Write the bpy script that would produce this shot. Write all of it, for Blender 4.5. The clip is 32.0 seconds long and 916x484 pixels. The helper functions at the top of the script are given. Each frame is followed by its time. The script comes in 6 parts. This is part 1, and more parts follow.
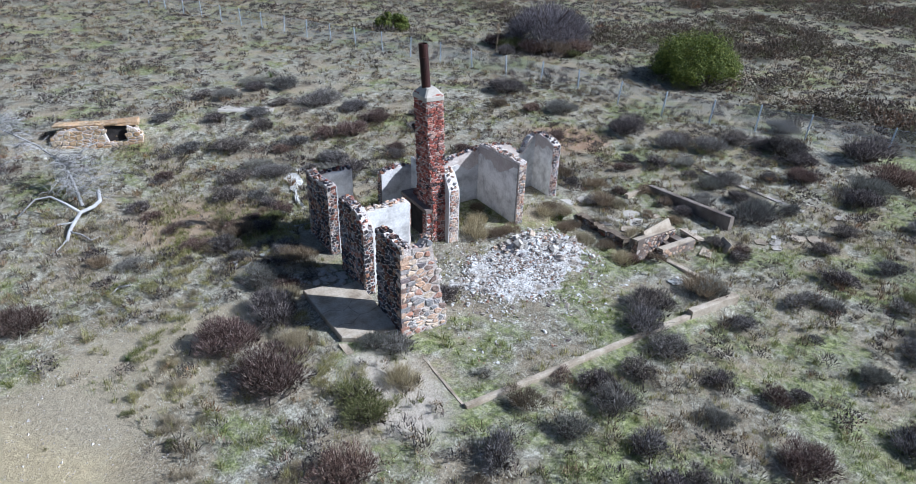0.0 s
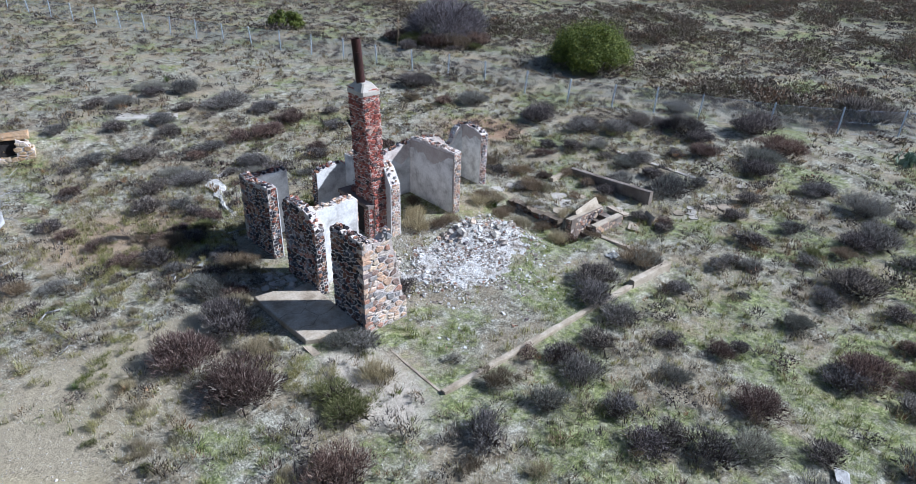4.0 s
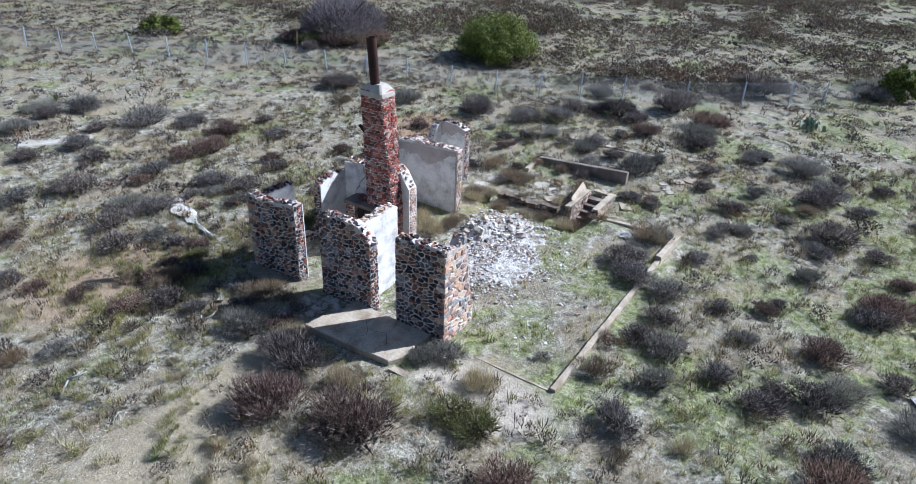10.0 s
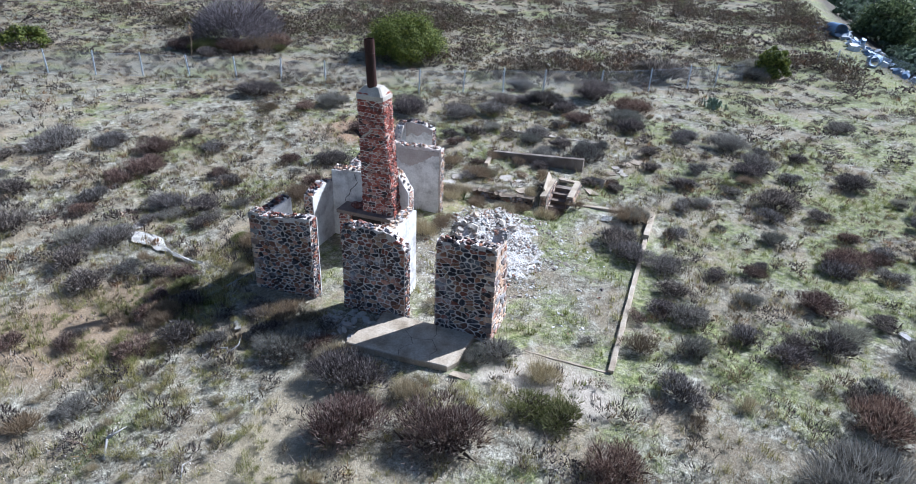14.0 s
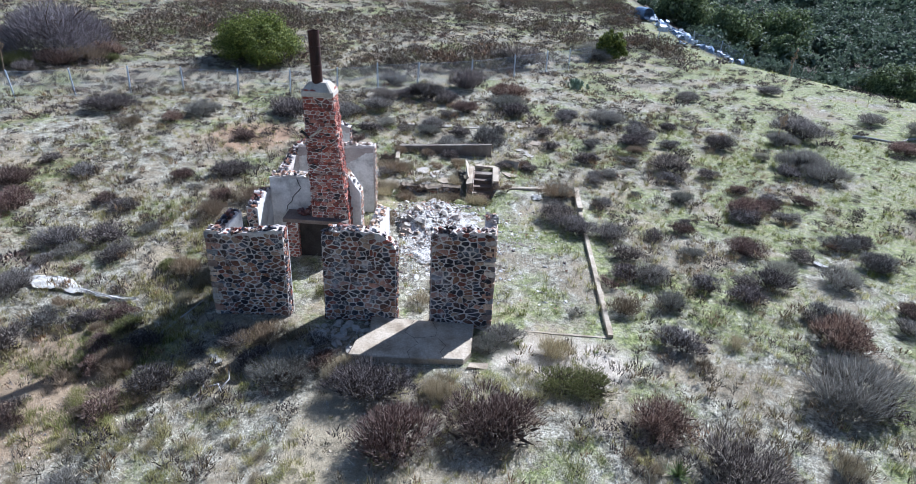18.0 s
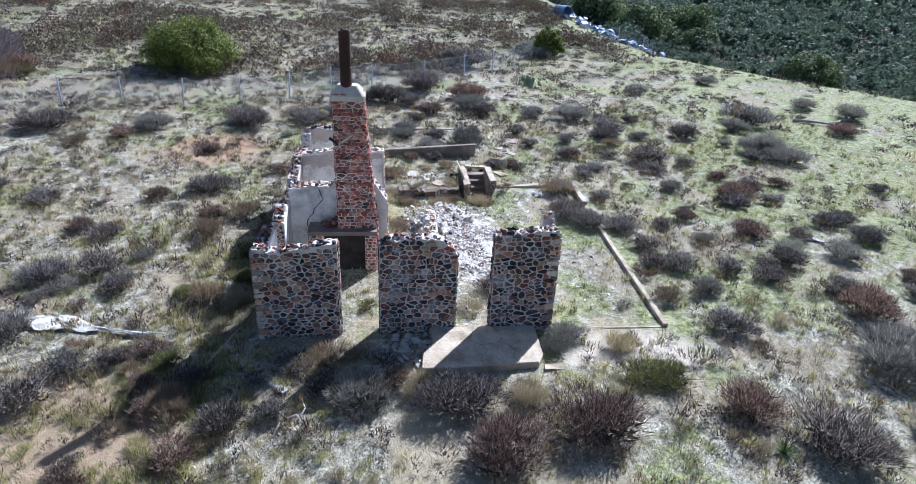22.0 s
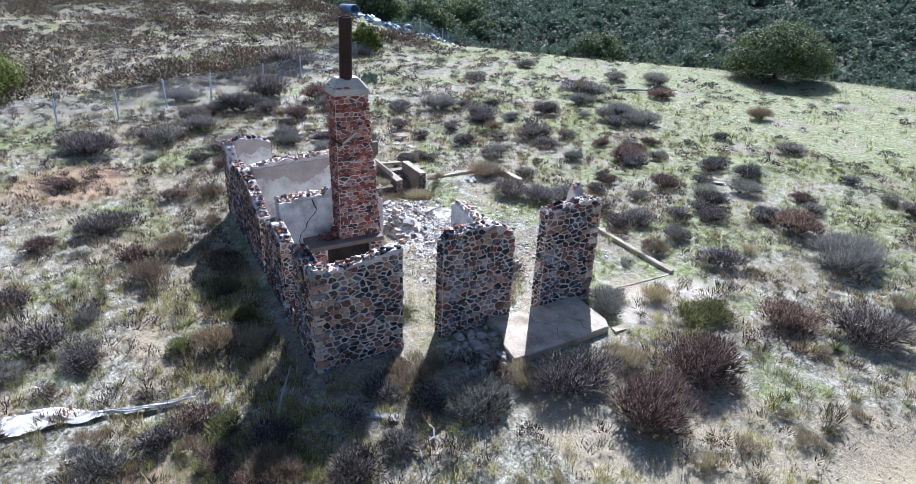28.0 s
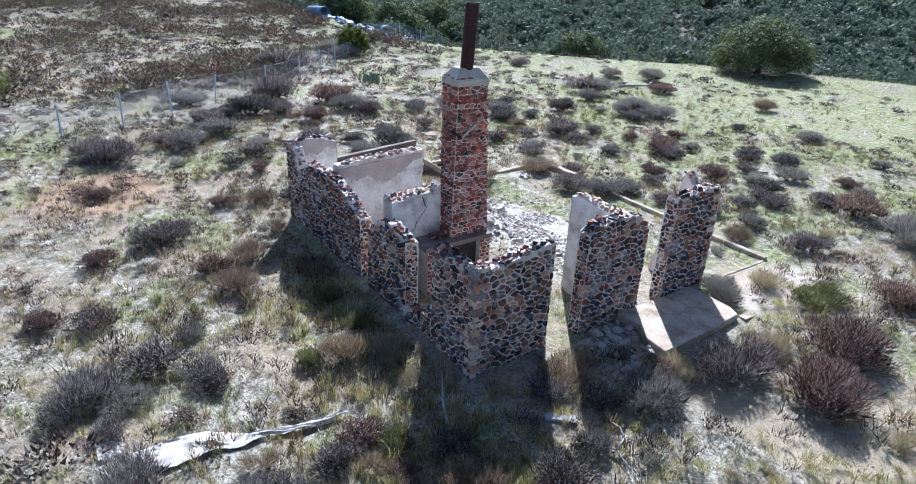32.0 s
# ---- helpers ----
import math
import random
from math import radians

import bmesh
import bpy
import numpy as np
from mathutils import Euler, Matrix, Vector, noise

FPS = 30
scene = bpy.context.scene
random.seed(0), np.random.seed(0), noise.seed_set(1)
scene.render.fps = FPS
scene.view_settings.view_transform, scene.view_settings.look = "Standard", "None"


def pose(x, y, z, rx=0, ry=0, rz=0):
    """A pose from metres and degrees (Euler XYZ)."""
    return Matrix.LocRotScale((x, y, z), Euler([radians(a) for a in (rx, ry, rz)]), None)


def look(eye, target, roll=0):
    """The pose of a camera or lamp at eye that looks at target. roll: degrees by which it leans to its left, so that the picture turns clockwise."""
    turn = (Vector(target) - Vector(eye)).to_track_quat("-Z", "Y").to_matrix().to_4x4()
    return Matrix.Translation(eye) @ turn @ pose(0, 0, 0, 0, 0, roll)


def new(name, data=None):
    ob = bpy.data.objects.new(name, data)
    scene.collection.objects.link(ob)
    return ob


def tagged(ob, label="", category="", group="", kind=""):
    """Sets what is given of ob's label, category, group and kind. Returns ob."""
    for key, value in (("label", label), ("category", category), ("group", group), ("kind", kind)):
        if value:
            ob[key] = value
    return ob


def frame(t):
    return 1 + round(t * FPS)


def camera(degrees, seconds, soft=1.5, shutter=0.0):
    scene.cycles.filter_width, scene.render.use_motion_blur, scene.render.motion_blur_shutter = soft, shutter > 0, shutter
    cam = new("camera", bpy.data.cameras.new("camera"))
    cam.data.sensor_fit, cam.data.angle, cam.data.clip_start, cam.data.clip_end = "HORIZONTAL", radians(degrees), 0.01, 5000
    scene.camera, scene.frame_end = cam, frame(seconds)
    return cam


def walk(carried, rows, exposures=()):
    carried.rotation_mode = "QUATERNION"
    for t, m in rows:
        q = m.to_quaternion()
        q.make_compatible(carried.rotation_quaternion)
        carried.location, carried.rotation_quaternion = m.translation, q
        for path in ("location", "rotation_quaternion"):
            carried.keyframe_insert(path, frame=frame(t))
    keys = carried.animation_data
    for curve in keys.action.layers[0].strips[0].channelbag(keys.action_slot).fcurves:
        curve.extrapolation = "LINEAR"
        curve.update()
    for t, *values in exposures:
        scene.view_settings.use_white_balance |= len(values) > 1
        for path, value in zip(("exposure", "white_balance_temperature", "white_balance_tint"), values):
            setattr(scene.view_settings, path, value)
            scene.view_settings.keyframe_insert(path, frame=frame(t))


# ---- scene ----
import functools
cam = camera(71.8, 32.0, soft=0.5)
METRES, EYE, TILT, LEAN, TURN = 33.82, 11.5, 0.0, 0.0, -32.1
ROWS = [
    (0.0, 0.0, 0.0, 0.0, 0.89, -28.68, -1.62),
    (0.5, -0.003, -0.0036, 0.0002, 0.97, -28.71, -1.62),
    (1.0, -0.0068, -0.0065, 0.0003, -0.16, -28.73, -1.62),
    (1.5, -0.0121, -0.0085, -0.0002, -2.54, -28.7, -1.67),
    (2.0, -0.0189, -0.0088, -0.0004, -4.18, -28.71, -1.72),
    (2.5, -0.0268, -0.0093, -0.0006, -5.64, -28.7, -1.75),
    (3.0, -0.0349, -0.0089, -0.001, -6.89, -28.7, -1.8),
    (3.5, -0.0439, -0.0079, -0.002, -8.3, -28.69, -1.84),
    (5.5, -0.0891, 0.0022, -0.0054, -12.47, -28.65, -1.95),
    (6.0, -0.1033, 0.0065, -0.0055, -13.59, -28.64, -1.97),
    (6.5, -0.1187, 0.0119, -0.006, -14.69, -28.63, -2.0),
    (7.0, -0.1341, 0.0176, -0.0068, -15.9, -28.6, -2.01),
    (7.5, -0.1496, 0.0238, -0.0078, -17.33, -28.57, -2.04),
    (8.0, -0.1648, 0.0305, -0.009, -18.79, -28.55, -2.05),
    (8.5, -0.1804, 0.0377, -0.0104, -20.07, -28.52, -2.07),
    (9.0, -0.1963, 0.0456, -0.0122, -21.24, -28.49, -2.09),
    (9.5, -0.2117, 0.0531, -0.0138, -22.75, -28.46, -2.11),
    (10.0, -0.2273, 0.0615, -0.0145, -24.15, -28.43, -2.13),
    (10.5, -0.2429, 0.0702, -0.0156, -25.52, -28.38, -2.14),
    (11.0, -0.2585, 0.0792, -0.0166, -27.01, -28.35, -2.18),
    (11.5, -0.2739, 0.0885, -0.0172, -28.56, -28.3, -2.22),
    (12.0, -0.2893, 0.0977, -0.0183, -30.1, -28.25, -2.24),
    (12.5, -0.3042, 0.1067, -0.0187, -31.64, -28.21, -2.26),
    (13.0, -0.3187, 0.116, -0.0193, -33.24, -28.16, -2.28),
    (13.5, -0.3326, 0.1257, -0.0203, -35.1, -28.08, -2.29),
    (15.5, -0.3854, 0.1677, -0.0275, -43.76, -27.76, -2.43),
    (16.0, -0.3963, 0.1803, -0.03, -46.12, -27.66, -2.43),
    (16.5, -0.4063, 0.1933, -0.0326, -48.54, -27.57, -2.43),
    (17.0, -0.4157, 0.2067, -0.035, -50.93, -27.48, -2.43),
    (17.5, -0.4248, 0.2201, -0.0374, -53.18, -27.41, -2.44),
    (18.0, -0.433, 0.2336, -0.0396, -54.07, -27.35, -2.45),
    (18.5, -0.4396, 0.2461, -0.0419, -54.86, -27.3, -2.44),
    (19.0, -0.4467, 0.2592, -0.0443, -56.43, -27.23, -2.42),
    (19.5, -0.4549, 0.2728, -0.0456, -57.84, -27.15, -2.46),
    (20.0, -0.4632, 0.2866, -0.0459, -58.76, -27.1, -2.47),
    (20.5, -0.4708, 0.3004, -0.0468, -59.6, -27.03, -2.48),
    (21.0, -0.4761, 0.3149, -0.0484, -60.5, -26.97, -2.49),
    (21.5, -0.4805, 0.33, -0.0497, -61.45, -26.89, -2.5),
    (22.0, -0.4845, 0.3446, -0.0507, -63.38, -26.79, -2.45),
    (22.5, -0.4889, 0.3599, -0.0526, -66.86, -26.64, -2.41),
    (23.0, -0.4947, 0.3759, -0.0546, -69.74, -26.49, -2.41),
    (23.5, -0.5021, 0.3909, -0.0565, -72.42, -26.37, -2.39),
    (24.0, -0.5066, 0.4065, -0.0589, -75.03, -26.25, -2.33),
    (24.5, -0.5093, 0.4246, -0.0613, -77.09, -26.16, -2.32),
    (25.0, -0.5116, 0.4433, -0.0639, -78.03, -26.08, -2.33),
    (25.5, -0.5143, 0.4613, -0.066, -79.22, -26.0, -2.29),
    (27.5, -0.5242, 0.5339, -0.0774, -84.54, -25.67, -2.17),
    (28.0, -0.5273, 0.5527, -0.0793, -86.15, -25.57, -2.13),
    (28.5, -0.5301, 0.5708, -0.0817, -87.55, -25.51, -2.11),
    (29.0, -0.5308, 0.5894, -0.0842, -88.87, -25.41, -2.12),
    (29.5, -0.53, 0.6081, -0.0864, -90.25, -25.33, -2.1),
    (30.0, -0.5275, 0.6261, -0.0889, -91.49, -25.25, -2.08),
    (30.5, -0.5235, 0.6429, -0.0922, -91.74, -25.2, -2.09),
    (31.0, -0.5192, 0.6594, -0.095, -91.72, -25.14, -2.13),
    (31.5, -0.5161, 0.6761, -0.097, -91.71, -25.08, -2.14),
    (32.0, -0.5148, 0.6921, -0.0986, -91.68, -25.01, -2.17),
]
walk(cam, [(t, pose(0, 0, EYE, TILT, LEAN, TURN) @ pose(METRES * x, METRES * y, METRES * z, 90 + pitch, roll, yaw)) for t, x, y, z, yaw, pitch, roll in ROWS],
     [(0.0, 0.50, 5180, 10.5), (16.0, 0.92, 5210, 12), (24.0, 1.13, 5220, 13.5), (32.0, 1.26, 5240, 14.5)])

# ---- world, sun and exposure ----
SUN_TO = Vector((0.793, -0.609, math.tan(radians(38.0)))).normalized()
world = bpy.data.worlds.new("sky")
scene.world = world
world.use_nodes = True
sky = world.node_tree.nodes.new("ShaderNodeTexSky")
sky.sky_type, sky.sun_disc = "NISHITA", False
sky.sun_elevation, sky.sun_rotation = radians(38.0), radians(127.5)
world.node_tree.nodes["Background"].inputs["Strength"].default_value = 0.056
world.node_tree.links.new(sky.outputs["Color"], world.node_tree.nodes["Background"].inputs["Color"])
sun = new("sun", bpy.data.lights.new("sun", "SUN"))
sun.data.energy, sun.data.angle, sun.data.color = 4.9, radians(0.53), (1.0, 0.97, 0.92)
sun.matrix_world = look((60, -60, 70), Vector((60, -60, 70)) - SUN_TO)


# ---- materials ----
def material(name, rough=0.9, metal=0.0):
    m = bpy.data.materials.new(name)
    m.use_nodes = True
    b = m.node_tree.nodes["Principled BSDF"]
    b.inputs["Roughness"].default_value, b.inputs["Metallic"].default_value = rough, metal
    b.inputs["Specular IOR Level"].default_value = 0.25
    return m, m.node_tree, b


def node(tree, kind, **inputs):
    n = tree.nodes.new(kind)
    for key, value in inputs.items():
        n.inputs[key.replace("_", " ")].default_value = value
    return n


def ramp(tree, source, stops, smooth=True):
    r = tree.nodes.new("ShaderNodeValToRGB")
    r.color_ramp.interpolation = "LINEAR" if smooth else "CONSTANT"
    while len(r.color_ramp.elements) < len(stops):
        r.color_ramp.elements.new(0.5)
    for e, (p, c) in zip(r.color_ramp.elements, stops):
        e.position, e.color = p, (*c, 1) if len(c) == 3 else c
    tree.links.new(source, r.inputs["Fac"])
    return r.outputs["Color"]


def grey(v):
    return (v, v, v)


def place(tree):
    return tree.nodes.new("ShaderNodeNewGeometry").outputs["Position"]


def noise_tex(tree, scale, detail=4.0, rough=0.6, where=None, stretch=None):
    n = node(tree, "ShaderNodeTexNoise", Scale=scale, Detail=detail, Roughness=rough)
    where = where or place(tree)
    if stretch:
        v = tree.nodes.new("ShaderNodeVectorMath")
        v.operation = "MULTIPLY"
        tree.links.new(where, v.inputs[0])
        v.inputs[1].default_value = stretch
        where = v.outputs[0]
    tree.links.new(where, n.inputs["Vector"])
    return n.outputs["Fac"]


def mix(tree, fac, a, b, mode="MIX"):
    m = tree.nodes.new("ShaderNodeMix")
    m.data_type, m.blend_type = "RGBA", mode
    for value, socket in ((fac, m.inputs[0]), (a, m.inputs[6]), (b, m.inputs[7])):
        if isinstance(value, bpy.types.NodeSocket):
            tree.links.new(value, socket)
        elif isinstance(value, tuple):
            socket.default_value = (*value, 1)
        else:
            socket.default_value = value
    return m.outputs[2]


def bump(tree, bsdf, height, strength=0.5, distance=0.02):
    b = node(tree, "ShaderNodeBump", Strength=strength, Distance=distance)
    tree.links.new(height, b.inputs["Height"])
    tree.links.new(b.outputs[0], bsdf.inputs["Normal"])


def object_random(tree):
    return tree.nodes.new("ShaderNodeObjectInfo").outputs["Random"]


def island_random(tree):
    return tree.nodes.new("ShaderNodeNewGeometry").outputs["Random Per Island"]


def base(tree, bsdf, colour):
    tree.links.new(colour, bsdf.inputs["Base Color"])


def thin(tree, bsdf, colour, share):
    """Lets light through leaves and blades."""
    t = tree.nodes.new("ShaderNodeBsdfTranslucent")
    tree.links.new(colour, t.inputs["Color"])
    m = tree.nodes.new("ShaderNodeMixShader")
    m.inputs[0].default_value = share
    tree.links.new(bsdf.outputs[0], m.inputs[1])
    tree.links.new(t.outputs[0], m.inputs[2])
    tree.links.new(m.outputs[0], tree.nodes["Material Output"].inputs["Surface"])


def stone_material(name, stops, dust=0.42, wash_share=0.0):
    """Rubble stones: a colour each, mottled, with smears of pale mortar."""
    m, t, b = material(name, 0.85)
    c = ramp(t, object_random(t), stops, smooth=False)
    c = mix(t, 0.9, c, ramp(t, noise_tex(t, 9.0, 6, 0.75), [(0.28, grey(0.4)), (0.72, grey(1.6))]), "MULTIPLY")
    c = mix(t, 0.7, c, ramp(t, noise_tex(t, 1.1, 3, 0.6), [(0.35, (0.85, 0.8, 0.82)), (0.5, (1.0, 1.0, 1.0)), (0.66, (1.5, 1.3, 1.2))]), "MULTIPLY")
    smear = ramp(t, noise_tex(t, 3.4, 8, 0.82), [(0.53, grey(0)), (0.62, grey(dust))])
    c = mix(t, smear, c, (0.70, 0.62, 0.57))
    # old whitewash in large worn patches
    wash = ramp(t, noise_tex(t, 0.85, 4, 0.72), [(0.54, grey(0)), (0.70, grey(wash_share))])
    c = mix(t, wash, c, ramp(t, noise_tex(t, 1.7, 3, 0.6), [(0.42, (0.66, 0.50, 0.44)), (0.58, (0.60, 0.62, 0.66))]))
    base(t, b, c)
    bump(t, b, noise_tex(t, 26.0, 6, 0.7), 0.7, 0.02)
    return m


def two_scale(name, stops, big, fine, stops_fine, rough=0.9, bumps=(30.0, 0.5, 0.01), metal=0.0, stretch=None):
    """A surface with large stains and fine grain."""
    m, t, b = material(name, rough, metal)
    c = ramp(t, noise_tex(t, big, 5, 0.62, stretch=stretch), stops)
    c = mix(t, 1.0, c, ramp(t, noise_tex(t, fine, 5, 0.7), stops_fine), "MULTIPLY")
    base(t, b, c)
    bump(t, b, noise_tex(t, bumps[0], 5, 0.7), bumps[1], bumps[2])
    return m


WALL_STOPS = [(0.0, (0.030, 0.026, 0.030)), (0.20, (0.075, 0.046, 0.038)), (0.36, (0.13, 0.070, 0.050)), (0.48, (0.048, 0.046, 0.056)),
              (0.60, (0.25, 0.125, 0.075)), (0.70, (0.18, 0.066, 0.046)), (0.79, (0.36, 0.25, 0.17)), (0.86, (0.10, 0.105, 0.125)), (0.93, (0.40, 0.22, 0.16))]
RED_STOPS = [(0.0, (0.20, 0.056, 0.042)), (0.22, (0.30, 0.100, 0.070)), (0.40, (0.13, 0.056, 0.048)), (0.54, (0.40, 0.18, 0.13)),
             (0.68, (0.055, 0.040, 0.040)), (0.76, (0.38, 0.25, 0.20)), (0.86, (0.26, 0.080, 0.058))]
TAN_STOPS = [(0.0, (0.50, 0.34, 0.23)), (0.2, (0.24, 0.17, 0.135)), (0.34, (0.56, 0.44, 0.32)), (0.50, (0.26, 0.25, 0.24)),
             (0.64, (0.41, 0.23, 0.16)), (0.74, (0.50, 0.43, 0.36)), (0.94, (0.14, 0.12, 0.12))]
STONE = stone_material("fieldstone", WALL_STOPS, 0.55, 0.42)
RED_STONE = stone_material("red_fieldstone", RED_STOPS, 0.38)
TAN_STONE = stone_material("tan_fieldstone", TAN_STOPS, 0.5)
YELLOW_STONE = stone_material("yellow_stone", [(0.0, (0.42, 0.30, 0.17)), (0.4, (0.50, 0.40, 0.27)), (0.7, (0.36, 0.24, 0.13))], 0.5)
MORTAR = two_scale("lime_mortar", [(0.3, (0.46, 0.375, 0.325)), (0.5, (0.66, 0.575, 0.51)), (0.72, (0.80, 0.75, 0.69))], 1.6, 22.0,
                   [(0.3, grey(0.7)), (0.7, grey(1.15))], bumps=(24.0, 0.9, 0.03))
PLASTER = two_scale("weathered_plaster", [(0.33, (0.40, 0.37, 0.345)), (0.43, (0.57, 0.54, 0.505)), (0.56, (0.72, 0.69, 0.655)), (0.8, (0.77, 0.75, 0.71))], 1.9, 14.0,
                    [(0.3, grey(0.82)), (0.7, grey(1.08))], bumps=(40.0, 0.35, 0.008))
BROWN_COAT = two_scale("bare_brown_coat", [(0.3, (0.36, 0.30, 0.27)), (0.7, (0.46, 0.40, 0.36))], 2.0, 18.0,
                       [(0.3, grey(0.8)), (0.7, grey(1.1))], bumps=(40.0, 0.6, 0.01))
CONCRETE = two_scale("old_concrete", [(0.32, (0.27, 0.21, 0.145)), (0.48, (0.44, 0.360, 0.265)), (0.66, (0.56, 0.475, 0.37))], 1.6, 17.0,
                     [(0.25, grey(0.65)), (0.75, grey(1.15))], bumps=(35.0, 0.5, 0.012))
# stained concrete with the shade about the cellar steps put into its colour
DARK_CONCRETE = two_scale("stained_shaded_concrete", [(0.3, (0.13, 0.10, 0.08)), (0.5, (0.22, 0.175, 0.14)), (0.7, (0.36, 0.31, 0.26))], 1.1, 17.0,
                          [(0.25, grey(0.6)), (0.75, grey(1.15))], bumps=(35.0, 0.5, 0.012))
PALE_CONCRETE = two_scale("pale_concrete", [(0.3, (0.40, 0.345, 0.28)), (0.7, (0.58, 0.53, 0.46))], 1.5, 17.0,
                          [(0.25, grey(0.75)), (0.75, grey(1.1))], bumps=(35.0, 0.5, 0.012))
SOIL_CUT = two_scale("cut_soil", [(0.3, (0.10, 0.075, 0.052)), (0.7, (0.26, 0.20, 0.145))], 3.0, 18.0, [(0.3, grey(0.55)), (0.7, grey(1.2))], bumps=(20.0, 0.9, 0.04))
RUST = two_scale("rusted_iron", [(0.3, (0.020, 0.012, 0.011)), (0.55, (0.055, 0.022, 0.018)), (0.75, (0.12, 0.035, 0.028))], 2.0, 20.0,
                 [(0.3, grey(0.6)), (0.7, grey(1.3))], rough=0.7, bumps=(45.0, 0.5, 0.006), stretch=(1, 1, 0.3))
TIMBER = two_scale("grey_timber", [(0.3, (0.16, 0.12, 0.10)), (0.7, (0.28, 0.23, 0.20))], 1.5, 30.0,
                   [(0.3, grey(0.6)), (0.7, grey(1.2))], bumps=(40.0, 0.6, 0.008))
# hearth soot; also painted shade for the plaster crack and the bank's hollow
SOOT_AND_SHADE = two_scale("soot_and_shade_black", [(0.3, (0.02, 0.018, 0.017)), (0.7, (0.06, 0.05, 0.045))], 3.0, 20.0, [(0.3, grey(0.6)), (0.7, grey(1.2))])
BLEACHED = two_scale("bleached_wood", [(0.3, (0.33, 0.31, 0.29)), (0.7, (0.52, 0.50, 0.475))], 3.0, 30.0,
                     [(0.3, grey(0.7)), (0.7, grey(1.1))], bumps=(40.0, 0.6, 0.01))
BARK = two_scale("dark_bark", [(0.3, (0.06, 0.045, 0.035)), (0.7, (0.13, 0.10, 0.08))], 4.0, 30.0, [(0.3, grey(0.6)), (0.7, grey(1.2))])
STEEL = two_scale("galvanised_steel", [(0.3, (0.40, 0.46, 0.55)), (0.7, (0.52, 0.58, 0.66))], 4.0, 40.0, [(0.3, grey(0.85)), (0.7, grey(1.1))], rough=0.5, metal=0.3)
TARP = two_scale("dirty_white_tarp", [(0.3, (0.50, 0.46, 0.40)), (0.7, (0.76, 0.73, 0.67))], 2.5, 12.0, [(0.3, grey(0.7)), (0.7, grey(1.05))], rough=0.6)


def rubble_material():
    m, t, b = material("broken_plaster_rubble", 0.95)
    c = ramp(t, island_random(t), [(0.0, (0.70, 0.67, 0.63)), (0.26, (0.58, 0.54, 0.49)), (0.48, (0.42, 0.355, 0.29)), (0.72, (0.30, 0.245, 0.20)), (0.86, (0.28, 0.16, 0.11)), (0.94, (0.12, 0.09, 0.085))], False)
    c = mix(t, 1.0, c, ramp(t, noise_tex(t, 20.0, 4, 0.7), [(0.3, grey(0.75)), (0.7, grey(1.1))]), "MULTIPLY")
    base(t, b, c)
    return m


RUBBLE = rubble_material()


def green_mask(t):
    """Where the new grass grows: the ground and the blades share it."""
    n = noise_tex(t, 0.22, 7, 0.72)
    x = t.nodes.new("ShaderNodeSeparateXYZ")
    t.links.new(place(t), x.inputs[0])
    slope = node(t, "ShaderNodeMapRange", From_Min=12.0, From_Max=-14.0, To_Min=0.01, To_Max=0.15)
    t.links.new(x.outputs["Y"], slope.inputs["Value"])
    # the sheltered floor of the house is greener
    yard = t.nodes.new("ShaderNodeVectorMath")
    yard.operation = "DISTANCE"
    t.links.new(place(t), yard.inputs[0])
    yard.inputs[1].default_value = (10.5, 12.3, -0.5)
    floor = node(t, "ShaderNodeMapRange", From_Min=4.6, From_Max=2.4, To_Min=0.0, To_Max=0.07)
    t.links.new(yard.outputs["Value"], floor.inputs["Value"])
    both = t.nodes.new("ShaderNodeMath")
    t.links.new(slope.outputs[0], both.inputs[0]), t.links.new(floor.outputs[0], both.inputs[1])
    slope = both
    add = t.nodes.new("ShaderNodeMath")
    t.links.new(n, add.inputs[0]), t.links.new(slope.outputs[0], add.inputs[1])
    return ramp(t, add.outputs[0], [(0.525, grey(0)), (0.60, grey(1))])


def blade_material(name, dry, fresh, strength=1.0):
    m, t, b = material(name, 0.8)
    r = island_random(t)
    d = ramp(t, r, dry)
    g = ramp(t, r, fresh)
    c = mix(t, green_mask(t), d, g)
    c = mix(t, 1.0, c, ramp(t, noise_tex(t, 0.5, 3, 0.6), [(0.3, grey(0.72)), (0.7, grey(1.18))]), "MULTIPLY")
    base(t, b, c)
    thin(t, b, c, 0.45)
    return m


GRASS = blade_material("dry_grass_blades", [(0.0, (0.10, 0.086, 0.058)), (0.25, (0.37, 0.335, 0.235)), (0.6, (0.67, 0.63, 0.49)), (1.0, (0.87, 0.845, 0.73))],
                       [(0.0, (0.050, 0.074, 0.018)), (0.40, (0.20, 0.24, 0.060)), (0.68, (0.46, 0.44, 0.20)), (1.0, (0.78, 0.73, 0.56))])


TUFTS = blade_material("bunch_grass_blades", [(0.0, (0.080, 0.074, 0.020)), (0.35, (0.28, 0.25, 0.085)), (0.7, (0.50, 0.44, 0.19)), (1.0, (0.74, 0.68, 0.43))],
                       [(0.0, (0.045, 0.062, 0.012)), (0.45, (0.17, 0.20, 0.036)), (0.75, (0.34, 0.33, 0.10)), (1.0, (0.62, 0.57, 0.34))])


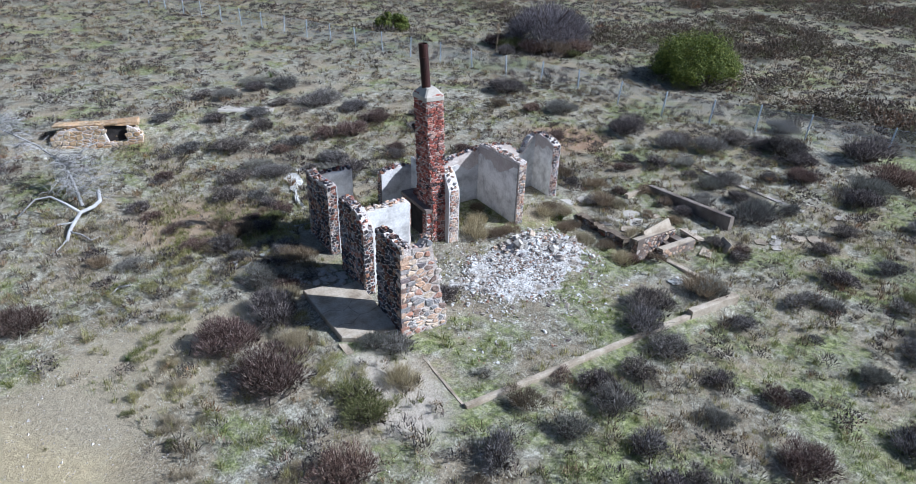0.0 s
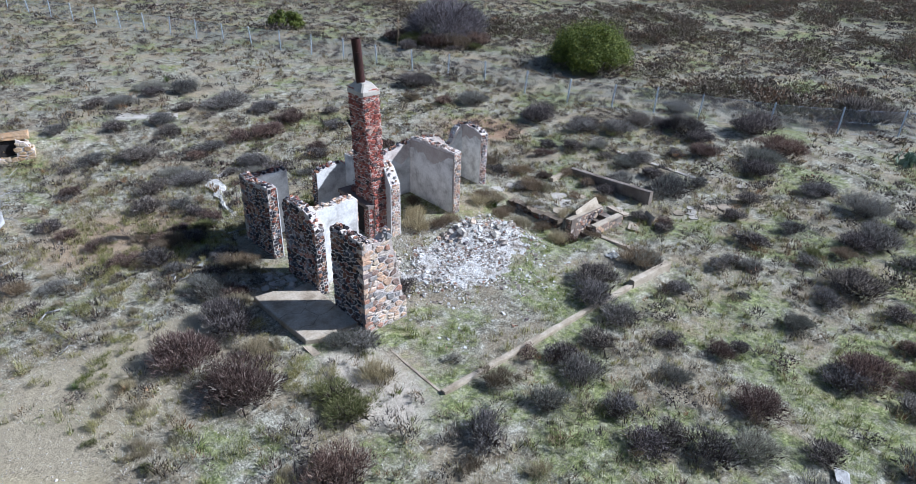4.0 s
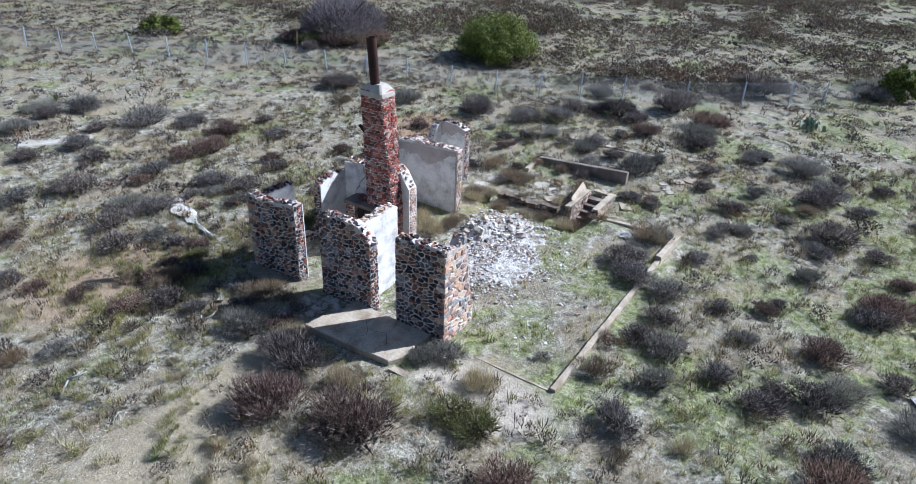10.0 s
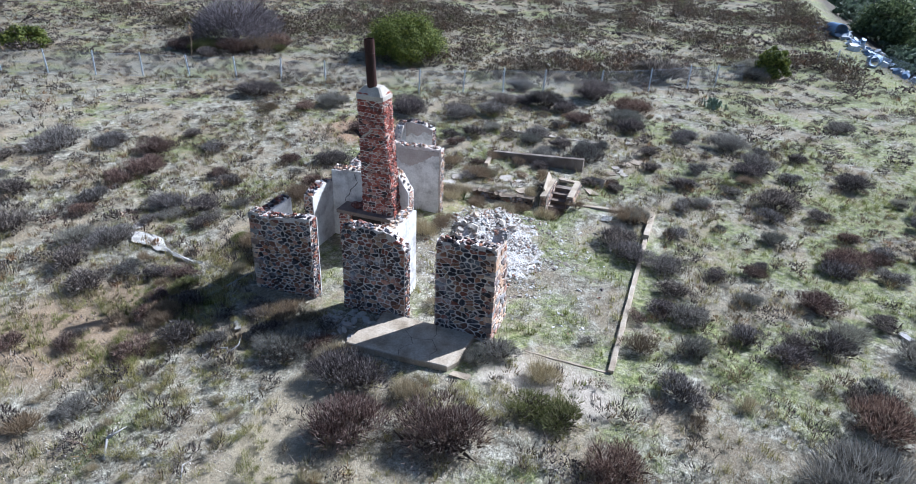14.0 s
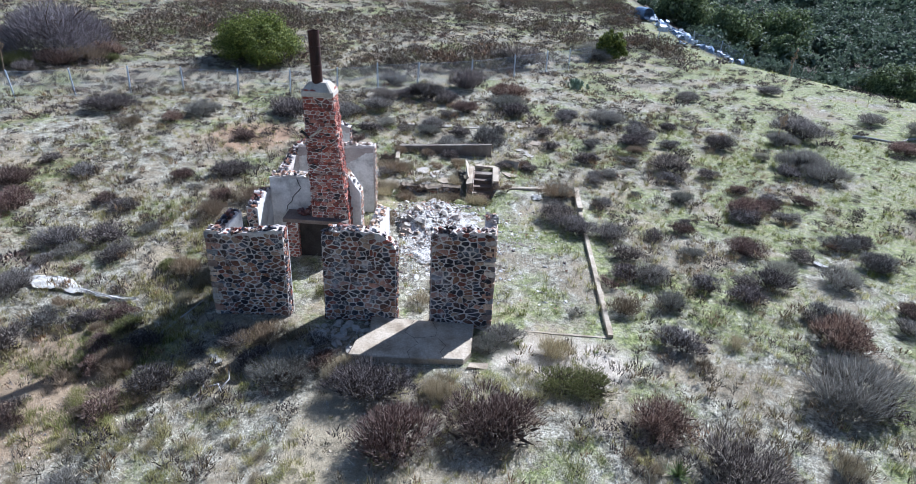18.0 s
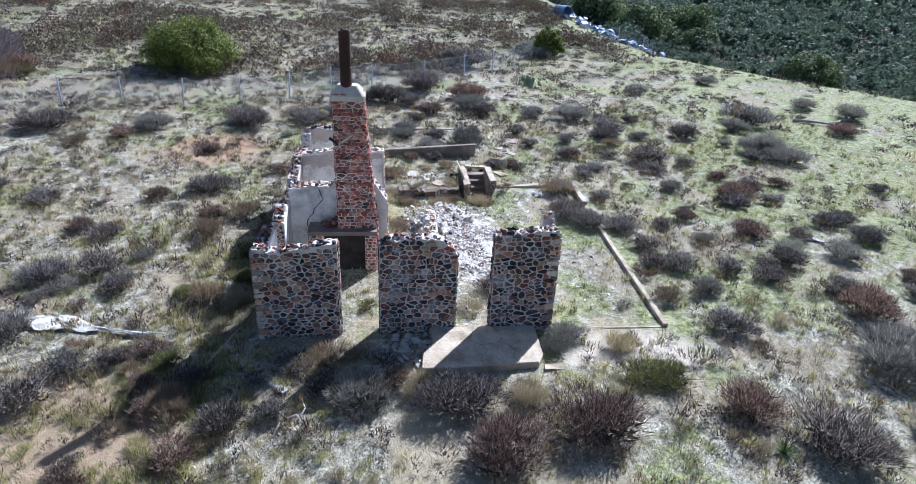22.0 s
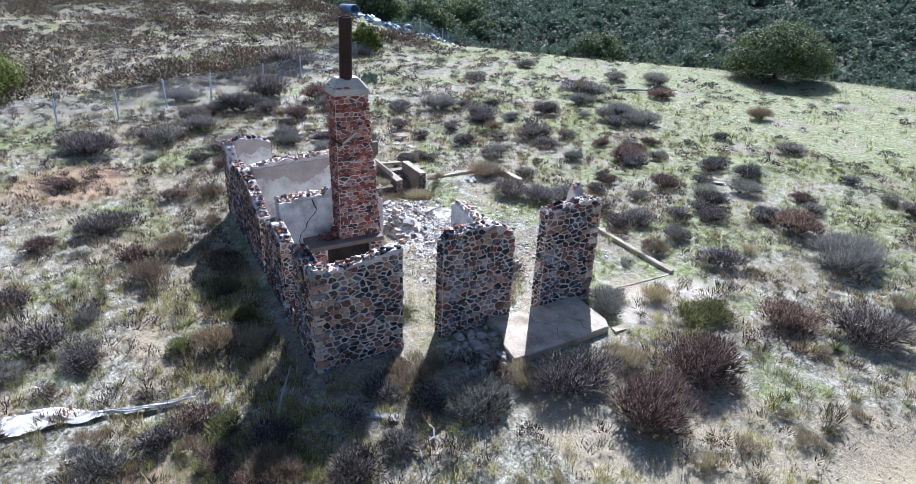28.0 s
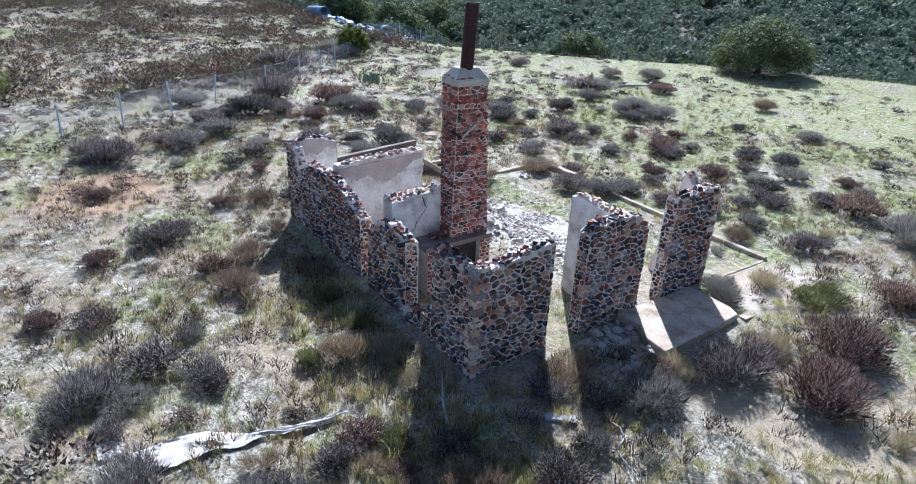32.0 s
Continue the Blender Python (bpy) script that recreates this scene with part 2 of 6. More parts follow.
def ground_material():
    m, t, b = material("chaparral_ground", 0.95)
    soil = ramp(t, noise_tex(t, 0.22, 5, 0.65), [(0.35, (0.25, 0.200, 0.132)), (0.5, (0.36, 0.290, 0.190)), (0.65, (0.39, 0.265, 0.145))])
    soil = mix(t, 1.0, soil, ramp(t, noise_tex(t, 12.0, 7, 0.8), [(0.36, grey(0.45)), (0.64, grey(1.4))]), "MULTIPLY")
    litter = ramp(t, noise_tex(t, 3.2, 7, 0.75), [(0.34, (0.045, 0.038, 0.027)), (0.45, (0.19, 0.170, 0.125)), (0.55, (0.41, 0.38, 0.295)), (0.68, (0.62, 0.59, 0.49))])
    litter = mix(t, 1.0, litter, ramp(t, noise_tex(t, 17.0, 7, 0.85), [(0.39, grey(0.12)), (0.5, grey(0.95)), (0.61, grey(1.6))]), "MULTIPLY")
    # a thicker, darker thatch over the uphill side, away from the trodden ground about the house
    reach = t.nodes.new("ShaderNodeVectorMath")
    reach.operation = "DISTANCE"
    t.links.new(place(t), reach.inputs[0])
    reach.inputs[1].default_value = (4.0, 12.0, -0.5)
    thatch = node(t, "ShaderNodeMapRange", From_Min=32.0, From_Max=62.0, To_Min=0.0, To_Max=0.85)
    t.links.new(reach.outputs["Value"], thatch.inputs["Value"])
    litter = mix(t, thatch.outputs[0], litter, mix(t, 1.0, (0.165, 0.155, 0.105), ramp(t, noise_tex(t, 3.0, 7, 0.85), [(0.38, grey(0.25)), (0.62, grey(1.8))]), "MULTIPLY"))
    cover = ramp(t, noise_tex(t, 0.45, 6, 0.7), [(0.40, grey(0.1)), (0.54, grey(0.95))])
    c = mix(t, cover, soil, litter)
    # straw and twigs strewn about, bleached in streaks
    streak = ramp(t, noise_tex(t, 7.0, 8, 0.85, stretch=(1.0, 3.2, 1.0)), [(0.56, grey(0)), (0.62, grey(0.42))])
    c = mix(t, streak, c, (0.66, 0.63, 0.54))
    specks = ramp(t, noise_tex(t, 9.0, 8, 0.9), [(0.385, grey(0.85)), (0.445, grey(0))])
    c = mix(t, specks, c, (0.055, 0.045, 0.035))
    green = ramp(t, noise_tex(t, 5.0, 8, 0.82), [(0.36, (0.034, 0.044, 0.014)), (0.47, (0.125, 0.148, 0.042)), (0.56, (0.30, 0.315, 0.122)), (0.66, (0.53, 0.52, 0.30))])
    g = t.nodes.new("ShaderNodeMath")
    g.operation = "MULTIPLY"
    t.links.new(green_mask(t), g.inputs[0])
    # broken up by bare straw between the tufts
    t.links.new(ramp(t, noise_tex(t, 2.6, 6, 0.75), [(0.40, grey(0.32)), (0.58, grey(0.95))]), g.inputs[1])
    c = mix(t, g.outputs[0], c, green)
    # the bare turning place of the dirt road, and the trodden way to the door
    for cx, cy, sx, sy, edge, colour in ((3.2, 25.5, 0.75, 0.8, 2.2, (0.34, 0.25, 0.16)), (24.5, 27.5, 0.8, 0.9, 2.3, (0.36, 0.235, 0.145)),
                                         (-5.0, 13.0, 1.0, 1.0, 4.4, (0.49, 0.395, 0.235)), (2.4, 17.9, 0.5, 1.7, 1.3, (0.39, 0.325, 0.220)), (-0.6, 16.0, 0.8, 0.9, 2.2, (0.39, 0.325, 0.220)), (5.75, 12.0, 0.9, 0.55, 1.15, (0.54, 0.465, 0.37))):
        v = t.nodes.new("ShaderNodeVectorMath")
        v.operation = "SUBTRACT"
        t.links.new(place(t), v.inputs[0])
        v.inputs[1].default_value = (cx, cy, 0)
        s = t.nodes.new("ShaderNodeVectorMath")
        s.operation = "MULTIPLY"
        t.links.new(v.outputs[0], s.inputs[0])
        s.inputs[1].default_value = (sx, sy, 0)
        d = t.nodes.new("ShaderNodeVectorMath")
        d.operation = "LENGTH"
        t.links.new(s.outputs[0], d.inputs[0])
        n = t.nodes.new("ShaderNodeMath")
        n.operation = "MULTIPLY_ADD"
        t.links.new(noise_tex(t, 0.9, 5, 0.7), n.inputs[0])
        n.inputs[1].default_value = -edge * 0.8
        t.links.new(d.outputs["Value"], n.inputs[2])
        r = node(t, "ShaderNodeMapRange", From_Min=edge * 0.72, From_Max=edge * 0.30)
        t.links.new(n.outputs[0], r.inputs["Value"])
        sand = mix(t, 1.0, colour, ramp(t, noise_tex(t, 6.0, 6, 0.75), [(0.3, grey(0.72)), (0.7, grey(1.15))]), "MULTIPLY")
        sand = mix(t, 1.0, sand, ramp(t, noise_tex(t, 34.0, 5, 0.8), [(0.32, grey(0.6)), (0.5, grey(1.0)), (0.68, grey(1.35))]), "MULTIPLY")
        if cx == -5.0:
            w = node(t, "ShaderNodeTexWave", Scale=0.16, Distortion=5.0, Detail=4.0, Detail_Scale=1.2)
            w.wave_type, w.rings_direction = "RINGS", "Z"
            t.links.new(v.outputs[0], w.inputs["Vector"])
            sand = mix(t, 0.18, sand, ramp(t, w.outputs["Fac"], [(0.2, grey(0.65)), (0.7, grey(1.1))]), "MULTIPLY")
        c = mix(t, r.outputs[0], c, sand)
    # leaf mould under the chaparral, past the meadow's edge, darkened to paint the bushes' shade
    edge = t.nodes.new("ShaderNodeVectorMath")
    edge.operation = "DOT_PRODUCT"
    t.links.new(place(t), edge.inputs[0])
    edge.inputs[1].default_value = (0.585, -0.811, 0.0)
    inland = node(t, "ShaderNodeMapRange", From_Min=36.6, From_Max=38.8)
    t.links.new(edge.outputs["Value"], inland.inputs["Value"])
    xyz = t.nodes.new("ShaderNodeSeparateXYZ")
    t.links.new(place(t), xyz.inputs[0])
    south = node(t, "ShaderNodeMapRange", From_Min=-5.0, From_Max=-7.5)
    t.links.new(xyz.outputs["Y"], south.inputs["Value"])
    both = t.nodes.new("ShaderNodeMath")
    both.operation = "MULTIPLY"
    t.links.new(inland.outputs[0], both.inputs[0]), t.links.new(south.outputs[0], both.inputs[1])
    c = mix(t, both.outputs[0], c, mix(t, 1.0, (0.085, 0.068, 0.048), ramp(t, noise_tex(t, 3.0, 6, 0.75), [(0.3, grey(0.5)), (0.7, grey(1.6))]), "MULTIPLY"))
    base(t, b, c)
    bump(t, b, noise_tex(t, 5.0, 8, 0.75), 1.0, 0.08)
    return m


GROUND = ground_material()


def leaf_material(name, stops, tint=0.3):
    """Leaves or twigs: a shade for each piece, and a turn of colour for each plant."""
    m, t, b = material(name, 0.75)
    c = ramp(t, island_random(t), stops)
    c = mix(t, 1.0, c, ramp(t, object_random(t), [(0.0, (1 - tint, 1 - tint, 1 - tint)), (0.5, (1.0, 0.95, 1.0)), (1.0, (1 + tint, 1 + tint * 0.85, 1 + tint * 0.6))]), "MULTIPLY")
    base(t, b, c)
    thin(t, b, c, 0.25)
    return m


def far_leaf_material(name, stops, hues=((0.65, 0.55, 0.55), (1.0, 0.95, 0.95), (1.25, 1.2, 1.05), (0.9, 0.95, 0.7)), patch=0.35, share=0.2):
    """The same for joined shrubs: the turn of colour follows the place."""
    m, t, b = material(name, 0.75)
    c = ramp(t, island_random(t), stops)
    c = mix(t, 1.0, c, ramp(t, noise_tex(t, patch, 3, 0.7), list(zip((0.32, 0.46, 0.58, 0.70), hues))), "MULTIPLY")
    base(t, b, c)
    thin(t, b, c, share)
    return m


SCRUB = far_leaf_material("dark_scrub_leaves", [(0.0, (0.042, 0.037, 0.028)), (0.5, (0.100, 0.088, 0.064)), (0.85, (0.19, 0.17, 0.125)), (1.0, (0.33, 0.30, 0.23))],
                          ((1.35, 0.85, 0.62), (0.85, 0.75, 0.78), (1.1, 1.0, 0.85), (0.95, 1.15, 0.55)))
DARK_STOPS = [(0.0, (0.022, 0.018, 0.017)), (0.4, (0.070, 0.059, 0.054)), (0.75, (0.19, 0.165, 0.148)), (1.0, (0.58, 0.53, 0.46))]
WEEDS = far_leaf_material("dry_weeds", [(0.0, (0.065, 0.050, 0.032)), (0.5, (0.19, 0.15, 0.095)), (0.85, (0.34, 0.28, 0.18)), (1.0, (0.55, 0.49, 0.36))],
                          ((1.25, 0.80, 0.60), (1.0, 0.95, 0.85), (0.75, 0.72, 0.74), (0.75, 0.98, 0.40)), 1.1)
FOLIAGE = {
    "dark": leaf_material("dark_twig_foliage", DARK_STOPS),
    "grey": leaf_material("grey_twig_foliage", [(0.0, (0.034, 0.030, 0.028)), (0.4, (0.105, 0.097, 0.088)), (0.75, (0.26, 0.245, 0.220)), (1.0, (0.60, 0.575, 0.51))]),
    "rust": leaf_material("rust_brown_foliage", [(0.0, (0.038, 0.022, 0.019)), (0.45, (0.120, 0.074, 0.057)), (0.8, (0.285, 0.200, 0.158)), (1.0, (0.52, 0.44, 0.36))]),
    "sage": leaf_material("grey_sage_foliage", [(0.0, (0.11, 0.105, 0.085)), (0.6, (0.23, 0.225, 0.185)), (1.0, (0.46, 0.45, 0.38))]),
    "green": leaf_material("yellow_green_foliage", [(0.0, (0.065, 0.075, 0.025)), (0.6, (0.15, 0.16, 0.055)), (1.0, (0.28, 0.27, 0.13))]),
    "tan": leaf_material("tan_dry_foliage", [(0.0, (0.11, 0.080, 0.050)), (0.6, (0.23, 0.175, 0.11)), (1.0, (0.40, 0.33, 0.23))]),
    "straw": leaf_material("straw_foliage", [(0.0, (0.19, 0.155, 0.085)), (0.6, (0.36, 0.31, 0.19)), (1.0, (0.52, 0.47, 0.33))]),
}
FAR_DARK = far_leaf_material("far_brush", [(0.0, (0.020, 0.017, 0.015)), (0.5, (0.066, 0.055, 0.048)), (0.85, (0.18, 0.155, 0.133)), (1.0, (0.44, 0.395, 0.33))],
                             ((1.35, 0.92, 0.75), (0.92, 0.88, 0.95), (1.1, 1.05, 1.0), (1.05, 1.12, 0.72)), 0.6)
OAK = leaf_material("oak_leaves", [(0.0, (0.035, 0.050, 0.012)), (0.55, (0.115, 0.150, 0.026)), (1.0, (0.28, 0.30, 0.060))], 0.1)
DULL_OAK = leaf_material("dull_oak_leaves", [(0.0, (0.040, 0.060, 0.024)), (0.6, (0.125, 0.165, 0.062)), (1.0, (0.29, 0.34, 0.15))], 0.1)
BARE = leaf_material("bare_purple_twigs", [(0.0, (0.07, 0.058, 0.060)), (0.6, (0.18, 0.155, 0.162)), (1.0, (0.40, 0.36, 0.37))], 0.1)
THICKET = far_leaf_material("thicket_leaves", [(0.0, (0.056, 0.078, 0.050)), (0.6, (0.104, 0.136, 0.085)), (1.0, (0.165, 0.200, 0.132))], ((0.70, 0.72, 0.66), (0.9, 0.95, 0.95), (1.05, 1.0, 1.1), (0.95, 1.05, 0.75)), share=0.32)
YUCCA = leaf_material("yucca_blades", [(0.0, (0.07, 0.10, 0.035)), (0.6, (0.14, 0.19, 0.06)), (1.0, (0.27, 0.30, 0.13))], 0.1)


# ---- mesh helpers ----
class Shape:
    """Gathers vertices and faces for one mesh."""

    def __init__(self):
        self.v, self.f = [], []

    def add(self, verts, faces):
        o = len(self.v)
        self.v.extend([tuple(p) for p in verts])
        self.f.extend([tuple(i + o for i in f) for f in faces])
        return self

    def box(self, lo, hi, jitter=0.0, m=None):
        r = random.uniform
        vs = []
        for i in range(8):
            p = Vector((hi[0] if i & 1 else lo[0], hi[1] if i & 2 else lo[1], hi[2] if i & 4 else lo[2]))
            p += Vector((r(-jitter, jitter), r(-jitter, jitter), r(-jitter, jitter)))
            vs.append(m @ p if m else p)
        return self.add(vs, [(0, 2, 3, 1), (4, 5, 7, 6), (0, 1, 5, 4), (1, 3, 7, 5), (3, 2, 6, 7), (2, 0, 4, 6)])

    def tube(self, points, radii, sides=8):
        """A round bar through points."""
        rings = []
        for i, p in enumerate(points):
            a = Vector(points[max(i - 1, 0)])
            b = Vector(points[min(i + 1, len(points) - 1)])
            q = (b - a).to_track_quat("Z", "X")
            rings.append([Vector(p) + q @ Vector((math.cos(k / sides * math.tau) * radii[i], math.sin(k / sides * math.tau) * radii[i], 0)) for k in range(sides)])
        vs = [p for r in rings for p in r]
        fs = [(i * sides + k, i * sides + (k + 1) % sides, (i + 1) * sides + (k + 1) % sides, (i + 1) * sides + k) for i in range(len(rings) - 1) for k in range(sides)]
        fs += [tuple(reversed(range(sides))), tuple(range((len(rings) - 1) * sides, len(rings) * sides))]
        return self.add(vs, fs)

    def lump(self, at, size, rough=0.25, m=None):
        """An angular broken stone: a distorted box with cut corners."""
        r = random.uniform
        vs = []
        for sz in (-1, 1):
            k = 0.72 if sz > 0 else 1.0
            n = 6
            ph = r(0, 6)
            for j in range(n):
                a = ph + j / n * math.tau + r(-.3, .3)
                vs.append(Vector((math.cos(a) * k * r(1 - rough, 1 + rough), math.sin(a) * k * r(1 - rough, 1 + rough), sz * r(0.7, 1.1))))
        q = Euler((r(-.5, .5), r(-.5, .5), r(0, 6.3))).to_matrix()
        out = []
        for p in vs:
            p = q @ Vector((p.x * size[0], p.y * size[1], p.z * size[2]))
            p = p + Vector(at)
            out.append(m @ p if m else p)
        n = 6
        return self.add(out, [tuple(reversed(range(n))), tuple(range(n, 2 * n))] + [(j, (j + 1) % n, n + (j + 1) % n, n + j) for j in range(n)])

    def mesh(self, name):
        me = bpy.data.meshes.new(name)
        me.from_pydata(self.v, [], self.f)
        me.update()
        return me


def part(name, shape, mat, parent=None, label="", smooth=False):
    """Links a shape as one mesh object, under a thing or a part."""
    me = shape.mesh(name) if isinstance(shape, Shape) else shape
    if not me.materials:
        me.materials.append(mat)
    if smooth:
        me.polygons.foreach_set("use_smooth", [True] * len(me.polygons))
    ob = new(name, me)
    ob.parent = parent
    if label:
        tagged(ob, label)
    return ob


def step(x):
    x = min(max(x, 0.0), 1.0)
    return x * x * (3 - 2 * x)


def brow(x, y):
    """Metres beyond the edge of the meadow, where the ground falls to the thicket."""
    return min((x - 42.3) * 0.585 - (y + 13.9) * 0.811 + 1.2 * math.sin(x * 0.16) - 0.5, -(y + 4.0) + 0.8 * math.sin(x * 0.2))


def gz(x, y):
    """The ground's height."""
    z = -0.5 - 0.27 * step((x - 9) / 10) - 0.30 * step((y - 21) / 4) * (1 - step((y - 29) / 9)) * step((x + 2) / 6)
    z += 0.10 * noise.noise((x * 0.16, y * 0.16, 3.1)) + 0.05 * noise.noise((x * 0.6, y * 0.6, 7.7))
    if 7.0 < x < 18 and 10.4 < y < 22:
        z = max(z, -0.55) * 0.5 - 0.27
    pit = 0.42 * step((x - 15.6) / 1.2) * (1 - step((x - 17.8) / 0.3)) * step((y - 13.9) / 0.5) * (1 - step((y - 18.4) / 0.5))
    well = 0.80 * step((x - 16.6) / 1.0) * (1 - step((x - 20.3) / 0.3)) * step((y - 14.0) / 0.3) * (1 - step((y - 15.35) / 0.3))
    z -= max(pit, well)
    b = brow(x, y)
    z -= 3.6 * step(b / 13)
    if b > 13:
        z += (b - 13) * 0.045
    far = math.hypot(x - 10, y - 15)
    z += max(0.0, far - 60) * 0.018 * step(1 - b / 10)
    z += 0.5 * noise.noise((x * 0.03, y * 0.03, 1.3)) * step((far - 30) / 40)
    # the bank's fill and an old cutting below it
    z += 0.60 * math.exp(-((x - 1.0) / 3.4) ** 2 - ((y - 39.6 + 0.25 * x) / 1.3) ** 2)
    z -= 1.5 * math.exp(-((x - 0.6) / 3.0) ** 2 - ((y - 36.7 + 0.25 * x) / 1.15) ** 2)
    return z


# ---- ground ----
def axis(lo, hi, fine, reach):
    a = list(np.arange(lo, hi + 1e-6, fine))
    out, d = a[-1], fine
    while out < reach:
        d *= 1.22
        out += d
        a.append(out)
    out, d = a[0], fine
    while out > -reach:
        d *= 1.22
        out -= d
        a.insert(0, out)
    return a


def build_ground():
    xs, ys = axis(-9, 52, 0.42, 1400), axis(-28, 62, 0.42, 1400)
    s = Shape()
    s.v = [(x, y, gz(x, y)) for y in ys for x in xs]
    n = len(xs)
    s.f = [(j * n + i, j * n + i + 1, (j + 1) * n + i + 1, (j + 1) * n + i) for j in range(len(ys) - 1) for i in range(n - 1)]
    tagged(part("ground", s, GROUND, smooth=True), "dry sandy hillside ground with pale litter and new green grass", "ground", kind="structure")


build_ground()


# ---- masonry ----
def clip(poly, px, py, nx, ny):
    """The part of a convex polygon where (p - (px, py)) . n <= 0."""
    out = []
    for i, (ax, ay) in enumerate(poly):
        bx, by = poly[(i + 1) % len(poly)]
        da, db = (ax - px) * nx + (ay - py) * ny, (bx - px) * nx + (by - py) * ny
        if da <= 0:
            out.append((ax, ay))
        if da * db < 0:
            k = da / (da - db)
            out.append((ax + (bx - ax) * k, ay + (by - ay) * k))
    return out


def cells(width, lo, hi, size, wide, joint, loose=1.0):
    """Irregular stone outlines that fill width x (lo..hi), in loose courses: some stones large, some thin slivers."""
    sh, sw = size, size * wide
    rows, cols = int((hi - lo) / sh) + 3, int(width / sw) + 3
    r = random.uniform
    pts, near = [], {}
    for j in range(-1, rows):
        for i in range(-1, cols):
            if random.random() < 0.14 * loose:
                continue
            spots = [(0, 0)] if random.random() > 0.28 * loose else [(-.24, r(-.2, .2)), (.24, r(-.2, .2))] if random.random() < .5 else [(r(-.2, .2), -.24), (r(-.2, .2), .24)]
            for ox, oy in spots:
                p = ((i + 0.5 * (j % 2) + ox + r(-.30, .30)) * sw, lo + (j + 0.5 + oy + r(-.26, .26) * loose) * sh)
                pts.append((i, j, p))
                near.setdefault((i, j), []).append(p)
    out = []
    for i, j, (cx, cy) in pts:
        if not (-0.3 * sw < cx < width + 0.3 * sw and lo - 0.3 * sh < cy < hi + 0.3 * sh):
            continue
        poly = [(max(cx - 1.2 * sw, 0.006), max(cy - 1.2 * sh, lo)), (min(cx + 1.2 * sw, width - 0.006), max(cy - 1.2 * sh, lo)),
                (min(cx + 1.2 * sw, width - 0.006), min(cy + 1.2 * sh, hi)), (max(cx - 1.2 * sw, 0.006), min(cy + 1.2 * sh, hi))]
        gap = joint * r(0.3, 2.6)
        for q in [q for dj in (-2, -1, 0, 1, 2) for di in (-2, -1, 0, 1, 2) for q in near.get((i + di, j + dj), ())]:
            dx, dy = (q[0] - cx) / wide ** 2, q[1] - cy
            l = math.hypot(dx, dy)
            if l < 1e-9:
                continue
            poly = clip(poly, (cx + q[0]) / 2 - dx / l * gap, (cy + q[1]) / 2 - dy / l * gap, dx, dy)
            if len(poly) < 3:
                break
        if len(poly) >= 3:
            area = abs(sum(poly[k - 1][0] * poly[k][1] - poly[k][0] * poly[k - 1][1] for k in range(len(poly)))) / 2
            if area > 0.07 * sw * sh:
                # knock one corner in, so that no two outlines are alike
                mx, my = sum(p[0] for p in poly) / len(poly), sum(p[1] for p in poly) / len(poly)
                shrink = r(0.95, 1.05)
                poly = [(mx + (px - mx) * shrink, my + (py - my) * shrink) for px, py in poly]
                for k in random.sample(range(len(poly)), 2):
                    f = r(0.72, 1.0)
                    poly[k] = (mx + (poly[k][0] - mx) * f, my + (poly[k][1] - my) * f)
                # round the corners off
                soft = []
                for k, (px, py) in enumerate(poly):
                    (ax, ay), (bx, by) = poly[k - 1], poly[(k + 1) % len(poly)]
                    f = r(.10, .26)
                    soft += [(px + (ax - px) * f, py + (ay - py) * f), (px + (bx - px) * f, py + (by - py) * f)]
                out.append(soft)
    return out


def lay_stone(poly, origin, along, out, proud, mat, parent, name="stone"):
    """One stone: its outline in (along, up) coordinates, standing proud of the face and rounded off."""
    cx, cy = sum(p[0] for p in poly) / len(poly), sum(p[1] for p in poly) / len(poly)
    rings = ((1.0, -0.02), (0.97, proud * 0.55), (0.80, proud))
    vs = []
    for k, h in rings:
        for x, y in poly:
            u, z = cx + (x - cx) * k, cy + (y - cy) * k
            vs.append(origin + along * u + Vector((0, 0, z)) + out * (h + (random.uniform(-.008, .008) if h > 0 else 0)))
    n = len(poly)
    vs.append(origin + along * cx + Vector((0, 0, cy)) + out * proud * 1.12)
    fs = [(r * n + k, r * n + (k + 1) % n, (r + 1) * n + (k + 1) % n, (r + 1) * n + k) for r in (0, 1) for k in range(n)]
    fs += [(2 * n + k, 2 * n + (k + 1) % n, 3 * n) for k in range(n)]
    turn = along.cross(Vector((0, 0, 1))).dot(out)
    if (sum(poly[k - 1][0] * poly[k][1] - poly[k][0] * poly[k - 1][1] for k in range(n)) > 0) != (turn > 0):
        fs = [tuple(reversed(f)) for f in fs]
    part(name, Shape().add(vs, fs), mat, parent)


def profile_at(profile, u):
    for (u0, z0), (u1, z1) in zip(profile, profile[1:]):
        if u <= u1:
            return z0 + (z1 - z0) * (u - u0) / max(u1 - u0, 1e-6)
    return profile[-1][1]


def face_stones(parent, origin, along, out, width, lo, top, size, wide, mat, joint=0.0125, proud=(0.012, 0.04), loose=1.0):
    hi = max(top(width * k / 40) for k in range(41))
    for poly in cells(width, lo, hi, size, wide, joint, loose):
        cx = sum(p[0] for p in poly) / len(poly)
        cy = sum(p[1] for p in poly) / len(poly)
        if cy < top(cx) - 0.03:
            lay_stone(poly, origin, along, out, random.uniform(*proud), mat, parent)


